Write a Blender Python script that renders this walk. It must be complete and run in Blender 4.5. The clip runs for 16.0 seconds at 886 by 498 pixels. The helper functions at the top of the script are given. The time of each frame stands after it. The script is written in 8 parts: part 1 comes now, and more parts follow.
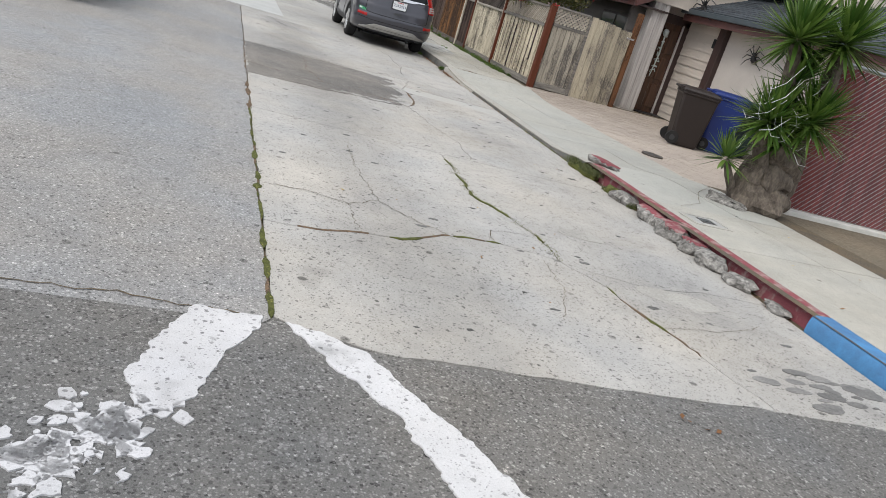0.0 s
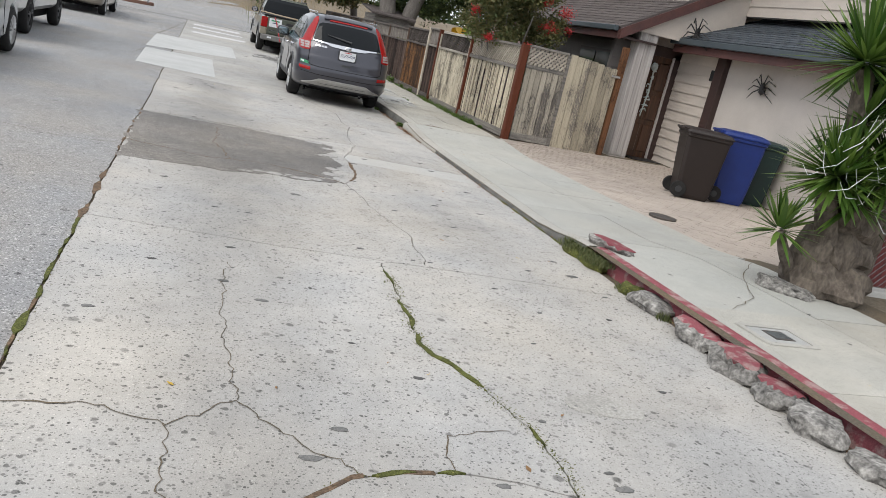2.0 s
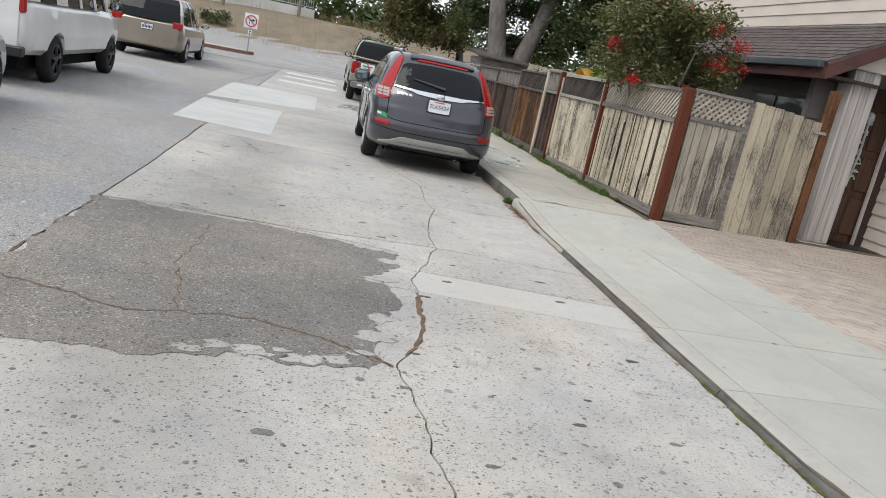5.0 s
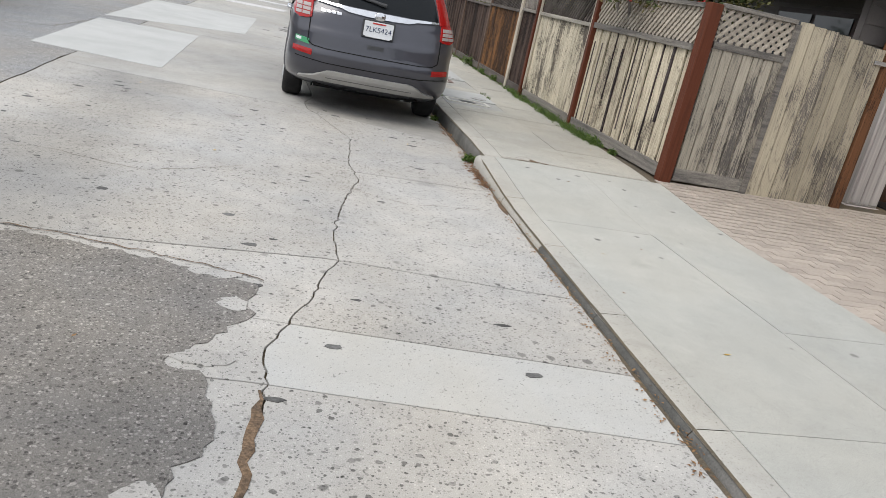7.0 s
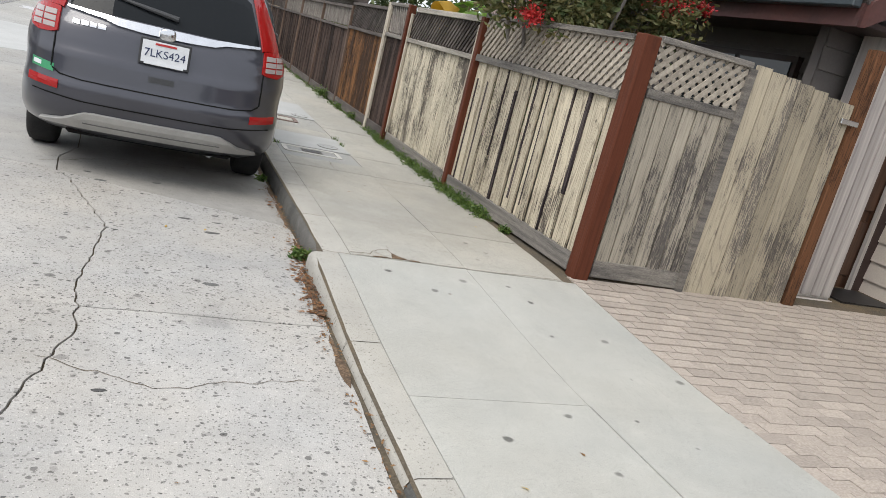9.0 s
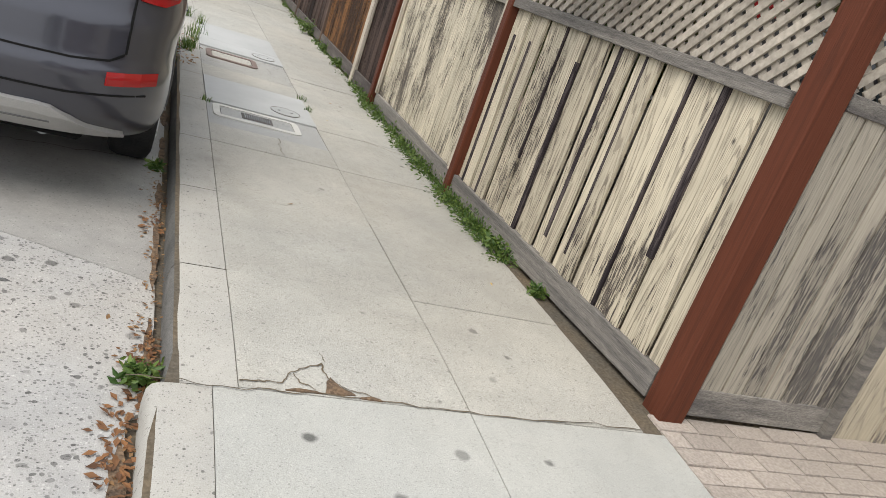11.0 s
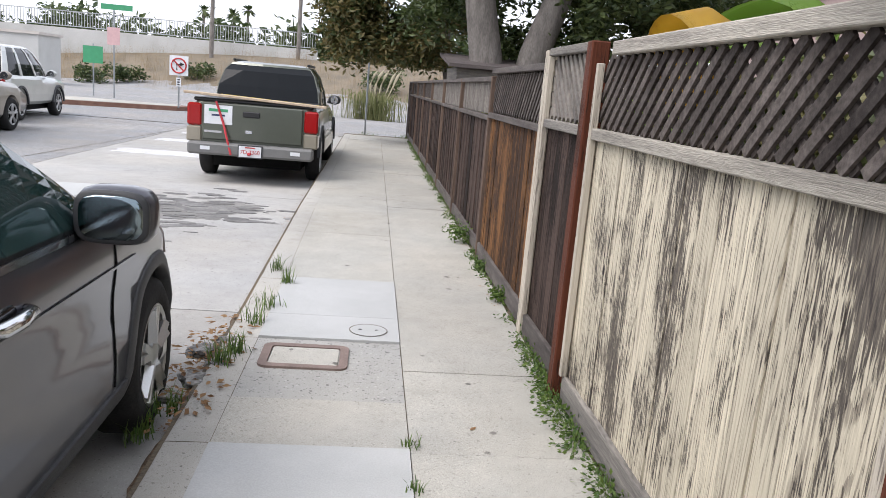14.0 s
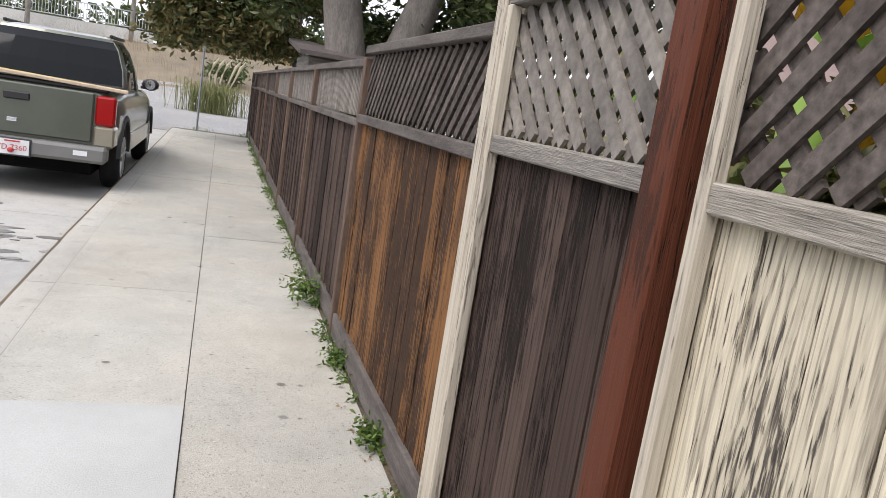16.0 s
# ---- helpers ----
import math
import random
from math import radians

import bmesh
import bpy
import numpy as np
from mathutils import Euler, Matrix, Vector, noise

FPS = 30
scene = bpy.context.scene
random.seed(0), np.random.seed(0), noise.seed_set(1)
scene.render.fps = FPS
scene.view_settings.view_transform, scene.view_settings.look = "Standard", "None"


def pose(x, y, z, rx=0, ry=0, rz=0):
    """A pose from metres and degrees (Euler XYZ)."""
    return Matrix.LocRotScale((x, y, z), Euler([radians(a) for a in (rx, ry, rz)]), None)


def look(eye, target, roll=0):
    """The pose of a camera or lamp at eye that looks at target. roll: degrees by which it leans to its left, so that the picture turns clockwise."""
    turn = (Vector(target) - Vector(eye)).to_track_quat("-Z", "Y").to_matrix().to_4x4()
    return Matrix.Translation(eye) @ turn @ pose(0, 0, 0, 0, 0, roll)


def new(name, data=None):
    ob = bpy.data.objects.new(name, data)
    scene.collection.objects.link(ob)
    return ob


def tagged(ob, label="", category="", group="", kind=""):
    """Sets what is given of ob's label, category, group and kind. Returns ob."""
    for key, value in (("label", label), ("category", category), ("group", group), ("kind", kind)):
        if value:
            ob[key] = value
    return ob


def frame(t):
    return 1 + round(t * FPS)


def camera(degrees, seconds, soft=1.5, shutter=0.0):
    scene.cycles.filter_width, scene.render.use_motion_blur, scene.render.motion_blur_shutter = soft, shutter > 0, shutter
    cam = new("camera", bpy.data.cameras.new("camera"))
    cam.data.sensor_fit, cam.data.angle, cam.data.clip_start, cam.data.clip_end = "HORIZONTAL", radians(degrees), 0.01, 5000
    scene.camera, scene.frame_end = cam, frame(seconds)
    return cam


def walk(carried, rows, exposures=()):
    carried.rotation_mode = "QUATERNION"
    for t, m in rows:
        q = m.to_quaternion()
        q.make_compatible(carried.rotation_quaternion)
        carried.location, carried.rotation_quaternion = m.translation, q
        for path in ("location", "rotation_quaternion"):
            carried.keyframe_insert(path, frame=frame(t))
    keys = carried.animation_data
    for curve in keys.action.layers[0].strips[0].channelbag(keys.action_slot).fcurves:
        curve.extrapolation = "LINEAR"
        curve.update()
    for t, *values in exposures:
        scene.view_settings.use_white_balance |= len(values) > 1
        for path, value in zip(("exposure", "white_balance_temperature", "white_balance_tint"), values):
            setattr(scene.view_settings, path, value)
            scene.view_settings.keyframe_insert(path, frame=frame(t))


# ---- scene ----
cam = camera(60.2, 16.0, soft=0.6)
PATH = [
    (0, (-0.341, -0.483, 1.708), (0.31, 1.297, 1.068), 16.8),
    (0.5, (-0.076, 0.097, 1.744), (0.409, 1.959, 1.198), 13.1),
    (1, (0.144, 0.698, 1.719), (0.619, 2.565, 1.18), 12.6),
    (1.5, (0.418, 1.274, 1.656), (0.987, 3.098, 1.065), 11.9),
    (2, (0.637, 1.886, 1.639), (1.302, 3.699, 1.119), 12.8),
    (2.5, (0.826, 2.529, 1.584), (1.467, 4.33, 0.996), 14.6),
    (3, (1.021, 3.187, 1.559), (1.534, 5.022, 0.952), 14.2),
    (3.5, (1.181, 3.812, 1.587), (1.653, 5.674, 1.029), 12.4),
    (4, (1.329, 4.471, 1.585), (1.705, 6.382, 1.129), 11.8),
    (4.2, (1.357, 4.728, 1.575), (1.717, 6.649, 1.152), 12.0),
    (6.3, (2.077, 7.349, 1.508), (2.514, 9.221, 0.954), 11.8),
    (6.5, (2.135, 7.572, 1.507), (2.561, 9.445, 0.951), 12.0),
    (7, (2.361, 8.125, 1.475), (2.822, 9.966, 0.841), 12.2),
    (7.5, (2.569, 8.706, 1.497), (3.107, 10.535, 0.892), 12.1),
    (8, (2.762, 9.277, 1.475), (3.394, 11.102, 0.955), 11.9),
    (8.5, (2.956, 9.894, 1.478), (3.619, 11.726, 1.027), 12.4),
    (8.7, (3.021, 10.145, 1.473), (3.744, 11.95, 1.005), 12.7),
    (10.8, (3.889, 12.657, 1.407), (4.709, 14.375, 0.795), 19.4),
    (11, (3.976, 12.879, 1.411), (4.775, 14.6, 0.778), 20.2),
    (11.5, (4.312, 13.468, 1.364), (4.897, 15.17, 0.493), 16.6),
    (12, (4.52, 14.067, 1.382), (4.968, 15.766, 0.427), 13.5),
    (12.5, (4.66, 14.646, 1.401), (5.067, 16.363, 0.461), 15.2),
    (13, (4.763, 15.19, 1.446), (5.066, 16.959, 0.564), 14.1),
    (13.5, (4.87, 15.704, 1.515), (5.06, 17.573, 0.828), 7.1),
    (14, (4.969, 16.257, 1.55), (5.172, 18.204, 1.144), 5.0),
    (14.5, (5.003, 16.823, 1.543), (5.336, 18.754, 1.146), 5.5),
    (15, (5.096, 17.444, 1.532), (5.528, 19.358, 1.146), 5.5),
    (15.5, (5.128, 18.025, 1.533), (5.631, 19.925, 1.167), 6.6),
    (16, (5.215, 18.593, 1.48), (5.808, 20.471, 1.131), 9.1),
]
walk(cam, [(t, look(eye, target, roll)) for t, eye, target, roll in PATH], exposures=[(0.0, 0.30, 6500, 10), (4.0, 0.36, 6500, 10), (8.5, 0.45, 6500, 10), (11.0, 0.60, 6600, 10), (12.0, 0.60, 6700, 10), (12.5, 0.66, 6700, 12), (13.5, 0.84, 6200, 15), (14.5, 0.70, 6450, 14), (16.0, 0.78, 6500, 14)])

# ---- world and light ----
world = bpy.data.worlds.new("overcast")
scene.world = world
world.use_nodes = True
wn, wl = world.node_tree.nodes, world.node_tree.links
sky = wn.new("ShaderNodeTexSky")
sky.sky_type = "NISHITA"
sky.sun_disc = False
sky.sun_elevation, sky.sun_rotation = radians(53), radians(237)
sky.dust_density, sky.ozone_density = 4.0, 1.0
veil = wn.new("ShaderNodeMix")
veil.data_type = "RGBA"
veil.inputs[0].default_value = 0.82
veil.inputs[7].default_value = (8.6, 9.0, 9.6, 1)
wl.new(sky.outputs[0], veil.inputs[6])
back = wn["Background"]
wl.new(veil.outputs[2], back.inputs[0])
back.inputs[1].default_value = 0.105
sun = new("sun", bpy.data.lights.new("sun", "SUN"))
sun.data.energy, sun.data.angle, sun.data.color = 1.5, radians(35), (1.0, 0.96, 0.9)
sun.matrix_world = look((-14, -9, 22), (0, 0, 0))
scene.view_settings.exposure = 0.36


# ---- materials ----
def material(name, base, rough=0.8, dark=None, scale=3.0, amount=0.5, grain=60.0, grain_amount=0.25, bump=0.25, stretch=(1, 1, 1), metal=0.0, per_piece=0.12, coat=0.0, spots=None, sharp=0.15, broad=0.0):
    """A surface with two scales of variation: patches of the dark colour, fine grain, and an own shade for each piece."""
    m = bpy.data.materials.new(name)
    m.use_nodes = True
    n, l = m.node_tree.nodes, m.node_tree.links
    b = n["Principled BSDF"]
    b.inputs["Roughness"].default_value = rough
    b.inputs["Metallic"].default_value = metal
    b.inputs["Specular IOR Level"].default_value = 0.2 if rough > 0.75 else 0.5
    b.inputs["Coat Weight"].default_value = coat
    b.inputs["Coat Roughness"].default_value = 0.08
    geo = n.new("ShaderNodeNewGeometry")
    mp = n.new("ShaderNodeMapping")
    mp.inputs["Scale"].default_value = stretch
    l.new(geo.outputs["Position"], mp.inputs[0])
    info = n.new("ShaderNodeObjectInfo")
    big = n.new("ShaderNodeTexNoise")
    big.noise_dimensions = "4D"
    big.inputs["Scale"].default_value = scale
    big.inputs["Detail"].default_value = 6
    big.inputs["Roughness"].default_value = 0.62
    l.new(mp.outputs[0], big.inputs["Vector"])
    w = n.new("ShaderNodeMath")
    w.operation = "MULTIPLY"
    w.inputs[1].default_value = 7.0 if per_piece else 0.0
    l.new(info.outputs["Random"], w.inputs[0])
    l.new(w.outputs[0], big.inputs["W"])
    ramp = n.new("ShaderNodeValToRGB")
    ramp.color_ramp.elements[0].position = 0.5 - sharp - (amount - 0.5) * 0.2
    ramp.color_ramp.elements[1].position = 0.5 + sharp - (amount - 0.5) * 0.2
    d = dark or tuple(c * 0.6 for c in base)
    ramp.color_ramp.elements[0].color = (*base, 1)
    ramp.color_ramp.elements[1].color = (*d, 1)
    l.new(big.outputs["Fac"], ramp.inputs[0])
    fine = n.new("ShaderNodeTexNoise")
    fine.inputs["Scale"].default_value = grain
    fine.inputs["Detail"].default_value = 4
    l.new(mp.outputs[0], fine.inputs["Vector"])
    fr = n.new("ShaderNodeMapRange")
    fr.inputs["From Min"].default_value, fr.inputs["From Max"].default_value = 0.3, 0.7
    fr.inputs["To Min"].default_value, fr.inputs["To Max"].default_value = 1 - grain_amount, 1 + grain_amount
    l.new(fine.outputs["Fac"], fr.inputs[0])
    pr = n.new("ShaderNodeMapRange")
    pr.inputs["To Min"].default_value, pr.inputs["To Max"].default_value = 1 - per_piece, 1 + per_piece
    l.new(info.outputs["Random"], pr.inputs[0])
    mul = n.new("ShaderNodeMath")
    mul.operation = "MULTIPLY"
    l.new(fr.outputs[0], mul.inputs[0])
    l.new(pr.outputs[0], mul.inputs[1])
    col = n.new("ShaderNodeVectorMath")
    col.operation = "SCALE"
    last = ramp.outputs[0]
    if spots:
        for size, limit, tone in spots:
            v = n.new("ShaderNodeTexVoronoi")
            v.inputs["Scale"].default_value = size
            l.new(geo.outputs["Position"], v.inputs["Vector"])
            pick = n.new("ShaderNodeSeparateColor")
            l.new(v.outputs["Color"], pick.inputs[0])
            rad = n.new("ShaderNodeMath")
            rad.operation = "MULTIPLY"
            rad.inputs[1].default_value = limit
            l.new(pick.outputs[0], rad.inputs[0])
            cut = n.new("ShaderNodeMath")
            cut.operation = "LESS_THAN"
            l.new(v.outputs["Distance"], cut.inputs[0])
            l.new(rad.outputs[0], cut.inputs[1])
            some = n.new("ShaderNodeMath")
            some.operation = "GREATER_THAN"
            some.inputs[1].default_value = 0.6
            l.new(pick.outputs[1], some.inputs[0])
            both = n.new("ShaderNodeMath")
            both.operation = "MULTIPLY"
            l.new(cut.outputs[0], both.inputs[0])
            l.new(some.outputs[0], both.inputs[1])
            soft = n.new("ShaderNodeMath")
            soft.operation = "MULTIPLY"
            soft.inputs[1].default_value = 0.75
            l.new(both.outputs[0], soft.inputs[0])
            mx = n.new("ShaderNodeMix")
            mx.data_type = "RGBA"
            mx.inputs[7].default_value = (*tone, 1)
            l.new(soft.outputs[0], mx.inputs[0])
            l.new(last, mx.inputs[6])
            last = mx.outputs[2]
    l.new(last, col.inputs[0])
    if broad:
        wide = n.new("ShaderNodeTexNoise")
        wide.inputs["Scale"].default_value, wide.inputs["Detail"].default_value = 0.33, 5
        l.new(geo.outputs["Position"], wide.inputs["Vector"])
        wr = n.new("ShaderNodeMapRange")
        wr.inputs["From Min"].default_value, wr.inputs["From Max"].default_value = 0.32, 0.68
        wr.inputs["To Min"].default_value, wr.inputs["To Max"].default_value = 1 - broad, 1 + broad
        l.new(wide.outputs["Fac"], wr.inputs[0])
        both = n.new("ShaderNodeMath")
        both.operation = "MULTIPLY"
        l.new(mul.outputs[0], both.inputs[0])
        l.new(wr.outputs[0], both.inputs[1])
        mul = both
    l.new(mul.outputs[0], col.inputs["Scale"])
    l.new(col.outputs[0], b.inputs["Base Color"])
    if bump:
        bp = n.new("ShaderNodeBump")
        bp.inputs["Strength"].default_value = bump
        bp.inputs["Distance"].default_value = 0.006
        l.new(fine.outputs["Fac"], bp.inputs["Height"])
        l.new(bp.outputs[0], b.inputs["Normal"])
    return m


def ground_mat(name, warm, cool, specks, blotch=0.16, rough=0.92, bump=0.5, blemish=0.0, fine=0.12, grit=260.0, tracks=()):
    """A worn ground surface: warm and cool areas, stones of several sizes with torn outlines, fine grit and dull blemishes.
    specks: stones per metre, share of them, size, darkest and palest tone against the ground."""
    m = bpy.data.materials.new(name)
    m.use_nodes = True
    n, l = m.node_tree.nodes, m.node_tree.links
    b = n["Principled BSDF"]
    b.inputs["Roughness"].default_value = rough
    b.inputs["Specular IOR Level"].default_value = 0.2
    geo = n.new("ShaderNodeNewGeometry")
    info = n.new("ShaderNodeObjectInfo")

    def calc(op, *values):
        x = n.new("ShaderNodeMath")
        x.operation = op
        for k, v in enumerate(values):
            if isinstance(v, (int, float)):
                x.inputs[k].default_value = v
            else:
                l.new(v, x.inputs[k])
        return x.outputs[0]

    def cloudy(scale, detail, shift, rough_=0.6):
        t = n.new("ShaderNodeTexNoise")
        t.noise_dimensions = "4D"
        t.inputs["Scale"].default_value, t.inputs["Detail"].default_value, t.inputs["Roughness"].default_value = scale, detail, rough_
        t.inputs["W"].default_value = shift
        l.new(geo.outputs["Position"], t.inputs["Vector"])
        return t.outputs

    def step(src, lo, hi, a=0.0, c=1.0):
        r = n.new("ShaderNodeMapRange")
        for k, v in (("From Min", lo), ("From Max", hi), ("To Min", a), ("To Max", c)):
            r.inputs[k].default_value = v
        l.new(src, r.inputs[0])
        return r.outputs[0]

    tint = n.new("ShaderNodeMix")
    tint.data_type = "RGBA"
    tint.inputs[6].default_value, tint.inputs[7].default_value = (*warm, 1), (*cool, 1)
    l.new(step(cloudy(0.8, 5, 1.0)[0], 0.36, 0.64), tint.inputs[0])
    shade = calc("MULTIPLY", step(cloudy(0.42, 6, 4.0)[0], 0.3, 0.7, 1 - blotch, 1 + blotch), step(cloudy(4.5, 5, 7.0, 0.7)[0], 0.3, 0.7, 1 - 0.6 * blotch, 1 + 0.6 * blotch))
    gritty = cloudy(grit, 2, 2.0)[0]
    shade = calc("MULTIPLY", shade, step(gritty, 0.3, 0.7, 1 - fine, 1 + fine))
    shade = calc("MULTIPLY", shade, step(info.outputs["Random"], 0, 1, 0.96, 1.04))
    wobble = n.new("ShaderNodeTexNoise")
    wobble.inputs["Scale"].default_value, wobble.inputs["Detail"].default_value = 38.0, 3
    l.new(geo.outputs["Position"], wobble.inputs["Vector"])
    dense = cloudy(1.3, 4, 11.0)[0]
    relief = gritty
    for scale, share_, size, low, high in specks:
        off = n.new("ShaderNodeVectorMath")
        off.operation = "MULTIPLY_ADD"
        off.inputs[1].default_value = (min(0.9 / scale, 0.02), min(0.9 / scale, 0.02), 0)
        l.new(wobble.outputs["Color"], off.inputs[0])
        l.new(geo.outputs["Position"], off.inputs[2])
        v = n.new("ShaderNodeTexVoronoi")
        v.voronoi_dimensions = "2D"
        v.inputs["Scale"].default_value = scale
        l.new(off.outputs[0], v.inputs["Vector"])
        pick = n.new("ShaderNodeSeparateColor")
        l.new(v.outputs["Color"], pick.inputs[0])
        some = calc("GREATER_THAN", calc("MULTIPLY_ADD", dense, 0.5, pick.outputs[1]), 1.25 - share_)
        inside = step(calc("SUBTRACT", calc("MULTIPLY_ADD", pick.outputs[0], size * 0.75, size * 0.25), v.outputs["Distance"]), -0.03, 0.03)
        mask = calc("MULTIPLY", inside, some)
        tone = step(pick.outputs[2], 0, 1, low, high)
        shade = calc("MULTIPLY", shade, calc("MULTIPLY_ADD", mask, calc("SUBTRACT", tone, 1.0), 1.0))
        relief = calc("SUBTRACT", relief, calc("MULTIPLY", mask, 0.5))
    if blemish:
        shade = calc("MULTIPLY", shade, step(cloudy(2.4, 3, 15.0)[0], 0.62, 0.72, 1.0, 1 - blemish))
    if tracks:
        along_x = n.new("ShaderNodeSeparateXYZ")
        l.new(geo.outputs["Position"], along_x.inputs[0])
        for middle, half, amount in tracks:
            off = calc("ABSOLUTE", calc("SUBTRACT", calc("MULTIPLY_ADD", cloudy(1.1, 3, 21.0)[0], 0.7, along_x.outputs[0]), middle + 0.35))
            shade = calc("MULTIPLY", shade, step(off, half * 0.25, half, 1 - amount, 1.0))
    col = n.new("ShaderNodeVectorMath")
    col.operation = "SCALE"
    l.new(tint.outputs[2], col.inputs[0])
    l.new(shade, col.inputs["Scale"])
    l.new(col.outputs[0], b.inputs["Base Color"])
    bp = n.new("ShaderNodeBump")
    bp.inputs["Strength"].default_value, bp.inputs["Distance"].default_value = bump, 0.005
    l.new(relief, bp.inputs["Height"])
    l.new(bp.outputs[0], b.inputs["Normal"])
    return m


def plain(name, base, rough=0.5, metal=0.0, coat=0.0, glow=0.0):
    return material(name, base, rough, tuple(c * 0.85 for c in base), 6.0, 0.5, 180.0, 0.05, 0.03, metal=metal, per_piece=0.0, coat=coat)


M = {}
M["concrete"] = ground_mat("worn road concrete", (0.44, 0.415, 0.375), (0.385, 0.38, 0.368), ((100.0, 0.55, 0.44, 0.42, 1.25), (48.0, 0.34, 0.36, 0.30, 1.1), (22.0, 0.20, 0.28, 0.34, 0.85), (7.0, 0.12, 0.17, 0.4, 0.8)), 0.16, blemish=0.2, tracks=((1.0, 0.65, 0.20), (2.9, 0.5, 0.06)))
M["concrete_smooth"] = ground_mat("smooth dusty road concrete", (0.40, 0.385, 0.355), (0.37, 0.367, 0.355), ((100.0, 0.35, 0.4, 0.55, 1.15), (30.0, 0.1, 0.25, 0.4, 0.9)), 0.16, bump=0.3, blemish=0.18)
# dusty concrete, with shade around the parked crossover put into its tone
M["gutter_dust_shade"] = ground_mat("road concrete darkened by dust and painted car shade", (0.35, 0.333, 0.302), (0.315, 0.307, 0.29), ((100.0, 0.3, 0.4, 0.55, 1.25),), 0.22, bump=0.3, blemish=0.15)
M["concrete_new"] = material("pale new concrete", (0.455, 0.46, 0.45), 0.88, (0.39, 0.395, 0.385), 1.6, 0.4, 150, 0.07, 0.25, per_piece=0.04)
M["pavement"] = ground_mat("pavement concrete", (0.42, 0.40, 0.35), (0.385, 0.378, 0.345), ((130.0, 0.6, 0.46, 0.66, 1.22), (60.0, 0.25, 0.34, 0.62, 1.1), (5.5, 0.08, 0.12, 0.3, 0.7)), 0.16, bump=0.5, blemish=0.14, fine=0.24)
M["pavement_cool"] = ground_mat("newer pale grey pavement concrete", (0.408, 0.40, 0.363), (0.385, 0.386, 0.36), ((130.0, 0.5, 0.42, 0.72, 1.16), (4.5, 0.12, 0.11, 0.3, 0.6)), 0.12, bump=0.3, blemish=0.10, fine=0.18)
M["kerb"] = ground_mat("kerb concrete", (0.415, 0.395, 0.35), (0.37, 0.362, 0.335), ((120.0, 0.4, 0.36, 0.5, 1.1), (40.0, 0.15, 0.25, 0.4, 0.9)), 0.14, bump=0.4, blemish=0.2)
M["kerb_side"] = material("darker kerb face", (0.16, 0.155, 0.145), 0.95, (0.09, 0.09, 0.085), 4, 0.5, 120, 0.2, 0.5, per_piece=0.06)
M["asphalt"] = ground_mat("old grey asphalt", (0.31, 0.296, 0.278), (0.278, 0.285, 0.293), ((85.0, 0.85, 0.50, 0.40, 1.75), (45.0, 0.45, 0.42, 0.45, 1.6), (9.0, 0.10, 0.2, 0.45, 0.8)), 0.12, bump=0.9, fine=0.3)
M["asphalt_dark"] = ground_mat("dark asphalt patch", (0.235, 0.216, 0.19), (0.19, 0.182, 0.174), ((85.0, 0.85, 0.50, 0.40, 1.75), (45.0, 0.45, 0.42, 0.45, 1.7)), 0.22, bump=0.9, fine=0.3)
M["joint"] = material("dirt in the joints", (0.10, 0.088, 0.07), 0.95, (0.15, 0.115, 0.075), 3, 0.5, 80, 0.3, 0.6, per_piece=0.0)
M["stripe"] = ground_mat("worn white road paint", (0.60, 0.59, 0.585), (0.56, 0.56, 0.575), ((90.0, 0.35, 0.42, 0.55, 1.05), (30.0, 0.25, 0.34, 0.4, 0.8)), 0.12, bump=0.6, blemish=0.35)
M["red_kerb"] = material("worn red kerb paint", (0.225, 0.068, 0.08), 0.85, (0.30, 0.20, 0.19), 9, 0.3, 120, 0.25, 0.5, per_piece=0.1, sharp=0.05)
M["blue_kerb"] = material("blue kerb paint", (0.06, 0.21, 0.42), 0.75, (0.05, 0.13, 0.26), 6, 0.4, 120, 0.1, 0.3)
M["soil"] = material("ground", (0.15, 0.13, 0.10), 0.95, (0.22, 0.18, 0.13), 0.6, 0.5, 30, 0.3, 0.8, per_piece=0.0)
M["rubble"] = material("broken concrete lump", (0.32, 0.31, 0.29), 0.95, (0.09, 0.085, 0.08), 18, 0.5, 50, 0.4, 1.0)
M["paver"] = material("pale brick paver", (0.42, 0.365, 0.315), 0.9, (0.35, 0.305, 0.265), 1.5, 0.5, 90, 0.2, 0.4, per_piece=0.09)
M["rail_grey"] = material("weathered grey rail", (0.27, 0.25, 0.22), 0.85, (0.12, 0.112, 0.105), 3, 0.5, 60, 0.35, 0.7, stretch=(1, 0.3, 8), per_piece=0.12)
M["rail_pale"] = material("pale weathered trim", (0.47, 0.435, 0.37), 0.8, (0.24, 0.22, 0.19), 3, 0.5, 60, 0.3, 0.7, stretch=(1, 0.3, 7), per_piece=0.1)
M["lattice"] = material("grey lattice slat", (0.27, 0.245, 0.215), 0.85, (0.13, 0.118, 0.108), 4, 0.5, 40, 0.2, 0.4, per_piece=0.15)
M["siding"] = material("cream painted siding", (0.56, 0.50, 0.44), 0.7, (0.49, 0.44, 0.39), 2, 0.5, 60, 0.05, 0.15, per_piece=0.04)
M["siding_pink"] = material("faded pink siding", (0.36, 0.27, 0.25), 0.75, (0.30, 0.225, 0.21), 2, 0.5, 60, 0.06, 0.15, per_piece=0.05)
M["siding_grey"] = material("dark grey painted siding", (0.15, 0.135, 0.125), 0.7, (0.115, 0.105, 0.10), 2, 0.5, 60, 0.06, 0.15, per_piece=0.05)
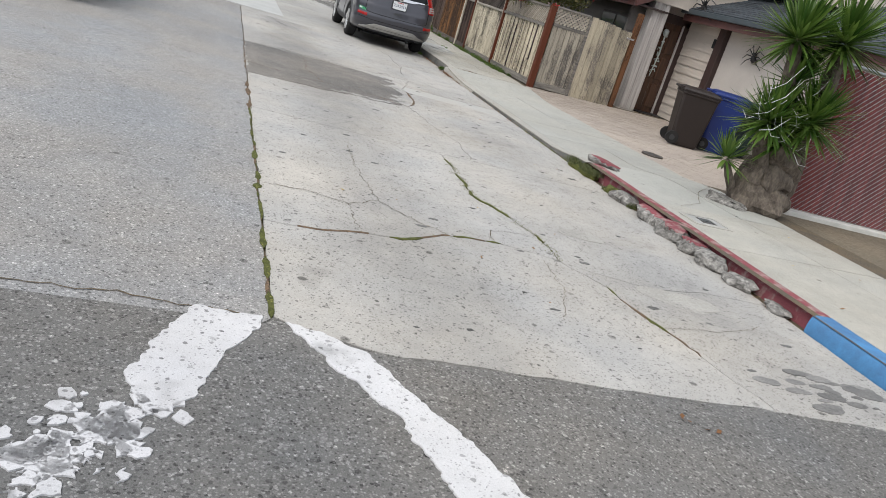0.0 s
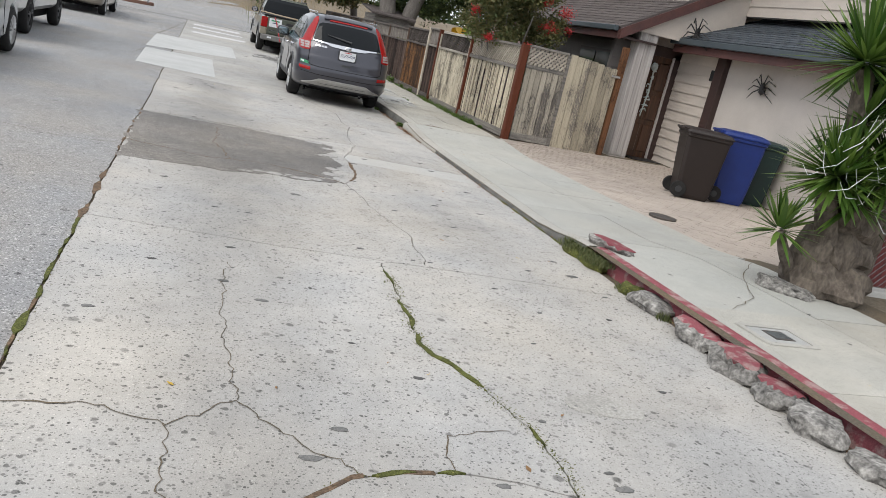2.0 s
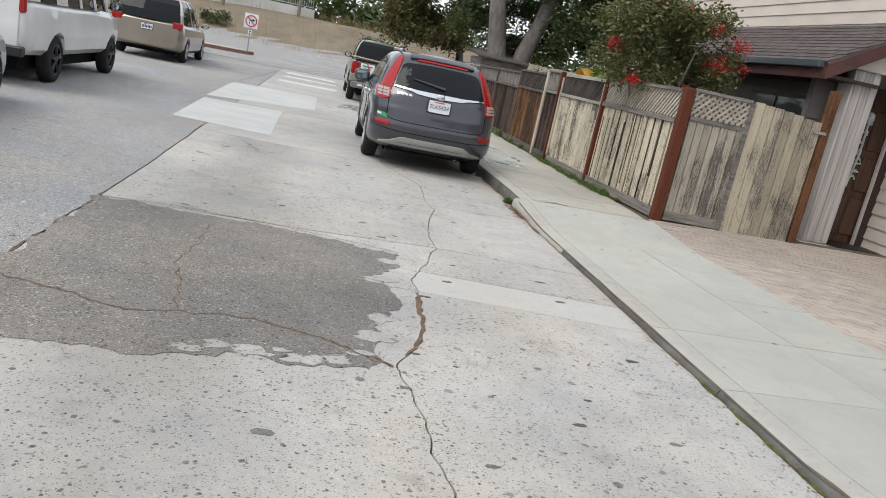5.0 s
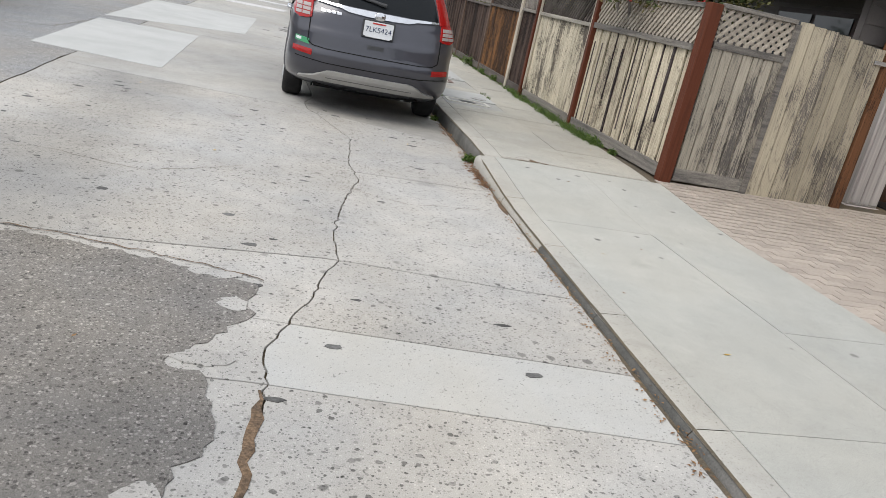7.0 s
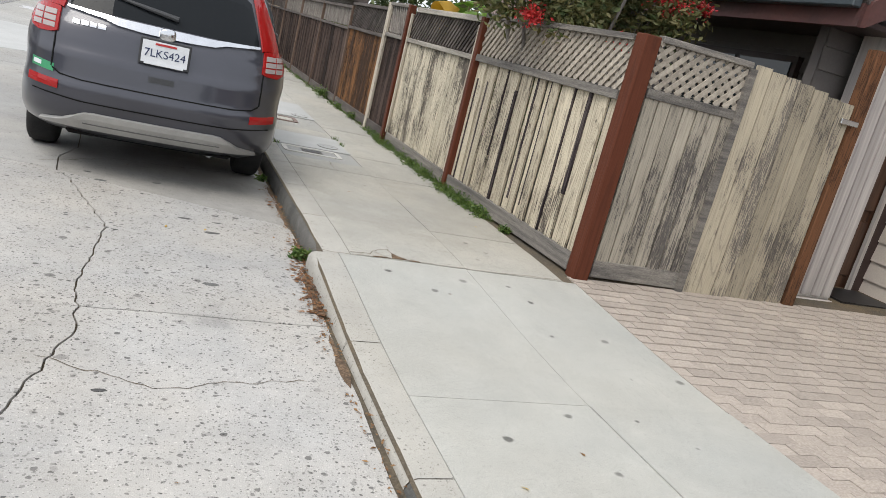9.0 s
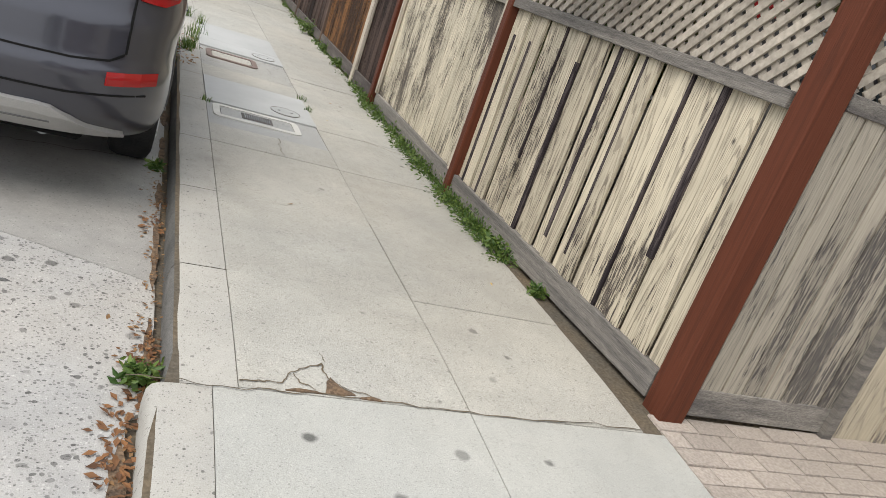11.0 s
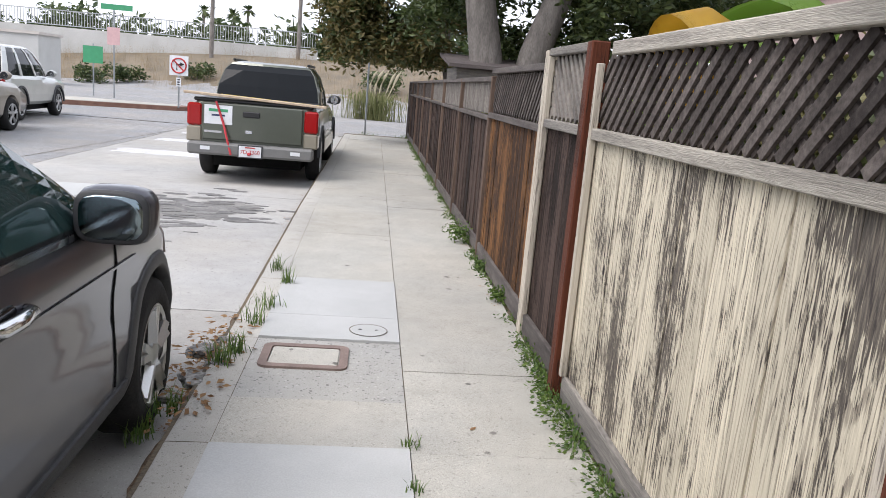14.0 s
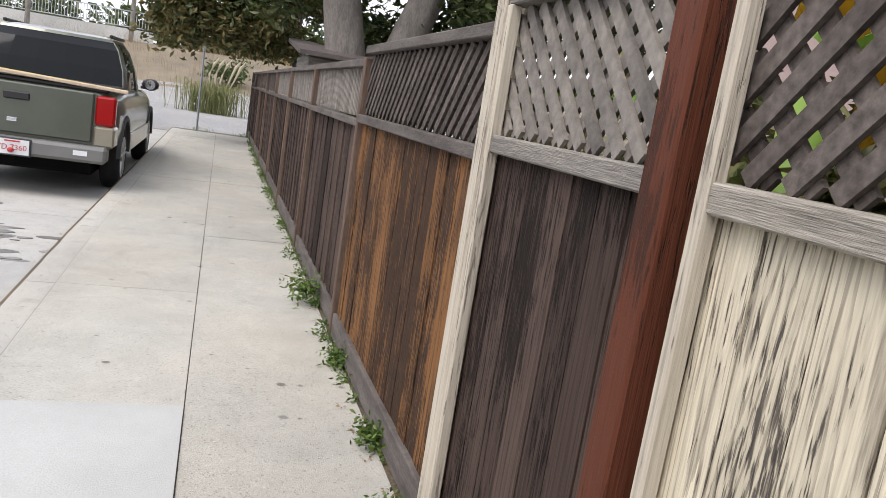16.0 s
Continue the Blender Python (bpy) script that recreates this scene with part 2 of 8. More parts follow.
M["stucco"] = material("off-white stucco", (0.53, 0.49, 0.45), 0.85, (0.46, 0.425, 0.39), 1.5, 0.5, 90, 0.06, 0.4, per_piece=0.0)
M["white_wood"] = material("white-washed wood", (0.55, 0.52, 0.49), 0.75, (0.36, 0.33, 0.31), 1.0, 0.4, 4, 0.12, 0.4, stretch=(14, 14, 0.5), per_piece=0.05)
M["brown_trim"] = material("dark red-brown fascia", (0.105, 0.042, 0.036), 0.6, (0.065, 0.03, 0.028), 2, 0.5, 30, 0.12, 0.2, per_piece=0.05)
M["brown_dark"] = material("dark brown painted wood", (0.05, 0.028, 0.024), 0.55, (0.035, 0.02, 0.018), 2, 0.5, 30, 0.1, 0.2)
M["gutter"] = plain("blue-grey gutter", (0.055, 0.07, 0.08), 0.4)
M["shingle"] = material("blue-grey shingle", (0.085, 0.10, 0.115), 0.9, (0.055, 0.062, 0.072), 3, 0.5, 150, 0.3, 0.6, per_piece=0.2)
M["shingle_brown"] = material("brown-grey shingle", (0.12, 0.105, 0.10), 0.9, (0.085, 0.072, 0.07), 3, 0.5, 150, 0.25, 0.6, per_piece=0.12)
M["door_wood"] = material("dark varnished door wood", (0.10, 0.045, 0.022), 0.4, (0.045, 0.02, 0.012), 1.5, 0.5, 5, 0.2, 0.2, stretch=(10, 10, 0.6), per_piece=0.1, coat=0.2)
M["black"] = plain("black metal", (0.015, 0.015, 0.016), 0.5)
M["steel"] = plain("galvanised steel", (0.33, 0.35, 0.36), 0.42, 0.8)
M["chrome"] = plain("chrome", (0.72, 0.73, 0.75), 0.12, 1.0)
M["rubber"] = material("tyre rubber", (0.018, 0.018, 0.019), 0.85, (0.03, 0.029, 0.028), 6, 0.5, 90, 0.2, 0.3, per_piece=0.0)
M["alloy"] = plain("alloy wheel", (0.46, 0.46, 0.46), 0.36, 0.75)
M["alloy_bright"] = plain("bright alloy wheel", (0.62, 0.62, 0.61), 0.34, 0.8)
M["plastic_black"] = material("black trim plastic", (0.028, 0.03, 0.032), 0.6, (0.045, 0.046, 0.05), 4, 0.5, 120, 0.1, 0.2, per_piece=0.0)
M["underbody"] = plain("black underbody", (0.008, 0.008, 0.008), 0.9)


def glass_like(name, tint, rough=0.03):
    m = bpy.data.materials.new(name)
    m.use_nodes = True
    b = m.node_tree.nodes["Principled BSDF"]
    b.inputs["Base Color"].default_value = (*tint, 1)
    b.inputs["Roughness"].default_value = rough
    b.inputs["Specular IOR Level"].default_value = 0.5
    b.inputs["Coat Weight"].default_value = 0.0
    b.inputs["Coat Roughness"].default_value = 0.02
    return m


def car_paint(name, tint, metal=0.55, rough=0.32):
    m = material(name, tint, rough, tuple(c * 0.82 for c in tint), 1.2, 0.5, 900, 0.06, 0.0, metal=metal, per_piece=0.0, coat=0.8)
    return m


M["glass"] = glass_like("dark tinted car glass", (0.012, 0.014, 0.016))
M["glass"].node_tree.nodes["Principled BSDF"].inputs["Specular IOR Level"].default_value = 0.14
M["window_glass"] = glass_like("house window glass", (0.05, 0.06, 0.065))
M["lamp_red"] = glass_like("red lamp lens", (0.30, 0.010, 0.010), 0.12)
M["lamp_clear"] = glass_like("clear lamp lens", (0.34, 0.30, 0.29), 0.12)
M["plate_white"] = plain("plate white", (0.72, 0.74, 0.76), 0.4)
M["ink_blue"] = plain("dark blue ink", (0.02, 0.03, 0.09), 0.5)
M["ink_red"] = plain("red ink", (0.45, 0.03, 0.03), 0.5)
M["ink_green"] = plain("green ink", (0.05, 0.30, 0.14), 0.5)
M["crv_paint"] = car_paint("graphite grey metallic paint", (0.05, 0.051, 0.064), 0.35, 0.3)
M["arch_grey"] = material("dark grey trim plastic", (0.05, 0.052, 0.056), 0.55, (0.035, 0.036, 0.038), 4, 0.5, 120, 0.1, 0.2, per_piece=0.0)
M["gloss_black"] = plain("glossy black trim", (0.012, 0.012, 0.014), 0.15)
M["glass_side"] = glass_like("greenish side window glass", (0.02, 0.045, 0.045))
M["mirror"] = plain("mirror glass", (0.22, 0.27, 0.29), 0.03, 1.0)
M["pickup_paint"] = car_paint("dark green-grey metallic paint", (0.11, 0.12, 0.095))
M["pickup_tan"] = car_paint("beige metallic trim paint", (0.30, 0.27, 0.21), 0.4, 0.4)
M["silver_paint"] = car_paint("silver blue metallic paint", (0.42, 0.46, 0.50))
M["white_paint"] = car_paint("white van paint", (0.66, 0.66, 0.65), 0.0, 0.35)
M["tan_paint"] = car_paint("tan metallic paint", (0.30, 0.265, 0.22))
M["suv_paint"] = car_paint("pale silver metallic paint", (0.52, 0.53, 0.50))


def leaf_mat(name, a, b, rough=0.55):
    m = bpy.data.materials.new(name)
    m.use_nodes = True
    n, l = m.node_tree.nodes, m.node_tree.links
    p = n["Principled BSDF"]
    p.inputs["Roughness"].default_value = rough
    geo = n.new("ShaderNodeNewGeometry")
    ramp = n.new("ShaderNodeValToRGB")
    ramp.color_ramp.elements[0].color, ramp.color_ramp.elements[1].color = (*a, 1), (*b, 1)
    l.new(geo.outputs["Random Per Island"], ramp.inputs[0])
    l.new(ramp.outputs[0], p.inputs["Base Color"])
    t = n.new("ShaderNodeBsdfTranslucent")
    l.new(ramp.outputs[0], t.inputs[0])
    mix = n.new("ShaderNodeMixShader")
    mix.inputs[0].default_value = 0.25
    l.new(p.outputs[0], mix.inputs[1])
    l.new(t.outputs[0], mix.inputs[2])
    l.new(mix.outputs[0], n["Material Output"].inputs[0])
    return m


M["leaf"] = leaf_mat("dark green leaf", (0.022, 0.045, 0.012), (0.095, 0.125, 0.036))
M["leaf_rust"] = leaf_mat("green and rust leaf", (0.035, 0.062, 0.015), (0.17, 0.13, 0.045))
M["leaf_shrub"] = leaf_mat("shrub leaf", (0.055, 0.085, 0.024), (0.19, 0.165, 0.065))
M["leaf_weed"] = leaf_mat("fresh weed leaf", (0.035, 0.085, 0.014), (0.15, 0.22, 0.045))
M["leaf_yucca"] = leaf_mat("yucca blade", (0.03, 0.085, 0.012), (0.16, 0.25, 0.05), 0.4)
M["leaf_dry"] = leaf_mat("dry fallen leaf", (0.16, 0.08, 0.035), (0.34, 0.20, 0.09), 0.8)
M["grass_dry"] = leaf_mat("dry grass", (0.19, 0.13, 0.06), (0.36, 0.27, 0.15), 0.9)
M["leaf_banana"] = leaf_mat("yellow banana leaf", (0.50, 0.30, 0.02), (0.62, 0.42, 0.05))
M["leaf_banana_green"] = leaf_mat("green banana leaf", (0.16, 0.30, 0.04), (0.25, 0.40, 0.07))
M["leaf_grass"] = leaf_mat("gutter grass blade", (0.045, 0.07, 0.02), (0.15, 0.155, 0.06), 0.7)
M["flower"] = leaf_mat("red flower", (0.45, 0.02, 0.03), (0.65, 0.06, 0.05))
M["pampas"] = leaf_mat("pampas plume", (0.45, 0.40, 0.28), (0.60, 0.54, 0.40), 0.9)
M["bark"] = material("grey bark", (0.24, 0.22, 0.20), 0.95, (0.13, 0.12, 0.11), 2.5, 0.5, 20, 0.2, 0.7, stretch=(3, 3, 0.8))
M["bark_yucca"] = material("gnarled grey-brown yucca bark", (0.19, 0.16, 0.13), 0.95, (0.075, 0.062, 0.052), 11, 0.5, 40, 0.25, 1.0, stretch=(1, 1, 0.5))


def wood(name, pale, line, char, lines=0.5, charred=0.3, rings=30.0, flame=0.085, rough=0.85, vary=0.14, odd=0.12, knots=0.0):
    """Upright weathered boards: flamed grain lines that thicken into charcoal streaks, and some boards darker than the rest."""
    m = bpy.data.materials.new(name)
    m.use_nodes = True
    n, l = m.node_tree.nodes, m.node_tree.links
    b = n["Principled BSDF"]
    b.inputs["Roughness"].default_value = rough
    b.inputs["Specular IOR Level"].default_value = 0.12
    geo = n.new("ShaderNodeNewGeometry")
    info = n.new("ShaderNodeObjectInfo")

    def field(stretch, scale, detail, distortion, shift):
        mp = n.new("ShaderNodeMapping")
        mp.inputs["Scale"].default_value = stretch
        l.new(geo.outputs["Position"], mp.inputs[0])
        t = n.new("ShaderNodeTexNoise")
        t.noise_dimensions = "4D"
        t.inputs["Scale"].default_value, t.inputs["Detail"].default_value, t.inputs["Distortion"].default_value = scale, detail, distortion
        l.new(mp.outputs[0], t.inputs["Vector"])
        w = n.new("ShaderNodeMath")
        w.operation = "MULTIPLY_ADD"
        w.inputs[1].default_value, w.inputs[2].default_value = 23.0, shift
        l.new(info.outputs["Random"], w.inputs[0])
        l.new(w.outputs[0], t.inputs["W"])
        return t.outputs["Fac"]

    def step(src, lo, hi):
        r = n.new("ShaderNodeMapRange")
        r.inputs["From Min"].default_value, r.inputs["From Max"].default_value = lo, hi
        l.new(src, r.inputs[0])
        return r.outputs[0]

    def mixed(fac, a, c):
        x = n.new("ShaderNodeMix")
        x.data_type = "RGBA"
        l.new(fac, x.inputs[0])
        for v, k in ((a, 6), (c, 7)):
            if isinstance(v, tuple):
                x.inputs[k].default_value = (*v, 1)
            else:
                l.new(v, x.inputs[k])
        return x.outputs[2]

    def calc(op, *values):
        x = n.new("ShaderNodeMath")
        x.operation = op
        for k, v in enumerate(values):
            if isinstance(v, (int, float)):
                x.inputs[k].default_value = v
            else:
                l.new(v, x.inputs[k])
        return x.outputs[0]

    figure = field((1, 1, flame), 6.0, 1.2, 0.2, 0.0)
    hair = field((1, 1, 0.03), 190.0, 2, 0.2, 3.0)
    streak = field((1, 1, 0.035), 110.0, 5, 0.3, 5.0)
    torn = field((1, 1, 0.09), 190.0, 3, 0.5, 13.0)
    mp = n.new("ShaderNodeMapping")
    mp.inputs["Scale"].default_value = (1, 1, 0.45)
    l.new(geo.outputs["Position"], mp.inputs[0])
    wide = n.new("ShaderNodeTexNoise")
    wide.inputs["Scale"].default_value, wide.inputs["Detail"].default_value, wide.inputs["Roughness"].default_value = 2.6, 5, 0.62
    l.new(mp.outputs[0], wide.inputs["Vector"])
    saw = calc("FRACT", calc("MULTIPLY_ADD", hair, 0.5, calc("MULTIPLY", figure, rings)))
    lone = step(info.outputs["Random"], 1 - odd, 1 - odd + 0.01)
    bias = calc("MULTIPLY_ADD", calc("FRACT", calc("MULTIPLY", info.outputs["Random"], 31.0)), 0.10, charred * 0.26 - 0.05)
    if odd:
        bias = calc("MULTIPLY_ADD", lone, 0.26, bias)
    soot = calc("ADD", calc("MULTIPLY_ADD", streak, 0.5, calc("MULTIPLY", torn, 0.5)), calc("MULTIPLY_ADD", wide.outputs["Fac"], 0.85, bias))
    weather = step(soot, 1.07, 1.12)
    veil = step(soot, 0.92, 1.12)
    ring = calc("MULTIPLY", step(calc("SUBTRACT", saw, 1.0 - 0.34 * lines), -0.05, 0.03), step(hair, 0.3, 0.5))
    grey = tuple(0.5 * (p + q) for p, q in zip(pale, line))
    base = mixed(calc("MULTIPLY", step(streak, 0.45, 0.75), 0.5), pale, grey)
    base = mixed(calc("MULTIPLY", veil, 0.75), base, grey)
    base = mixed(calc("MULTIPLY", ring, calc("MULTIPLY_ADD", veil, 0.35, 0.5)), base, line)
    col = mixed(calc("MULTIPLY", weather, 0.86), base, mixed(step(torn, 0.35, 0.6), line, char))
    if knots:
        mp = n.new("ShaderNodeMapping")
        mp.inputs["Scale"].default_value = (1, 1, 0.6)
        l.new(geo.outputs["Position"], mp.inputs[0])
        v = n.new("ShaderNodeTexVoronoi")
        v.inputs["Scale"].default_value = 5.5
        l.new(mp.outputs[0], v.inputs["Vector"])
        sep = n.new("ShaderNodeSeparateColor")
        l.new(v.outputs["Color"], sep.inputs[0])
        near = step(calc("SUBTRACT", v.outputs["Distance"], calc("MULTIPLY", sep.outputs[0], 0.11)), 0.02, -0.03)
        col = mixed(calc("MULTIPLY", near, calc("GREATER_THAN", sep.outputs[1], 1 - knots)), col, char)
    pr = step(calc("FRACT", calc("MULTIPLY", info.outputs["Random"], 17.0)), 0, 1)
    shade = calc("MULTIPLY", calc("MULTIPLY_ADD", pr, 2 * vary, 1 - vary), calc("MULTIPLY_ADD", hair, 0.5, 0.75))
    sc = n.new("ShaderNodeVectorMath")
    sc.operation = "SCALE"
    l.new(col, sc.inputs[0])
    l.new(shade, sc.inputs["Scale"])
    l.new(sc.outputs[0], b.inputs["Base Color"])
    bp = n.new("ShaderNodeBump")
    bp.inputs["Strength"].default_value, bp.inputs["Distance"].default_value = 0.6, 0.004
    l.new(calc("SUBTRACT", hair, weather), bp.inputs["Height"])
    l.new(bp.outputs[0], b.inputs["Normal"])
    return m


M["board_pale"] = wood("weathered pale board", (0.62, 0.56, 0.43), (0.17, 0.145, 0.115), (0.035, 0.03, 0.032), 0.7, 0.52, 34, 0.05, odd=0.0, knots=0.3, vary=0.10)
M["board_strip"] = wood("weathered pale board with dark strips", (0.56, 0.50, 0.38), (0.15, 0.125, 0.10), (0.03, 0.026, 0.028), 0.9, 0.18, 34, 0.06, odd=0.0, knots=0.3, vary=0.12)
M["board_black"] = wood("black weathered strip", (0.085, 0.07, 0.068), (0.035, 0.028, 0.03), (0.016, 0.013, 0.015), 0.6, 0.6, 20, 0.03, odd=0.0, vary=0.3)
M["board_grey"] = wood("weathered grey board", (0.38, 0.345, 0.28), (0.16, 0.145, 0.125), (0.075, 0.07, 0.07), 0.5, 0.5, 24, 0.06, odd=0.2, knots=0.3, vary=0.2)
M["board_gate"] = wood("tan and grey gate board", (0.43, 0.38, 0.285), (0.22, 0.195, 0.16), (0.11, 0.10, 0.095), 0.4, 0.38, 22, vary=0.24, odd=0.15, knots=0.25)
M["board_dark"] = wood("dark stained board", (0.075, 0.052, 0.043), (0.028, 0.020, 0.017), (0.010, 0.0075, 0.0065), 0.8, 0.42, 20, 0.02, vary=0.22)
M["board_gold"] = wood("sun-bleached golden brown board", (0.20, 0.095, 0.036), (0.06, 0.036, 0.024), (0.018, 0.013, 0.011), 0.9, 0.74, 20, 0.02, vary=0.14, odd=0.12)
M["post_red"] = wood("red-brown stained post", (0.112, 0.036, 0.02), (0.072, 0.026, 0.016), (0.04, 0.02, 0.014), 0.5, 0.12, 10, 0.03, rough=0.6, vary=0.06, odd=0.0)
M["lattice_dark"] = material("dark lattice slat", (0.055, 0.045, 0.04), 0.85, (0.12, 0.103, 0.092), 5, 0.4, 60, 0.35, 0.4, per_piece=0.3)


# ---- building helpers ----
def part(name, bm, mat, parent=None, label="", smooth=False, m=None):
    me = bpy.data.meshes.new(name)
    bmesh.ops.recalc_face_normals(bm, faces=bm.faces) if len(bm.faces) < 4000 else None
    bm.to_mesh(me)
    bm.free()
    me.materials.append(mat)
    if smooth:
        me.polygons.foreach_set("use_smooth", [True] * len(me.polygons))
    ob = new(name, me)
    if parent:
        ob.parent = parent
    if m is not None:
        ob.matrix_local = m
    if label:
        ob["label"] = label
    return ob


def share(name, me, parent, m):
    """Another object on the same mesh."""
    ob = new(name, me)
    ob.parent = parent
    ob.matrix_local = m
    return ob


def thing(name, m, label, category, group="", kind=""):
    ob = new(name)
    ob.empty_display_size = 0.2
    ob.matrix_world = m
    return tagged(ob, label, category, group, kind)


def box(bm, x0, x1, y0, y1, z0, z1, chamfer=0.0):
    vs = [bm.verts.new((x, y, z)) for z in (z0, z1) for x, y in ((x0, y0), (x1, y0), (x1, y1), (x0, y1))]
    fs = [bm.faces.new([vs[i] for i in q]) for q in ((3, 2, 1, 0), (4, 5, 6, 7), (0, 1, 5, 4), (1, 2, 6, 5), (2, 3, 7, 6), (3, 0, 4, 7))]
    if chamfer:
        es = {e for f in fs for e in f.edges}
        bmesh.ops.bevel(bm, geom=list(es), offset=chamfer, segments=1, affect="EDGES")
    return vs


def boxed(*a):
    bm = bmesh.new()
    box(bm, *a)
    return bm


def prism(pts, z0, z1, zf=None):
    """A flat polygon of the plan with thickness; zf(x, y) lifts it."""
    bm = bmesh.new()
    zf = zf or (lambda x, y: 0.0)
    lo = [bm.verts.new((x, y, zf(x, y) + z0)) for x, y in pts]
    hi = [bm.verts.new((x, y, zf(x, y) + z1)) for x, y in pts]
    bm.faces.new(hi)
    k = len(pts)
    for i in range(k):
        bm.faces.new((lo[i], lo[(i + 1) % k], hi[(i + 1) % k], hi[i]))
    return bm


def tube(bm, points, radii, sides=8, caps=True):
    """A tapered tube along a line of points."""
    rings = []
    pts = [Vector(p) for p in points]
    for i, p in enumerate(pts):
        d = (pts[min(i + 1, len(pts) - 1)] - pts[max(i - 1, 0)]).normalized()
        u = d.orthogonal().normalized() if abs(d.z) > 0.95 else d.cross(Vector((0, 0, 1))).normalized()
        v = d.cross(u)
        rings.append([bm.verts.new(p + (u * math.cos(a) + v * math.sin(a)) * radii[i]) for a in [2 * math.pi * k / sides for k in range(sides)]])
    for a, b in zip(rings, rings[1:]):
        for k in range(sides):
            bm.faces.new((a[k], a[(k + 1) % sides], b[(k + 1) % sides], b[k]))
    if caps:
        bm.faces.new(rings[0][::-1])
        bm.faces.new(rings[-1])


def disc(bm, c, r, axis, depth, sides=24):
    c = Vector(c)
    d = Vector(axis).normalized() * depth
    tube(bm, (c - d / 2, c + d / 2), (r, r), sides)


def lump(bm, c, size, seed, rough=0.35, sub=2, yaw=0.0):
    made = bmesh.ops.create_icosphere(bm, subdivisions=sub, radius=1.0)["verts"]
    turn = Matrix.Rotation(yaw, 3, "Z")
    for v in made:
        k = 1 + rough * noise.noise(v.co * 1.3 + Vector((seed * 3.1, seed * 1.7, 0)))
        k += rough * 0.4 * noise.noise(v.co * 3.5 + Vector((seed, 0, seed)))
        q = Vector((v.co.x * size[0], v.co.y * size[1], v.co.z * size[2])) * k
        v.co = turn @ q + Vector(c)


def jag(x, y, s=1.0):
    return s * (0.6 * noise.noise(Vector((x * 2.1, y * 2.1, 3.3))) + 0.3 * noise.noise(Vector((x * 7, y * 7, 1.1))) + 0.12 * noise.noise(Vector((x * 23, y * 23, 5.1))))


def rise(y):
    """The street falls gently to y = 14 and is level beyond."""
    return 0.008 * ((14 - y) + math.sqrt((14 - y) ** 2 + 1.5)) if y > -40 else 0.86


def road_z(x, y):
    return rise(y)


def kerb_x(y):
    return 3.84 + 0.028 * (min(max(y, -3), 14.5) - 3) + 0.055 * min(max((y - 14.849) / 0.002, 0), 1) - 0.04 * min(max((y - 21) / 4, 0), 1)


def lip(y):
    """Height of the pavement over the road: low at the driveway."""
    a = min(max((y - 13.2) / 2.2, 0), 1)
    b = min(max((8.6 - y) / 1.2, 0), 1)
    k = max(a * a * (3 - 2 * a), b * b * (3 - 2 * b))
    return 0.035 + 0.095 * k


def pave_z(x, y):
    return rise(y) + lip(y) + 0.004 * (x - 4.2)


M["concrete_stain"] = material("dark oily stain", (0.27, 0.262, 0.245), 0.8, (0.17, 0.167, 0.16), 5, 0.5, 110, 0.2, 0.3, per_piece=0.15)
M["tar"] = material("black tar spot", (0.15, 0.148, 0.142), 0.85, (0.09, 0.09, 0.088), 12, 0.5, 100, 0.3, 0.3, per_piece=0.4)
M["pavement_grey"] = ground_mat("grey smooth concrete", (0.37, 0.368, 0.35), (0.34, 0.343, 0.335), ((120.0, 0.4, 0.36, 0.6, 1.15),), 0.1, bump=0.3)
M["pavement_rough"] = ground_mat("rough speckled concrete", (0.36, 0.35, 0.32), (0.34, 0.34, 0.325), ((70.0, 0.5, 0.42, 0.45, 1.25), (28.0, 0.2, 0.3, 0.4, 0.9)), 0.12, bump=0.7)
M["gravel"] = material("gravel and dirt", (0.29, 0.265, 0.225), 0.95, (0.17, 0.15, 0.125), 5, 0.5, 40, 0.35, 1.0, per_piece=0.0, spots=((40.0, 0.5, (0.42, 0.38, 0.32)),))
M["ring_white"] = material("white-painted concrete rim", (0.66, 0.65, 0.61), 0.85, (0.55, 0.54, 0.5), 6, 0.5, 120, 0.08, 0.3)
M["ring_brown"] = material("brown-stained rim", (0.25, 0.19, 0.165), 0.9, (0.17, 0.13, 0.115), 6, 0.5, 120, 0.15, 0.4)
M["plate_dark"] = material("dark iron plate", (0.115, 0.10, 0.09), 0.6, (0.08, 0.075, 0.07), 8, 0.5, 120, 0.2, 0.3, metal=0.3)
M["rail_dark"] = material("dark grey weathered rail", (0.13, 0.115, 0.105), 0.85, (0.07, 0.06, 0.056), 3, 0.5, 30, 0.2, 0.4, stretch=(1, 1, 6))
M["rail_brown"] = material("faded brown post", (0.17, 0.12, 0.09), 0.85, (0.10, 0.07, 0.055), 3, 0.5, 30, 0.2, 0.4, stretch=(4, 4, 0.6))
M["lattice_gate"] = material("pale lattice slat", (0.43, 0.385, 0.32), 0.85, (0.27, 0.24, 0.20), 4, 0.5, 40, 0.2, 0.4, per_piece=0.1)
M["bin_brown"] = plain("dark brown bin plastic", (0.020, 0.013, 0.011), 0.55)
M["bin_blue"] = plain("blue bin plastic", (0.010, 0.030, 0.17), 0.45)
M["bin_green"] = plain("dark green bin plastic", (0.010, 0.030, 0.028), 0.5)
M["slat_red"] = material("dark red privacy slat", (0.16, 0.028, 0.026), 0.6, (0.10, 0.02, 0.02), 3, 0.5, 40, 0.12, 0.2, per_piece=0.2)
M["web"] = plain("white cobweb fibre", (0.78, 0.80, 0.82), 0.8)
M["bone"] = plain("pale bone plastic", (0.55, 0.60, 0.58), 0.6)
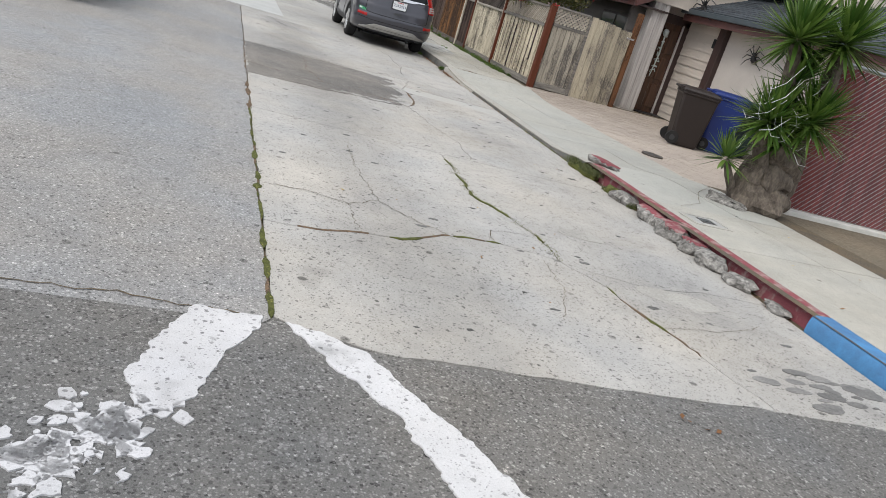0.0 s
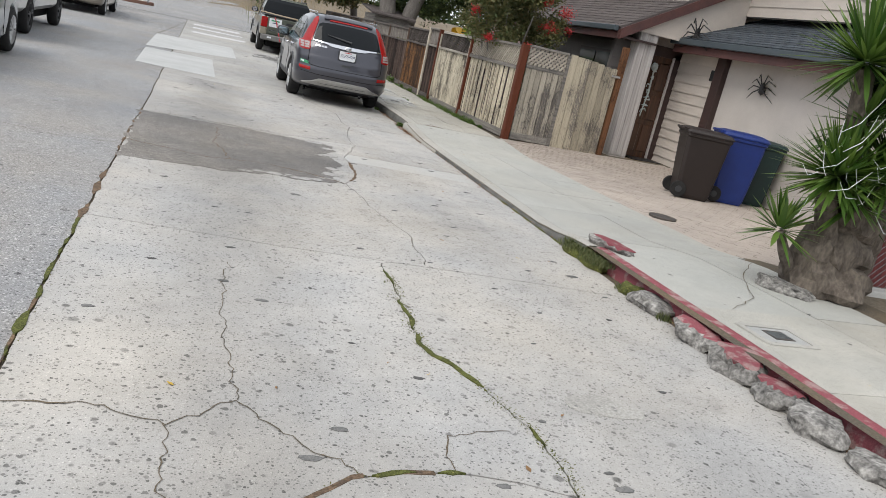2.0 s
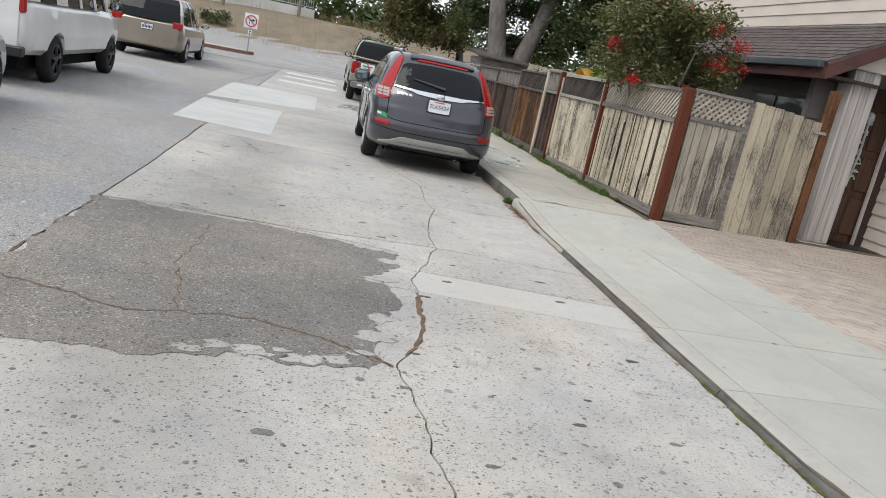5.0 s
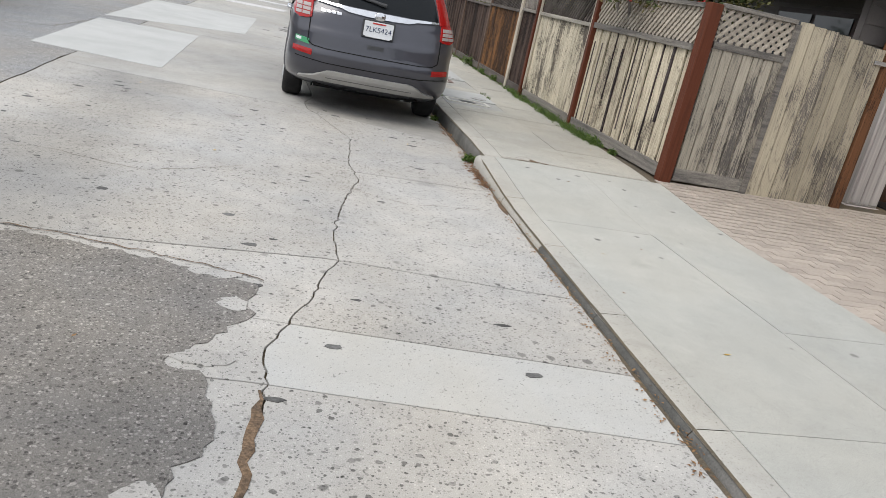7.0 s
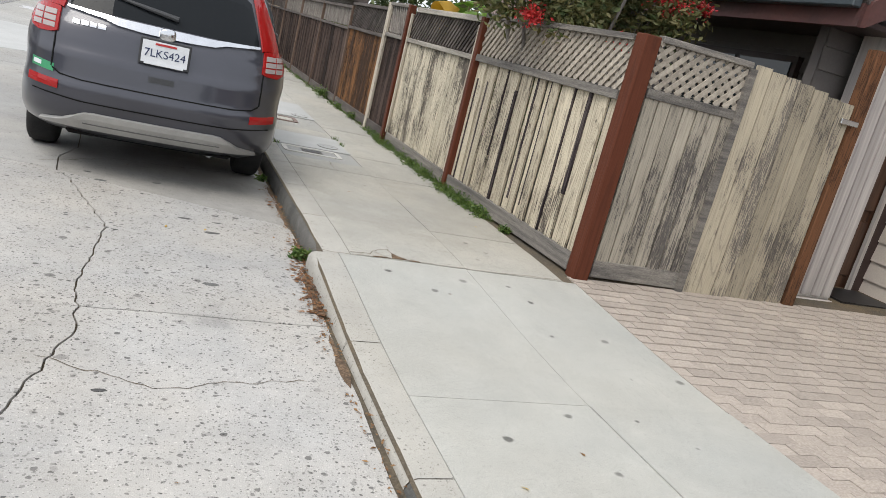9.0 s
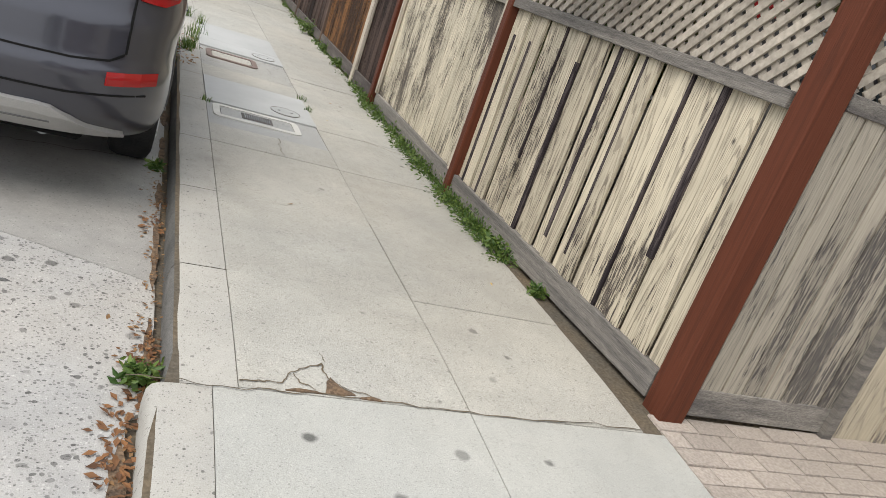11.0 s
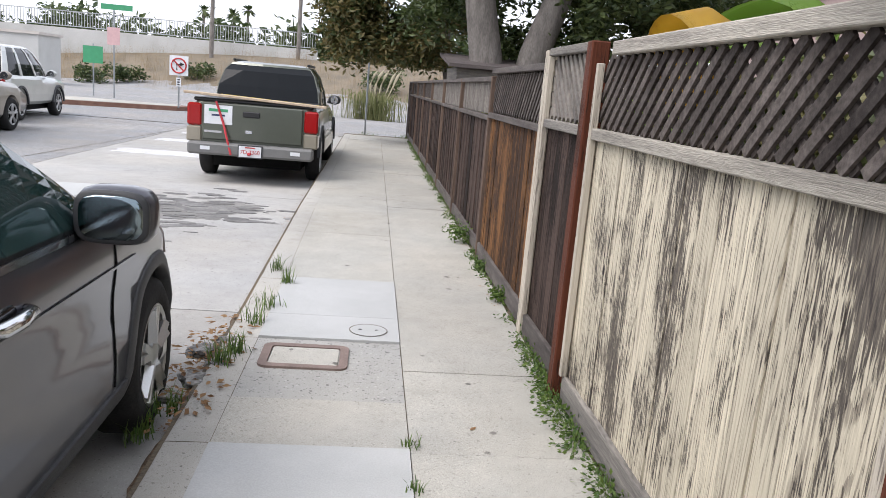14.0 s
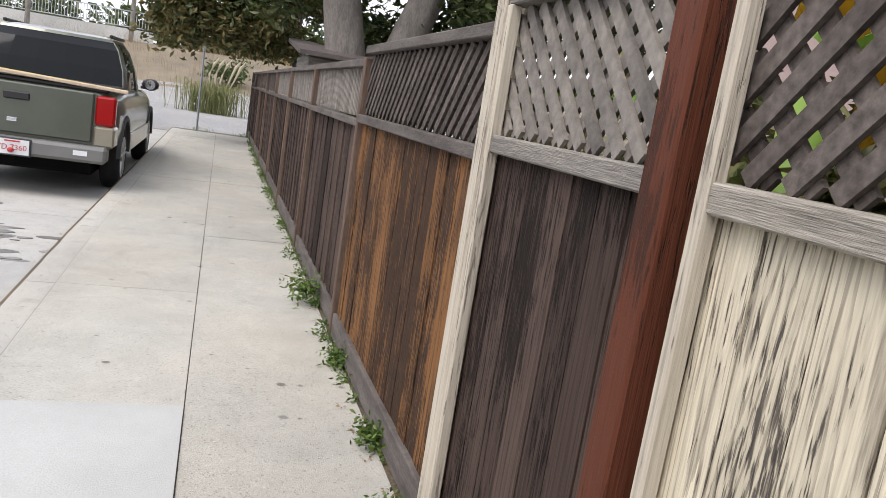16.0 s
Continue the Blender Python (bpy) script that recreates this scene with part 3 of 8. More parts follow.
M["skid"] = plain("silver bumper plastic", (0.46, 0.455, 0.44), 0.42, 0.5)
M["bumper_grey"] = plain("grey bumper", (0.16, 0.16, 0.155), 0.55)
M["strap_red"] = plain("red strap webbing", (0.48, 0.06, 0.07), 0.8)
M["plank"] = material("pale plank", (0.50, 0.40, 0.30), 0.8, (0.38, 0.30, 0.22), 3, 0.5, 30, 0.15, 0.3)
M["plank_yellow"] = plain("yellow painted edge", (0.55, 0.42, 0.03), 0.7)
M["leaf_moss"] = leaf_mat("olive moss", (0.07, 0.09, 0.02), (0.17, 0.16, 0.05), 0.9)
M["leaf_weed_dull"] = leaf_mat("dull green blade", (0.10, 0.12, 0.04), (0.22, 0.22, 0.09), 0.8)
M["brick_kerb"] = material("red-brown kerb", (0.26, 0.15, 0.11), 0.9, (0.18, 0.10, 0.08), 4, 0.5, 60, 0.2, 0.3)
M["wall_pale"] = material("pale concrete wall", (0.58, 0.58, 0.56), 0.9, (0.48, 0.48, 0.46), 0.6, 0.5, 20, 0.08, 0.2)
M["rail_metal"] = plain("pale grey railing", (0.42, 0.44, 0.45), 0.5, 0.2)
M["pink"] = plain("faded pink plate", (0.62, 0.40, 0.40), 0.6)
M["asphalt_apron"] = ground_mat("coarse dark asphalt", (0.185, 0.175, 0.16), (0.165, 0.165, 0.163), ((85.0, 0.9, 0.52, 0.40, 1.9), (42.0, 0.5, 0.45, 0.45, 1.9)), 0.16, bump=1.0, fine=0.3)
M["concrete_pale"] = ground_mat("paler road concrete", (0.455, 0.44, 0.405), (0.43, 0.435, 0.43), ((95.0, 0.30, 0.34, 0.5, 1.1), (40.0, 0.12, 0.26, 0.45, 1.0)), 0.08, bump=0.3)
M["damp"] = material("faint damp stain", (0.365, 0.352, 0.325), 0.85, (0.33, 0.32, 0.295), 4, 0.5, 90, 0.25, 0.4, spots=((30.0, 0.36, (0.17, 0.165, 0.16)),))
M["post_pale"] = wood("pale weathered post", (0.47, 0.425, 0.35), (0.28, 0.245, 0.20), (0.18, 0.16, 0.135), 0.4, 0.3, 12, 0.03, odd=0.0)
M["dirt"] = material("brown leaf dirt", (0.20, 0.135, 0.085), 0.95, (0.085, 0.062, 0.046), 22, 0.5, 90, 0.4, 1.0, per_piece=0.0)
M["moss"] = material("olive green moss", (0.115, 0.125, 0.035), 0.95, (0.055, 0.06, 0.02), 22, 0.5, 160, 0.5, 1.0, per_piece=0.0, spots=((60.0, 0.5, (0.20, 0.19, 0.06)),))
M["grime"] = material("black oily grime", (0.12, 0.118, 0.115), 0.75, (0.20, 0.195, 0.185), 8, 0.5, 90, 0.3, 0.4, per_piece=0.3)
M["pebble"] = leaf_mat("gravel stones", (0.16, 0.14, 0.12), (0.46, 0.42, 0.36), 0.9)
M["leaf_autumn"] = leaf_mat("orange fallen leaf", (0.09, 0.045, 0.025), (0.32, 0.15, 0.06), 0.8)
M["post_brown"] = wood("brown stained gate post", (0.16, 0.075, 0.038), (0.09, 0.045, 0.025), (0.05, 0.028, 0.018), 0.5, 0.4, 10, 0.03, rough=0.7, vary=0.06, odd=0.0)


# ---- ground, road and pavement ----
def sheet(name, xs, ys, zf, mat):
    bm = bmesh.new()
    grid = [[bm.verts.new((x, y, zf(x, y))) for x in xs] for y in ys]
    for a, b in zip(grid, grid[1:]):
        for i in range(len(xs) - 1):
            bm.faces.new((a[i], a[i + 1], b[i + 1], b[i]))
    return part(name, bm, mat)


def bank(x, y):
    """Embankment beyond the cross street."""
    k = min(max((y - 62 + 0.35 * x) / 16, 0), 1)
    return k * k * (3 - 2 * k) * 3.0


STEPS_Y = [-3000, -200, -60, -20, -8] + [i * 0.5 for i in range(-8, 40)] + [20 + i * 2.0 for i in range(0, 40)] + [110, 160, 300, 900, 3000]
STEPS_X = [-3000, -600, -120, -60] + [-45 + 3 * i for i in range(0, 32)] + [60, 120, 600, 3000]
ground = tagged(sheet("ground", STEPS_X, STEPS_Y, lambda x, y: rise(max(y, -30)) - 0.05 + bank(x, y), M["soil"]), "bare dry soil ground reaching the horizon", "ground", kind="structure")

road = thing("road", Matrix(), "worn street of grey asphalt and cracked concrete", "road", kind="structure")
bm = bmesh.new()
ys = [-9 + 0.5 * i for i in range(0, 97)]
rows = [[bm.verts.new((x, y, rise(y) - 0.014)) for x in (-5.2, 4.95)] for y in ys]
for a, b in zip(rows, rows[1:]):
    bm.faces.new((a[0], a[1], b[1], b[0]))
part("joint_fill", bm, M["joint"], road, "dark dirt in the joints and cracks")

CRACK = [(2.2, 2.62), (2.7, 2.52), (3.0, 2.47), (3.3, 2.37), (3.64, 2.32), (3.97, 2.15), (4.41, 2.16), (4.88, 2.06), (5.29, 1.88), (5.89, 1.93), (6.68, 1.99),
         (6.72, 2.33), (7.26, 2.35), (7.53, 2.39), (8.0, 2.29), (8.55, 2.24), (9.2, 2.17), (9.53, 2.33), (10.08, 2.41), (10.82, 2.44), (11.84, 2.75), (12.25, 2.76),
         (12.9, 2.83), (13.3, 2.91), (13.7, 2.99), (14.25, 2.97), (15.1, 3.02), (15.44, 2.96), (16.45, 2.6), (17.0, 2.7), (20, 2.6), (40, 2.6)]


def along(table, v):
    for (a, p), (b, q) in zip(table, table[1:]):
        if v <= b:
            return p + (q - p) * min(max((v - a) / max(b - a, 1e-6), 0), 1)
    return table[-1][1]


def crack_x(y):
    return along(CRACK, y) + jag(y * 1.7, 2.0, 0.05) + jag(y * 6.0, 7.0, 0.03)


def left_x(y):
    return 0.09 + jag(9.0, y, 0.03)


def gutter_x(y):
    return kerb_x(y) - 0.028 + jag(4.0, y, 0.025)


CROSS = [
    [(0.09, 2.53), (0.52, 2.33), (1.0, 2.30), (1.56, 2.25), (2.5, 2.24), (3.3, 2.15), (4.2, 2.05)],
    [(0.1, 3.77), (0.43, 3.76), (0.68, 3.84), (0.96, 3.85), (1.32, 4.1), (1.66, 4.15), (1.93, 4.07), (2.36, 3.87), (2.79, 3.75), (3.27, 3.87), (4.2, 3.8)],
    [(0.1, 6.96), (1.36, 6.76), (2.0, 6.71), (3.14, 6.6), (4.2, 6.46)],
    [(0.1, 10.62), (2.4, 10.54), (4.2, 10.33)],
    [(0.1, 11.2), (2.4, 11.07), (4.2, 10.87)],
    [(0.1, 11.85), (1.7, 11.8), (2.75, 11.9), (3.4, 11.83), (4.3, 11.72)],
    [(0.1, 14.2), (1.2, 13.75), (2.0, 13.9), (4.3, 13.95)],
    [(0.1, 16.7), (2.5, 16.35), (3.5, 15.95), (4.3, 15.62)],
    [(0.1, 21.2), (4.3, 21.2)], [(0.1, 26.2), (4.3, 26.2)], [(0.1, 31.5), (4.3, 31.5)], [(0.1, 38.4), (4.4, 38.4)]]
JAGS = [0.06, 0.05, 0.012, 0.008, 0.008, 0.03, 0.03, 0.03, 0.01, 0.01, 0.01, 0.02]


def cross_y(k, x):
    return along(CROSS[k], x) + jag(x, 20.0 + k, JAGS[k])


def cell(k, xa, xb, gaps):
    """One slab of the road between cross lines k and k + 1 and the side lines xa, xb."""
    def corner(kk, xf):
        y = CROSS[kk][0][1]
        for _ in range(5):
            y = cross_y(kk, xf(y))
        return xf(y), y
    a, b, c, d = corner(k, xa), corner(k, xb), corner(k + 1, xb), corner(k + 1, xa)
    gx0, gx1, gy0, gy1 = gaps
    pts = []
    n = max(4, int((b[0] - a[0]) / 0.09))
    for i in range(n):
        x = a[0] + gx0 + (b[0] - a[0] - gx0 - gx1) * i / n
        pts.append((x, cross_y(k, x) + gy0))
    n = max(4, int((c[1] - b[1]) / 0.045)) if c[1] < 18 else 12
    for i in range(n):
        y = b[1] + gy0 + (c[1] - b[1] - gy0 - gy1) * i / n
        pts.append((xb(y) - gx1, y))
    n = max(4, int((c[0] - d[0]) / 0.09))
    for i in range(n):
        x = c[0] - gx1 - (c[0] - d[0] - gx0 - gx1) * i / n
        pts.append((x, cross_y(k + 1, x) - gy1))
    n = max(4, int((d[1] - a[1]) / 0.045)) if d[1] < 18 else 12
    for i in range(n):
        y = d[1] - gy1 - (d[1] - a[1] - gy0 - gy1) * i / n
        pts.append((xa(y) + gx0, y))
    return prism(pts, -0.03, random.uniform(-0.001, 0.002), road_z)


for k in range(len(CROSS) - 1):
    g1 = 0.006 if k in (0, 4) else 0.004
    g0 = 0.006 if k in (1, 5) else 0.004
    mat = M["concrete"] if k < 7 else M["concrete_smooth"]
    if k < 8:
        part("slab", cell(k, left_x, crack_x, (0.009, 0.0045, g0, g1)), mat, road)
        # kerbside slab 7 holds the crossover's shade, besides dust, in its colour
        part("slab", cell(k, crack_x, gutter_x, (0.0045, 0.008, g0, g1)), (M["gutter_dust_shade"] if k == 7 else M["concrete"]) if k != 3 else M["concrete_pale"], road, "pale smooth concrete strip" if k == 3 else "")
    else:
        part("slab", cell(k, left_x, gutter_x, (0.012, 0.01, 0.006, 0.006)), mat, road)

# asphalt lane, with the near piece that runs across to the kerb
n = 90
edge = [(left_x(y) - 0.006, y) for y in [2.45 + (38.4 - 2.45) * i / 300 for i in range(301)]]


def lane(name, pts_left, pts_right, mat, label):
    bm = bmesh.new()
    rows = []
    for (x0, y0), (x1, y1) in zip(pts_left, pts_right):
        rows.append([bm.verts.new((x0 + (x1 - x0) * i / 6, y0 + (y1 - y0) * i / 6, rise(y0 + (y1 - y0) * i / 6) + 0.0)) for i in range(7)])
    for a, b in zip(rows, rows[1:]):
        for i in range(6):
            bm.faces.new((a[i], a[i + 1], b[i + 1], b[i]))
    return part(name, bm, mat, road, label)


lane("asphalt", [(-5.2, y) for _, y in edge], edge, M["asphalt"], "old grey asphalt lane with fine gravel texture")
xs = [-5.2 + 0.05 * i for i in range(int(9.1 / 0.05))]
lane("asphalt", [(x, -9) for x in xs], [(x, (cross_y(0, x) - 0.004) if x > 0.1 else 2.452) for x in xs], M["asphalt_apron"], "dark coarse asphalt apron before the concrete")
sheet("cross_street", [-40 + 4 * i for i in range(0, 22)], [38.4 + 1.5 * i for i in range(0, 22)], lambda x, y: 0.0 + bank(x, y) * 0.9 + 0.012, M["asphalt"])
tagged(bpy.data.objects["cross_street"], "grey asphalt cross street at the end of the road", "road", kind="structure")
lane("asphalt", [(-24, 33), (-24, 38.4)], [(-5.2, 33), (-5.2, 38.4)], M["asphalt"], "")


def ragged(pts, amount, step=0.06):
    """The outline through pts, broken up."""
    out = []
    k = len(pts)
    for i in range(k):
        a, b = Vector(pts[i]), Vector(pts[(i + 1) % k])
        m = max(1, int((b - a).length / step))
        nrm = Vector((-(b - a).y, (b - a).x)).normalized()
        for j in range(m):
            p = a + (b - a) * j / m
            q = p + nrm * jag(p.x * 3.0, p.y * 3.0, amount)
            out.append((q.x, q.y))
    return out


def inlay(name, pts, mat, label, amount=0.03, h=0.005, step=0.06):
    return part(name, prism(ragged(pts, amount, step), -0.004, h, road_z), mat, road, label)


inlay("asphalt_patch", [(0.1, 8.96), (0.5, 8.98), (1.07, 8.97), (1.36, 9.08), (1.65, 9.06), (2.06, 9.1), (2.13, 9.7), (2.27, 10.13), (2.25, 10.5), (2.08, 10.64), (2.3, 11.0), (2.37, 11.42), (1.65, 11.66), (0.78, 11.76), (0.1, 11.82)], M["asphalt_dark"], "dark asphalt repair patch with a ragged edge", 0.13, 0.005, 0.04)
ri = random.Random(77)
for x, y, a, b in ((1.32, 9.17, 0.09, 0.05), (1.46, 9.14, 0.12, 0.07), (1.62, 9.2, 0.05, 0.03), (1.72, 9.12, 0.10, 0.05), (1.88, 9.16, 0.07, 0.05), (1.98, 9.3, 0.09, 0.04), (2.08, 9.55, 0.11, 0.08), (2.14, 9.85, 0.07, 0.10), (2.2, 10.68, 0.10, 0.05), (2.28, 11.2, 0.07, 0.06), (2.2, 11.52, 0.12, 0.05), (1.2, 9.08, 0.06, 0.04)):
    inlay("bare_concrete", [(x + a * ri.uniform(0.6, 1.3) * math.cos(q), y + b * ri.uniform(0.6, 1.3) * math.sin(q)) for q in [0.52 * k for k in range(12)]], M["concrete"], "bare concrete showing through the worn asphalt edge", 0.06, 0.0062, 0.02)
inlay("concrete_patch", [(-0.42, 17.6), (1.02, 17.3), (1.0, 21.0), (-0.47, 21.0)], M["concrete_new"], "pale new concrete repair", 0.01)
inlay("concrete_patch", [(-0.5, 21.5), (1.6, 22.6), (1.62, 26.3), (-0.5, 26.1)], M["concrete_new"], "pale new concrete repair", 0.01)
for a, b in ((30.2, 31.0), (33.0, 33.6), (35.2, 36.4)):
    inlay("road_marking", [(0.4, a), (2.2, a), (2.2, b), (0.4, b)], M["stripe"], "worn white road marking", 0.12)
inlay("road_stripe", [(-0.23, 2.52), (0.06, 2.51), (-0.08, 2.19), (-0.16, 1.96), (-0.26, 1.72), (-0.35, 1.69), (-0.44, 1.95)], M["stripe"], "worn white paint stripe", 0.06, 0.006, 0.014)
rf = random.Random(3)
for j in range(85):
    t = rf.random()
    c = (-0.36 - 0.33 * t + rf.gauss(0, 0.075), 1.74 - 0.46 * t + rf.gauss(0, 0.05))
    r = rf.uniform(0.008, 0.055)
    inlay("paint_flake", [(c[0] + r * rf.uniform(0.35, 1.5) * math.cos(a), c[1] + r * rf.uniform(0.35, 1.5) * math.sin(a)) for a in (0, 0.8, 1.6, 2.4, 3.2, 4.0, 4.8, 5.6)], M["stripe"], "", 0.045, 0.006, 0.012)
inlay("road_stripe", [(0.15, 2.48), (0.29, 2.43), (0.48, 2.28), (0.6, 2.05), (0.74, 1.76), (0.92, 1.40), (1.05, 1.1), (0.8, 1.1), (0.64, 1.39), (0.53, 1.83), (0.42, 2.0), (0.27, 2.27)], M["stripe"], "worn curved white paint stripe", 0.06, 0.006, 0.014)

# thin cracks
def crack(pts, width, label="thin crack in the concrete", lift=0.0035, mat="joint"):
    bm = bmesh.new()
    rows = []
    line = []
    for (xa, ya), (xb, yb) in zip(pts, pts[1:]):
        m = max(2, int(math.hypot(xb - xa, yb - ya) / 0.03))
        line += [(xa + (xb - xa) * j / m, ya + (yb - ya) * j / m) for j in range(m)]
    line.append(pts[-1])
    for i, (x, y) in enumerate(line):
        a, b = Vector(line[max(i - 1, 0)]), Vector(line[min(i + 1, len(line) - 1)])
        nrm = Vector((-(b - a).y, (b - a).x)).normalized()
        p = Vector((x, y)) + nrm * (jag(x * 4, y * 4, 0.05) + jag(x * 11, y * 11, 0.025))
        w = width * (0.35 + 0.6 * abs(noise.noise(Vector((x * 9, y * 9, 0)))))
        rows.append([bm.verts.new((q.x, q.y, rise(q.y) + lift)) for q in (p - nrm * w, p + nrm * w)])
    for a, b in zip(rows, rows[1:]):
        bm.faces.new((a[0], a[1], b[1], b[0]))
    part("crack", bm, M[mat], road, label)


crack([(0.12, 4.51), (0.48, 4.51), (0.69, 4.4), (0.94, 4.6), (1.16, 4.29), (1.36, 4.1)], 0.006)
crack([(0.69, 4.4), (0.7, 3.9)], 0.004)
crack([(0.94, 4.6), (0.9, 5.5), (0.95, 6.3)], 0.004)
crack([(1.7, 4.12), (1.75, 4.4), (2.05, 4.45)], 0.005)
crack([(0.1, 9.75), (0.59, 9.57), (0.84, 9.45), (1.07, 9.55), (1.45, 9.56), (1.8, 9.44), (2.15, 9.17)], 0.016, "dirt-filled crack across the asphalt patch", 0.0068, "dirt")
crack([(0.97, 11.46), (0.97, 10.9), (0.93, 10.36), (1.02, 9.95), (1.06, 9.56)], 0.009, "pale dusty crack in the asphalt patch", 0.0066, "dirt")
crack([(0.1, 11.83), (0.6, 11.9), (1.2, 11.82), (1.83, 11.68), (2.4, 11.5)], 0.009, "dirt along the far edge of the patch", 0.0064, "dirt")
crack([(1.75, 3.0), (1.95, 3.5), (2.0, 3.95)], 0.004)
crack([(2.47, 3.1), (2.95, 3.15), (3.4, 3.35)], 0.004)
crack([(2.9, 13.4), (3.3, 13.2), (3.9, 13.35)], 0.004)
crack([(0.4, 13.0), (0.9, 13.3), (1.6, 13.1), (2.2, 13.6)], 0.004)
crack([(-2.6, 6.2), (-1.5, 6.0), (-0.7, 6.3)], 0.004, "thin crack in the asphalt")
crack([(2.5, 16.5), (3.0, 16.9), (4.0, 17.1)], 0.006)
crack([(-3.0, 9.5), (-1.6, 9.9), (-0.4, 9.4), (0.05, 9.5)], 0.007, "thin crack in the asphalt")
crack([(-3.0, 2.5), (-0.6, 2.55), (0.05, 2.5)], 0.009, "seam in the asphalt")
crack([(-2.0, 18.0), (-0.6, 19.2), (-0.45, 20.9)], 0.012, "seam in the asphalt")
crack([(-0.5, 26.2), (-0.2, 31.0), (0.05, 36.0)], 0.02, "seam in the asphalt")
def dirt_band(pts, width, h=0.004):
    left, right = [], []
    for i, (x, y) in enumerate(pts):
        w = width * (0.3 + 1.3 * abs(noise.noise(Vector((x * 6, y * 6, 2))))) * min(1, 0.15 + i / 2, 0.15 + (len(pts) - 1 - i) / 2)
        left.append((x - w + jag(y * 5, 1.0, 0.4 * width), y))
        right.append((x + w + jag(y * 5, 8.0, 0.4 * width), y))
    part("dirt_band", prism(left + right[::-1], -0.004, h, road_z), M["dirt"], road, "brown dirt and leaf bits in a wide crack")


dirt_band([(crack_x(y) - 0.01, y) for y in [9.35 + 0.06 * i for i in range(20)]], 0.028)
dirt_band([(crack_x(y), y) for y in [2.75 + 0.05 * i for i in range(15)]], 0.012)
rd = random.Random(17)
y = 2.6
while y < 11.6:
    k = rd.randint(3, 12)
    if rd.random() < (0.6 if y < 6.3 else 0.95):
        dirt_band([(left_x(y + 0.05 * i) - 0.004, y + 0.05 * i) for i in range(k)], rd.uniform(0.006, 0.014) if y < 6.3 else rd.uniform(0.014, 0.03))
    y += 0.05 * k + rd.uniform(0.02, 0.3)
for x0, x1 in ((1.0, 1.35), (0.3, 0.75), (1.5, 1.62)):
    part("dirt_band", prism([(x0 + (x1 - x0) * i / 8, cross_y(1, x0 + (x1 - x0) * i / 8) - 0.012) for i in range(9)] + [(x1 - (x1 - x0) * i / 8, cross_y(1, x1 - (x1 - x0) * i / 8) + 0.014) for i in range(9)], -0.004, 0.004, road_z), M["dirt"], road)
y = 13.3
while y < 21.0:
    k = rd.randint(5, 12)
    dirt_band([(kerb_x(y + 0.06 * i) - 0.045, y + 0.06 * i) for i in range(k)], rd.uniform(0.025, 0.05))
    y += 0.06 * k + rd.uniform(0.0, 0.2)
# stains
for c, rx, ry, n, lab in (((2.55, 4.75), 0.26, 0.14, 4, "round damp stain"), ((2.9, 3.6), 0.3, 0.2, 4, "damp stain")):
    for j in range(n):
        q = (c[0] + random.gauss(0, rx * 0.3), c[1] + random.gauss(0, ry * 0.3))
        r = random.uniform(0.35, 0.7)
        part("stain", prism(ragged([(q[0] + rx * r * math.cos(a), q[1] + ry * r * math.sin(a)) for a in [0.35 * i for i in range(18)]], 0.05, 0.02), -0.004, 0.0025 + 0.0004 * j, road_z), M["damp"] if "damp" in lab else M["concrete_stain"], road, lab)
rs = random.Random(29)
for j in range(34):
    q = (3.45 + rs.gauss(0, 0.28), 2.5 + rs.gauss(0, 0.12))
    r = rs.uniform(0.012, 0.06)
    part("stain", prism(ragged([(q[0] + r * 1.9 * math.cos(a), q[1] + r * 0.8 * math.sin(a)) for a in [0.45 * i for i in range(14)]], 0.04, 0.015), -0.004, 0.003 + 0.0001 * j, road_z), M["grime"], road, "dark wet stain on the concrete")
for x, y, a, b in ((3.0, 24.8, 0.55, 0.5), (3.3, 25.2, 0.45, 0.4), (2.75, 25.1, 0.35, 0.3)):
    part("stain", prism(ragged([(x + a * math.cos(q), y + b * math.sin(q)) for q in [0.3 * i for i in range(21)]], 0.22, 0.05), -0.004, 0.0026 + 0.0003 * x / 3, road_z), M["concrete_stain"], road, "oily stain on the concrete")
for j in range(120):
    q = (3.1 + rs.gauss(0, 0.42), 24.9 + rs.gauss(0, 0.6))
    r = rs.uniform(0.012, 0.075)
    part("stain", prism(ragged([(q[0] + r * 2.4 * math.cos(a), q[1] + r * math.sin(a)) for a in [0.45 * i for i in range(14)]], 0.05, 0.03), -0.004, 0.003 + 0.00005 * j, road_z), M["grime"], road, "oily stain on the concrete")
# moss in the joints
def moss_band(pts, width):
    """A low ragged cushion of moss along a line on the plan."""
    k = len(pts)
    left, right = [], []
    for i, (x, y) in enumerate(pts):
        a, b = Vector(pts[max(i - 1, 0)]), Vector(pts[min(i + 1, k - 1)])
        nrm = Vector((-(b - a).y, (b - a).x)).normalized()
        w = width * min(1, i / 2, (k - 1 - i) / 2) * (0.45 + 1.1 * abs(noise.noise(Vector((x * 9, y * 9, 4))))) + 0.001
        left.append((x + nrm.x * w, y + nrm.y * w))
        right.append((x - nrm.x * w, y - nrm.y * w))
    part("moss_cushion", prism(left + right[::-1], -0.004, 0.006, road_z), M["moss"], road, "olive green moss in a joint")


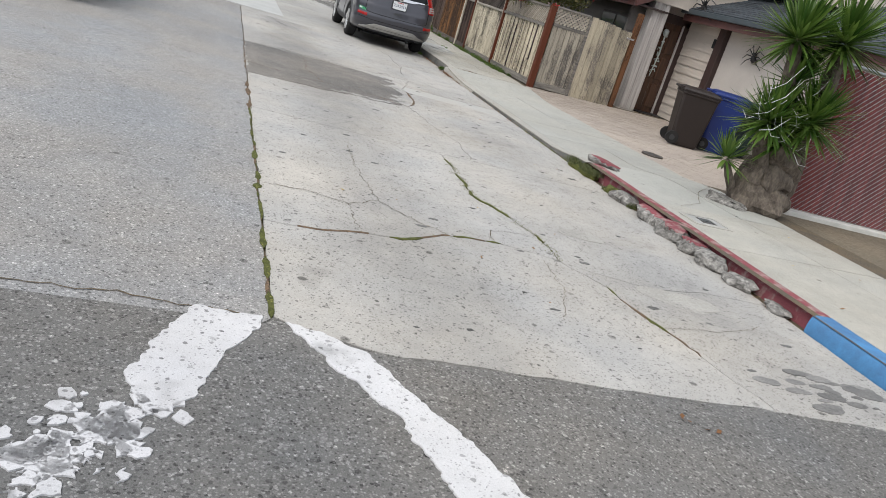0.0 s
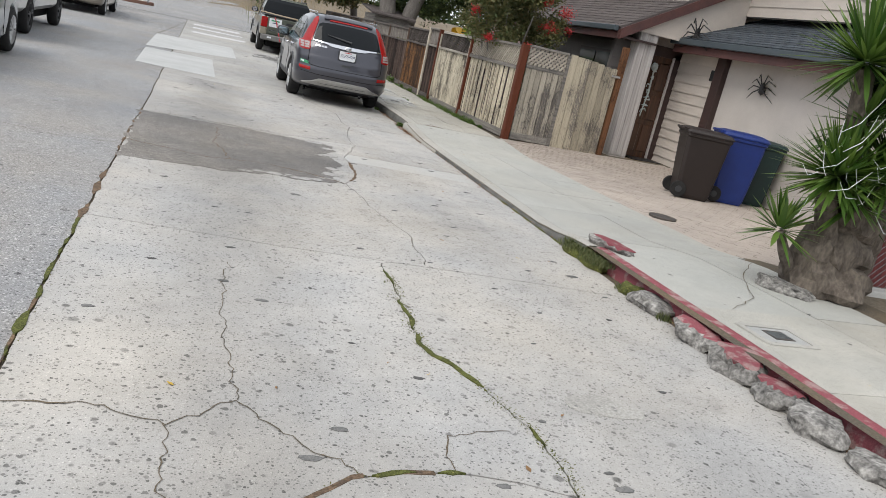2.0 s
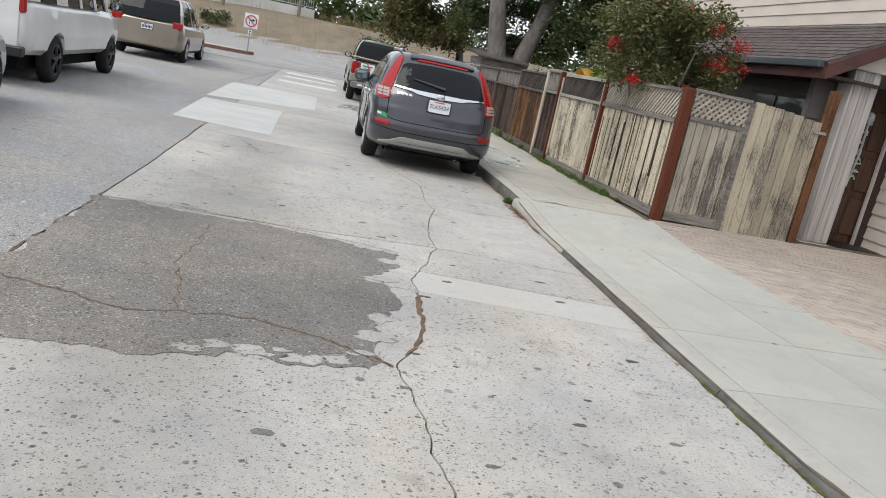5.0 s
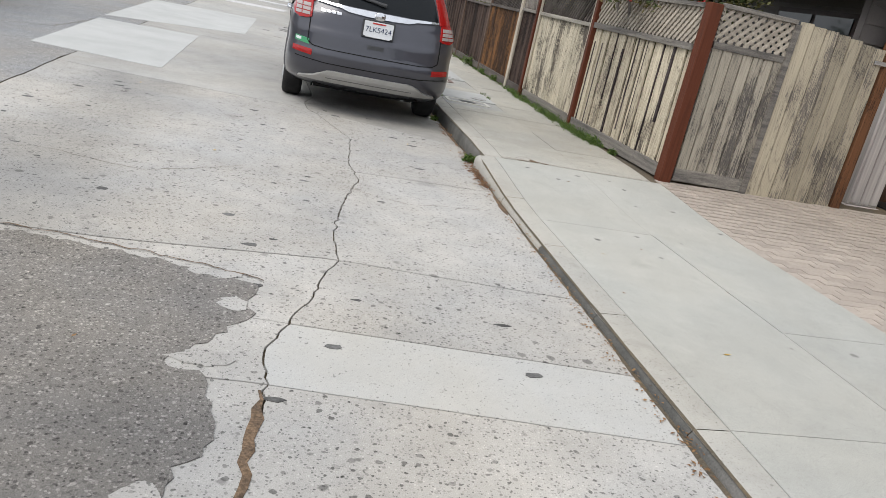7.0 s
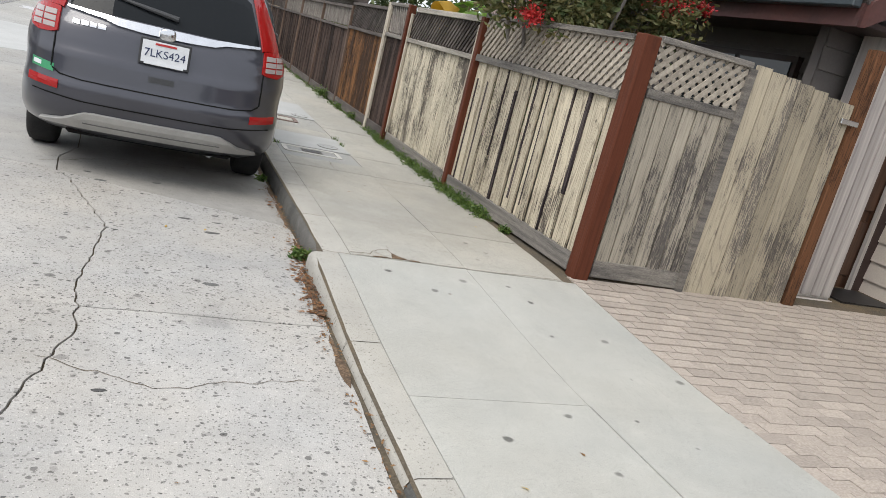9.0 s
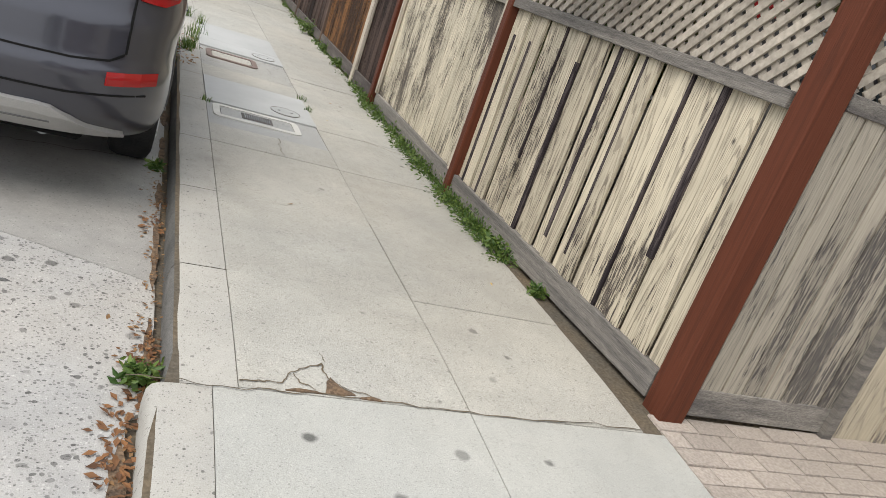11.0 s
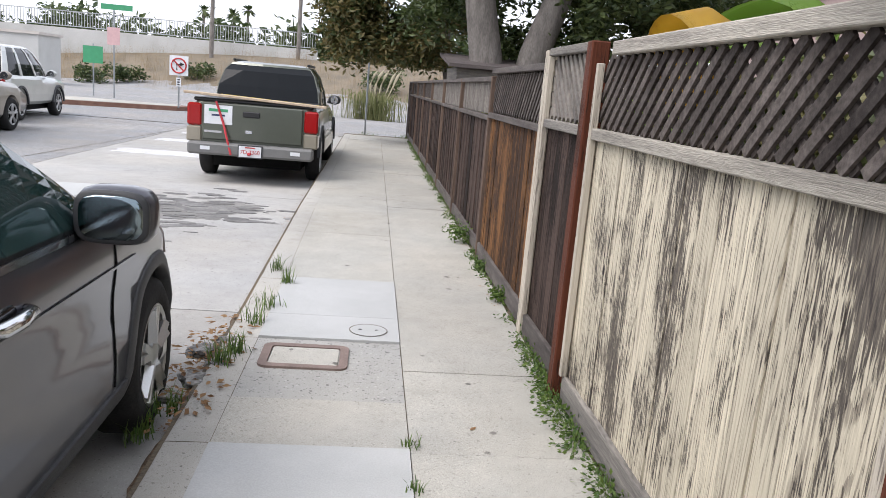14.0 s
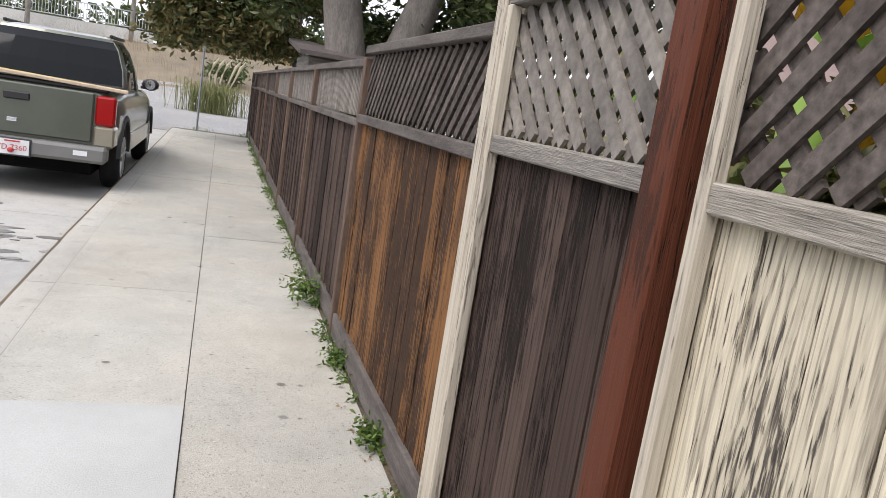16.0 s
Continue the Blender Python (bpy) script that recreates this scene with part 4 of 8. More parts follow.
rm = random.Random(41)
y = 2.5
while y < 6.9:
    k = rm.randint(4, 14)
    moss_band([(left_x(y + 0.03 * i) - 0.002, y + 0.03 * i) for i in range(k)], rm.uniform(0.014, 0.03))
    y += 0.03 * k + rm.uniform(0.0, 0.12)
for a, b, w in ((4.35, 4.5, 0.012), (4.85, 5.45, 0.022), (5.5, 5.95, 0.014), (3.02, 3.2, 0.016), (3.5, 3.62, 0.014), (6.2, 6.5, 0.008)):
    k = max(4, int((b - a) / 0.03))
    moss_band([(crack_x(a + (b - a) * i / k), a + (b - a) * i / k) for i in range(k + 1)], w)
for a, b, w in ((0.88, 1.12, 0.032), (1.38, 1.55, 0.022), (1.63, 1.74, 0.018)):
    k = max(4, int((b - a) / 0.025))
    moss_band([(a + (b - a) * i / k, cross_y(1, a + (b - a) * i / k)) for i in range(k + 1)], w)
y = 7.9
while y < 9.6:
    moss_band([(kerb_x(y + 0.05 * i) - 0.03, y + 0.05 * i) for i in range(6)], rm.uniform(0.015, 0.03))
    y += rm.uniform(0.3, 0.42)
for j in range(110):
    y = random.uniform(2.6, 16.5)
    x = random.uniform(0.3, 3.7)
    r = random.choice((0.012, 0.018, 0.018, 0.025, 0.035))
    part("tar_spot", prism([(x + r * random.uniform(0.8, 1.9) * math.cos(a), y + r * random.uniform(0.4, 0.9) * math.sin(a)) for a in (0, 1.05, 2.1, 3.15, 4.2, 5.25)], -0.004, 0.0035, road_z), M["tar"], road)

# pavement
pave = thing("pavement", Matrix(), "concrete pavement of scored slabs along the street", "pavement", kind="structure")
bm = bmesh.new()
rows = [[bm.verts.new((x, y, pave_z(x, y) - 0.007)) for x in (kerb_x(y) + 0.01, 6.35)] for y in [-9 + 0.4 * i for i in range(0, 119)]]
for a, b in zip(rows, rows[1:]):
    bm.faces.new((a[0], a[1], b[1], b[0]))
part("joint_fill", bm, M["joint"], pave, "dirt in the joints")


def pave_slab(x0, x1, y0, y1, mat, name="paving_slab", label="", h=0.0, g=0.0016):
    """x0, x1 may be functions of y."""
    f0 = x0 if callable(x0) else (lambda y: x0)
    f1 = x1 if callable(x1) else (lambda y: x1)
    n = max(2, int((y1 - y0) / 0.2))
    ya = [y0 + g + (y1 - y0 - 2 * g) * i / n for i in range(n + 1)]
    bm = bmesh.new()
    top = [[bm.verts.new((x, y, pave_z(x, y) + h)) for x in (f0(y) + g, f1(y) - g)] for y in ya]
    low = [[bm.verts.new((v.co.x, v.co.y, v.co.z - 0.04)) for v in r] for r in top]
    for i in range(n):
        bm.faces.new((top[i][0], top[i][1], top[i + 1][1], top[i + 1][0]))
        bm.faces.new((low[i][0], top[i][0], top[i + 1][0], low[i + 1][0]))
        bm.faces.new((top[i][1], low[i][1], low[i + 1][1], top[i + 1][1]))
    bm.faces.new((top[0][0], low[0][0], low[0][1], top[0][1]))
    bm.faces.new((top[n][0], top[n][1], low[n][1], low[n][0]))
    return part(name, bm, mat, pave, label)


def strip_x(y):
    return kerb_x(y) + (0.178 if y < 14.85 else 0.2)


def kerb(y0, y1, mat, label, side, back=0.0):
    """A kerb stone with a rounded nose and a face down to the gutter."""
    prof = ((0.198, 0.0), (0.04, -0.002), (0.016, -0.012), (0.004, -0.03), (-0.004, -0.07), (-0.01, -0.32))
    prof = tuple((max(a, min(a + back, 0.197)) if a < 0.19 else a, b) for a, b in prof)
    n = max(2, int((y1 - y0) / 0.18))
    bm = bmesh.new()
    rows = []
    for i in range(n + 1):
        y = y0 + 0.003 + (y1 - y0 - 0.006) * i / n
        wear = 0.006 * noise.noise(Vector((y * 3, 1, 0)))
        rows.append([bm.verts.new(((strip_x(y) if k == 0 else kerb_x(y) + a) - (0.0012 if k == 0 else -wear if k < 4 else 0), y, pave_z(kerb_x(y), y) + b + (wear if 0 < k < 4 else 0))) for k, (a, b) in enumerate(prof)])
    for a, b in zip(rows, rows[1:]):
        for k in range(len(prof) - 1):
            bm.faces.new((a[k], a[k + 1], b[k + 1], b[k]))
    ob = part("kerb_stone", bm, mat, pave, label, smooth=True)
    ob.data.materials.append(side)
    # faces turned to the road get the darker side material on plain stones
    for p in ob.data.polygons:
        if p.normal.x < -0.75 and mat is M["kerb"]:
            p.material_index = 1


ends = [3.45, 7.5, 8.2] + [9.4, 10.43, 11.52, 12.6, 13.7, 14.85, 15.63, 16.5, 17.35, 18.27, 19.08, 20.35, 21.65] + [21.65 + 1.8 * i for i in range(1, 10)]
kerb(-9, 3.45, M["blue_kerb"], "kerb painted blue", M["blue_kerb"])
kerb(3.45, 7.5, M["red_kerb"], "broken kerb painted red", M["red_kerb"], 0.07)
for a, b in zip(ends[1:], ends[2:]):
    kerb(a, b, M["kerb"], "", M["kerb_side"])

left_cuts = [-9, -6, -4, -2.2, -0.5, 1.5, 3.3, 4.8, 6.1, 7.95, 9.4, 10.43, 11.52, 13.2, 14.85, 15.63, 16.5, 17.35, 17.73, 18.27, 19.06, 19.53, 20.35, 20.78, 21.68]
while left_cuts[-1] < 37.5:
    left_cuts.append(left_cuts[-1] + 1.78)
right_cuts = [c for c in left_cuts if c < 17.5] + [18.24, 19.04, 19.93, 20.86, 21.72]
while right_cuts[-1] < 37.5:
    right_cuts.append(right_cuts[-1] + 1.78)
NEWER = {18.27: "pale new concrete slab", 20.35: "pale new concrete slab", 20.78: "pale new concrete slab"}
for a, b in zip(left_cuts, left_cuts[1:]):
    mat = M["concrete_new"] if a in NEWER else M["pavement_grey"] if a == 17.73 else M["pavement_rough"] if a == 19.53 else M["pavement_cool"] if 6 < a < 14.8 else M["pavement"]
    pave_slab(strip_x, 5.1992, a, b, mat, label=NEWER.get(a, ""), h=0.012 if a in NEWER else random.uniform(-0.002, 0.003))
for a, b in zip(right_cuts, right_cuts[1:]):
    edge_x = 5.94 if b > 15 or a < 7.9 else 6.04
    pave_slab(5.2008, edge_x, a, b, M["pavement_cool"] if 6 < a < 14.8 else M["pavement"], h=random.uniform(-0.002, 0.004))
# gravel strip under the fence
part("gravel_strip", prism([(5.945, 15.05), (6.3, 15.05), (6.3, 38.4), (5.945, 38.4)], 0.0, 0.105), M["gravel"], pave, "dirt and gravel strip under the fence")


rp = random.Random(51)
bm = bmesh.new()
for j in range(420):
    y = rp.uniform(15.1, 17.0) if j < 300 else rp.uniform(17.0, 21.0)
    x = rp.uniform(5.93, 6.06)
    r = rp.uniform(0.003, 0.010)
    q = Matrix.Translation((x, y, 0.107 + r * 0.3)) @ Matrix.Rotation(rp.uniform(0, 3), 4, (rp.random(), rp.random(), 1))
    vs = [bm.verts.new(q @ Vector(v)) for v in ((r, 0, 0), (-r, 0.2 * r, 0), (0, r * 0.8, 0), (0, -r, 0), (0, 0, r * 0.6), (0, 0, -r * 0.6))]
    for a, b, c in ((0, 2, 4), (2, 1, 4), (1, 3, 4), (3, 0, 4), (2, 0, 5), (1, 2, 5), (3, 1, 5), (0, 3, 5)):
        bm.faces.new((vs[a], vs[b], vs[c]))
gr = part("pebbles", bm, M["pebble"], pave)
tagged(gr, "loose gravel along the foot of the fence", kind="stuff")


def pavement_box(name, x0, x1, y0, y1, ring, lid, label, vent):
    """A utility box: a rounded ring flush with the slab, a lid inside, and a small cover."""
    m = pose((x0 + x1) / 2, (y0 + y1) / 2, pave_z((x0 + x1) / 2, (y0 + y1) / 2) + 0.006)
    t = thing(name, m, label, "utility box")
    w, d = (x1 - x0) / 2, (y1 - y0) / 2

    def rounded(a, b, r):
        return [(sx * (a - r) + r * math.cos(q), sy * (b - r) + r * math.sin(q)) for sx, sy, q0 in ((1, 1, 0), (-1, 1, 1.57), (-1, -1, 3.14), (1, -1, 4.71)) for q in (q0, q0 + 0.4, q0 + 0.8, q0 + 1.2, q0 + 1.57)]
    o, i = rounded(w, d, 0.05), rounded(w - 0.045, d - 0.045, 0.02)
    bm = bmesh.new()
    vo = [bm.verts.new((x, y, 0.004)) for x, y in o]
    vi = [bm.verts.new((x, y, 0.004)) for x, y in i]
    lo = [bm.verts.new((x, y, -0.03)) for x, y in o]
    li = [bm.verts.new((x, y, -0.03)) for x, y in i]
    k = len(o)
    for j in range(k):
        q = (j + 1) % k
        bm.faces.new((vo[j], vo[q], vi[q], vi[j]))
        bm.faces.new((lo[j], lo[q], vo[q], vo[j]))
        bm.faces.new((vi[j], vi[q], li[q], li[j]))
    part("ring", bm, ring, t)
    part("lid", prism(rounded(w - 0.052, d - 0.052, 0.018), -0.03, 0.0), lid, t, "concrete lid")
    if vent:
        part("cover_plate", boxed(-w * 0.35, w * 0.35, -d * 0.42, d * 0.42, -0.003, 0.004), M["plate_dark"], t, "dark metal cover plate")
        for j in range(12):
            x = -w * 0.28 + w * 0.56 * j / 11
            part("rib", boxed(x - 0.003, x + 0.003, -d * 0.3, d * 0.3, 0.004, 0.007), M["steel"], t)


def pave_crack(pts, width):
    bm = bmesh.new()
    rows = []
    line = []
    for (xa, ya), (xb, yb) in zip(pts, pts[1:]):
        line += [(xa + (xb - xa) * j / 8, ya + (yb - ya) * j / 8) for j in range(8)]
    line.append(pts[-1])
    for i, (x, y) in enumerate(line):
        a, b = Vector(line[max(i - 1, 0)]), Vector(line[min(i + 1, len(line) - 1)])
        nrm = Vector((-(b - a).y, (b - a).x)).normalized()
        p = Vector((x, y)) + nrm * jag(x * 6, y * 6, 0.03)
        w = width * (0.5 + abs(noise.noise(Vector((x * 12, y * 12, 0)))))
        rows.append([bm.verts.new((q.x, q.y, pave_z(q.x, q.y) + 0.0065)) for q in (p - nrm * w, p + nrm * w)])
    for a, b in zip(rows, rows[1:]):
        bm.faces.new((a[0], a[1], b[1], b[0]))
    part("crack", bm, M["joint"], pave, "thin crack in the pavement")


pave_crack([(4.85, 17.36), (4.84, 17.55), (4.86, 17.72)], 0.003)
pave_crack([(5.55, 18.23), (5.78, 18.12), (5.93, 18.06)], 0.004)
pave_crack([(4.42, 14.88), (4.5, 14.885), (4.55, 14.90), (4.59, 14.95), (4.64, 14.985), (4.705, 15.04), (4.715, 14.95), (4.76, 14.90), (4.87, 14.865)], 0.0035)
pave_crack([(4.705, 15.04), (4.70, 15.09)], 0.002)
pave_crack([(4.59, 14.95), (4.605, 14.90), (4.66, 14.885)], 0.003)
for q in ([(4.69, 14.862), (4.70, 14.93), (4.72, 14.955), (4.745, 14.905), (4.79, 14.872)], [(4.56, 14.858), (4.60, 14.875), (4.66, 14.872), (4.68, 14.858)], [(4.80, 14.858), (4.84, 14.868), (4.88, 14.858)]):
    part("broken_chip", prism(ragged(q, 0.012, 0.01), 0.0, 0.0068, pave_z), M["dirt"], pave, "broken out chip at a joint")
pave_crack([(4.42, 6.1), (4.9, 6.45), (5.3, 7.1), (5.9, 7.7)], 0.004)
pave_crack([(4.1, 14.85), (4.4, 14.84), (4.7, 14.86), (5.2, 14.84), (5.6, 14.86), (5.94, 14.85)], 0.0035)
pavement_box("utility_box", 4.455, 5.045, 17.92, 18.235, M["ring_white"], M["pavement_grey"], "concrete utility box with a white rim in the pavement", True)
pavement_box("utility_box", 4.47, 4.92, 19.9, 20.25, M["ring_brown"], M["pavement"], "concrete utility box with a brown rim in the pavement", False)
pavement_box("utility_box", 4.2, 4.65, 5.45, 5.8, M["kerb"], M["pavement_grey"], "water meter box with a dark lid in the pavement", True)


def round_cover(x, y, r, mat, label, z=None):
    t = thing("round_cover", pose(x, y, (pave_z(x, y) + 0.014) if z is None else z), label, "manhole cover")
    bm = bmesh.new()
    tube(bm, ((0, 0, -0.02), (0, 0, 0.004)), (r, r), 28)
    part("lid", bm, mat, t)
    bm = bmesh.new()
    ring = [Vector((r * 1.04 * math.cos(a), r * 1.04 * math.sin(a), 0.003)) for a in [2 * math.pi * i / 28 for i in range(29)]]
    tube(bm, ring, [0.0015] * 29, 5, False)
    part("rim", bm, M["joint"], t)
    for s in (-0.45, 0.45):
        bm = bmesh.new()
        disc(bm, (s * r, 0, 0.004), r * 0.1, (0, 0, 1), 0.004, 10)
        part("pick_hole", bm, M["tar"], t)


round_cover(4.99, 18.47, 0.105, M["concrete_new"], "round concrete cover with two pick holes")
round_cover(5.02, 20.52, 0.105, M["concrete_new"], "round concrete cover with two pick holes")
round_cover(6.3, 9.85, 0.17, M["plate_dark"], "dark round iron cover in the driveway", pave_z(6.2, 9.85) + 0.02)


# driveway of brick pavers
def drive_z(x, y):
    return pave_z(6.0, min(max(y, 8.2), 15.3)) + 0.012 * (x - 6.0)


drive = thing("driveway", Matrix(), "driveway of pale brick pavers in front of the garage", "driveway", kind="structure")
bed = sheet("bedding", [6.03 + 0.2 * i for i in range(20)], [7.3 + 0.2 * i for i in range(45)], lambda x, y: drive_z(x, y) - 0.008, M["joint"])
bed.parent = drive
bed["label"] = "dark sand bedding"

# ---- fences ----
UNIT = {}


def unit(key, chamfer=0.0):
    """A unit block from 0 to 1 in z, centred in x and y, to be scaled for boards and slats."""
    if key not in UNIT:
        bm = bmesh.new()
        box(bm, -0.5, 0.5, -0.5, 0.5, 0, 1)
        me = bpy.data.meshes.new(key)
        bm.to_mesh(me)
        bm.free()
        me.materials.append(M[key])
        UNIT[key] = me
    return UNIT[key]


def stick(name, key, parent, p, size, tilt=0.0):
    """A board of the given width, thickness and length that stands at p in its panel, leaning by tilt in the panel's plane."""
    return share(name, unit(key), parent, Matrix.Translation(p) @ Matrix.Rotation(tilt, 4, "Y") @ Matrix.Diagonal((*size, 1)))


def lattice(parent, x0, x1, z0, z1, key, step=0.085, width=0.034, y=0.0, upright=False, lean=1):
    if upright:
        k = int((x1 - x0) / 0.05)
        for i in range(k):
            stick("slat", key, parent, (x0 + (i + 0.5) * (x1 - x0) / k, y, z0), (0.028, 0.012, z1 - z0))
        return
    h = z1 - z0
    for s, dy, key in ((-lean, 0.006, key), (lean, -0.006, "lattice_gate" if key == "lattice_dark" and width > 0.036 else key)):
        c = x0 - h + 0.02
        while c < x1 + (0 if s > 0 else h):
            pts = []
            a, b = (c, c + h) if s > 0 else (c + h, c)
            ta, tb = 0.0, 1.0
            lo, hi = sorted(((x0 - a) / (b - a), (x1 - a) / (b - a)))
            ta, tb = max(ta, lo), min(tb, hi)
            if tb - ta > 0.06:
                length = (tb - ta) * h * math.sqrt(2)
                stick("slat", key, parent, (a + (b - a) * ta, y + dy, z0 + h * ta), (width, 0.011, length), math.atan2(b - a, h))
            c += step


def fence_panel(a, b, z0, board, label, board_top, top, kick, slat, rail, cap, upright=False, far=False, width=0.125, trim=None, gap=0.009, lift=0.0, depth=0.0, mid=0.035, lean=1):
    """A panel from a to b on the plan: kick board, vertical boards, mid rail, lattice and cap."""
    a, b = Vector(a), Vector(b)
    length = (b - a).length
    t = new("panel")
    t.parent = fence
    t.matrix_local = Matrix.Translation((a.x, a.y, z0)) @ Matrix.Rotation(math.atan2(b.y - a.y, b.x - a.x), 4, "Z")
    t["label"] = label
    n = max(3, round(length / width))
    for i in range(n):
        x = (i + 0.5) * length / n
        stick("board", board, t, (x + random.uniform(-0.002, 0.002), random.uniform(-1, 1) * 0.003 + (depth if i % 2 else -depth), kick * 0.8), (length / n - gap * random.uniform(0.7, 1.5), 0.018, board_top - kick * 0.8))
    if board == "board_strip":
        for i in range(1, n):
            if (i * 7) % 5 < 2:
                low = random.choice((kick, kick + 0.1, kick + 0.35))
                high = board_top - random.choice((0.0, 0.02, 0.18))
                stick("strip", "board_black", t, (i * length / n + 0.008, 0.008, low), (random.uniform(0.026, 0.042), 0.016, high - low))
    part("kick_board", boxed(0.0, length, -0.012, 0.032, 0.03, kick, 0.004), rail, t, "weathered grey kick board")
    part("mid_rail", boxed(0.0, length, -0.02, 0.045, board_top - mid * 0.85, board_top + mid, 0.004), cap, t)
    part("top_rail", boxed(0.0, length - 6 * lift, -0.03, 0.045, top - 0.03 + lift, top + 0.012 + 1.4 * lift, 0.004), cap, t)
    if trim:
        part("side_trim", boxed(0.0, 0.03, 0.018, 0.05, kick, top - 0.03, 0.003), trim, t)
        part("side_trim", boxed(length - 0.03, length, 0.018, 0.05, kick, top - 0.03, 0.003), trim, t)
    if slat:
        lattice(t, 0.0, length, board_top + 0.035, top - 0.03 + lift, slat, upright=upright, step=0.086 if lift else 0.085, width=0.033 if lift else 0.034, lean=lean)
    return t


def fence_post(x, y, z0, z1, w, mat, label, yaw=0.0):
    return part("post", boxed(-w / 2, w / 2, -w / 2, w / 2, 0, z1 - z0, 0.006), mat, fence, label, m=pose(x, y, z0, 0, 0, yaw))


PZ = 0.125
fence = thing("wooden_fence", Matrix(), "weathered wooden board fence with lattice tops along the pavement", "fence")
# pale fence beside the pavement; the panels run away from the corner post
fence_post(6.13, 15.0, 0.06, 1.85, 0.125, M["post_red"], "thick red-brown stained corner post of the fence")
fence_panel((6.10, 15.07), (5.985, 17.38), PZ, "board_strip", "weathered pale board fence panel with lattice top", 1.30, 1.70, 0.16, "lattice_gate", M["rail_grey"], M["rail_grey"], width=0.11, gap=0.014, depth=0.009)
fence_post(5.97, 17.42, 0.08, 1.8, 0.075, M["post_red"], "slim red-brown fence post")
fence_panel((5.985, 17.46), (5.965, 19.60), PZ, "board_pale", "weathered pale board fence panel with dark lattice top", 1.29, 1.625, 0.16, "lattice_dark", M["rail_grey"], M["rail_pale"], trim=M["post_pale"], lift=0.03, gap=0.004, mid=0.027)
fence_post(5.945, 19.70, 0.06, 1.82, 0.085, M["post_red"], "tall red-brown stained fence post")
fence_panel((5.985, 19.76), (5.97, 20.60), PZ, "board_dark", "dark stained board fence panel with fine lattice top", 1.29, 1.69, 0.16, "lattice", M["rail_dark"], M["rail_grey"], trim=M["post_pale"], gap=0.004, mid=0.026, lean=-1)
fence_post(5.96, 20.66, 0.06, 1.82, 0.075, M["post_pale"], "pale weathered fence post")
fence_panel((5.985, 20.70), (5.97, 22.72), PZ, "board_gold", "sun-bleached golden brown board fence panel", 1.25, 1.62, 0.16, "lattice_dark", M["rail_dark"], M["rail_dark"], mid=0.024, gap=0.005)
y = 22.76
i = 0
while y < 37:
    fence_post(5.955, y, 0.06, 1.70, 0.05, M["rail_brown"], "narrow brown fence post")
    nxt = min(y + 2.32, 38.2)
    fence_panel((5.985, y + 0.04), (5.975, nxt - 0.04), PZ, "board_dark", "dark weathered board fence panel with slatted top", 1.22, 1.56, 0.15, "lattice" if i < 3 else "lattice_dark", M["rail_dark"], M["rail_dark"], upright=True, mid=0.022, gap=0.006, depth=0.003)
    y = nxt
    i += 1
fence_post(5.955, 38.2, 0.06, 1.7, 0.09, M["rail_dark"], "dark end post of the fence")
# fixed panel and gate across the side yard
fence_panel((6.22, 14.98), (7.0, 14.98), PZ, "board_grey", "weathered grey board panel with lattice top beside the gate", 1.36, 1.73, 0.16, "lattice_gate", M["rail_grey"], M["rail_grey"], width=0.115)
gate = thing("wooden_gate", pose(7.04, 14.97, PZ), "weathered wooden board gate with a metal latch", "gate")
tops = (1.735, 1.72, 1.715, 1.70, 1.685, 1.66, 1.65)
for j in range(7):
    stick("board", "board_gate", gate, (0.07 + 0.143 * j, 0.004 * (j % 2), 0.0), (0.1345, 0.02, tops[j]))
part("gate_rail", boxed(0.0, 1.0, 0.02, 0.06, 0.25, 0.34), M["rail_grey"], gate)
part("gate_rail", boxed(0.0, 1.0, 0.02, 0.06, 1.35, 1.44), M["rail_grey"], gate)
part("latch", boxed(0.90, 1.08, -0.035, -0.008, 1.50, 1.54, 0.004), M["chrome"], gate, "chrome gate latch")
part("frame_stile", boxed(-0.06, -0.005, -0.03, 0.03, -0.05, 1.70), M["rail_grey"], gate)
fence_post(8.12, 15.0, 0.1, 2.2, 0.11, M["post_brown"], "tall brown stained gate post")

# ---- house with garage ----
house = thing("house", pose(0, 0, 0.1), "cream sided house with a garage, brown trim and shingle roofs", "house")
HZ = 0.1


def hbox(name, mat, x0, x1, y0, y1, z0, z1, label="", parent=None, ch=0.0):
    return part(name, boxed(x0, x1, y0, y1, z0 - HZ, z1 - HZ, ch), mat, parent or house, label)


def siding(x0, x1, y0, y1, z0, z1, face, mat, name="siding_board"):
    """Lapped boards on one face of a wall; face: the axis that it looks along (-x or -y)."""
    wall = hbox("wall", mat, x0, x1, y0, y1, z0, z1)
    step = 0.19
    k = int((z1 - z0) / step) + 1
    for i in range(k):
        a, b = z0 + i * step, min(z0 + (i + 1) * step, z1)
        if b - a < 0.03:
            continue
        bm = bmesh.new()
        if face == "x":
            vs = [bm.verts.new(p) for p in ((x0 - 0.026, y0, a - HZ), (x0 - 0.026, y1, a - HZ), (x0 - 0.006, y1, b - HZ), (x0 - 0.006, y0, b - HZ), (x0, y0, a - HZ), (x0, y1, a - HZ))]
        else:
            vs = [bm.verts.new(p) for p in ((x0, y0 - 0.026, a - HZ), (x1, y0 - 0.026, a - HZ), (x1, y0 - 0.006, b - HZ), (x0, y0 - 0.006, b - HZ), (x0, y0, a - HZ), (x1, y0, a - HZ))]
        bm.faces.new(vs[:4])
        bm.faces.new((vs[0], vs[1], vs[5], vs[4]))
        part(name, bm, mat, wall)
    return wall


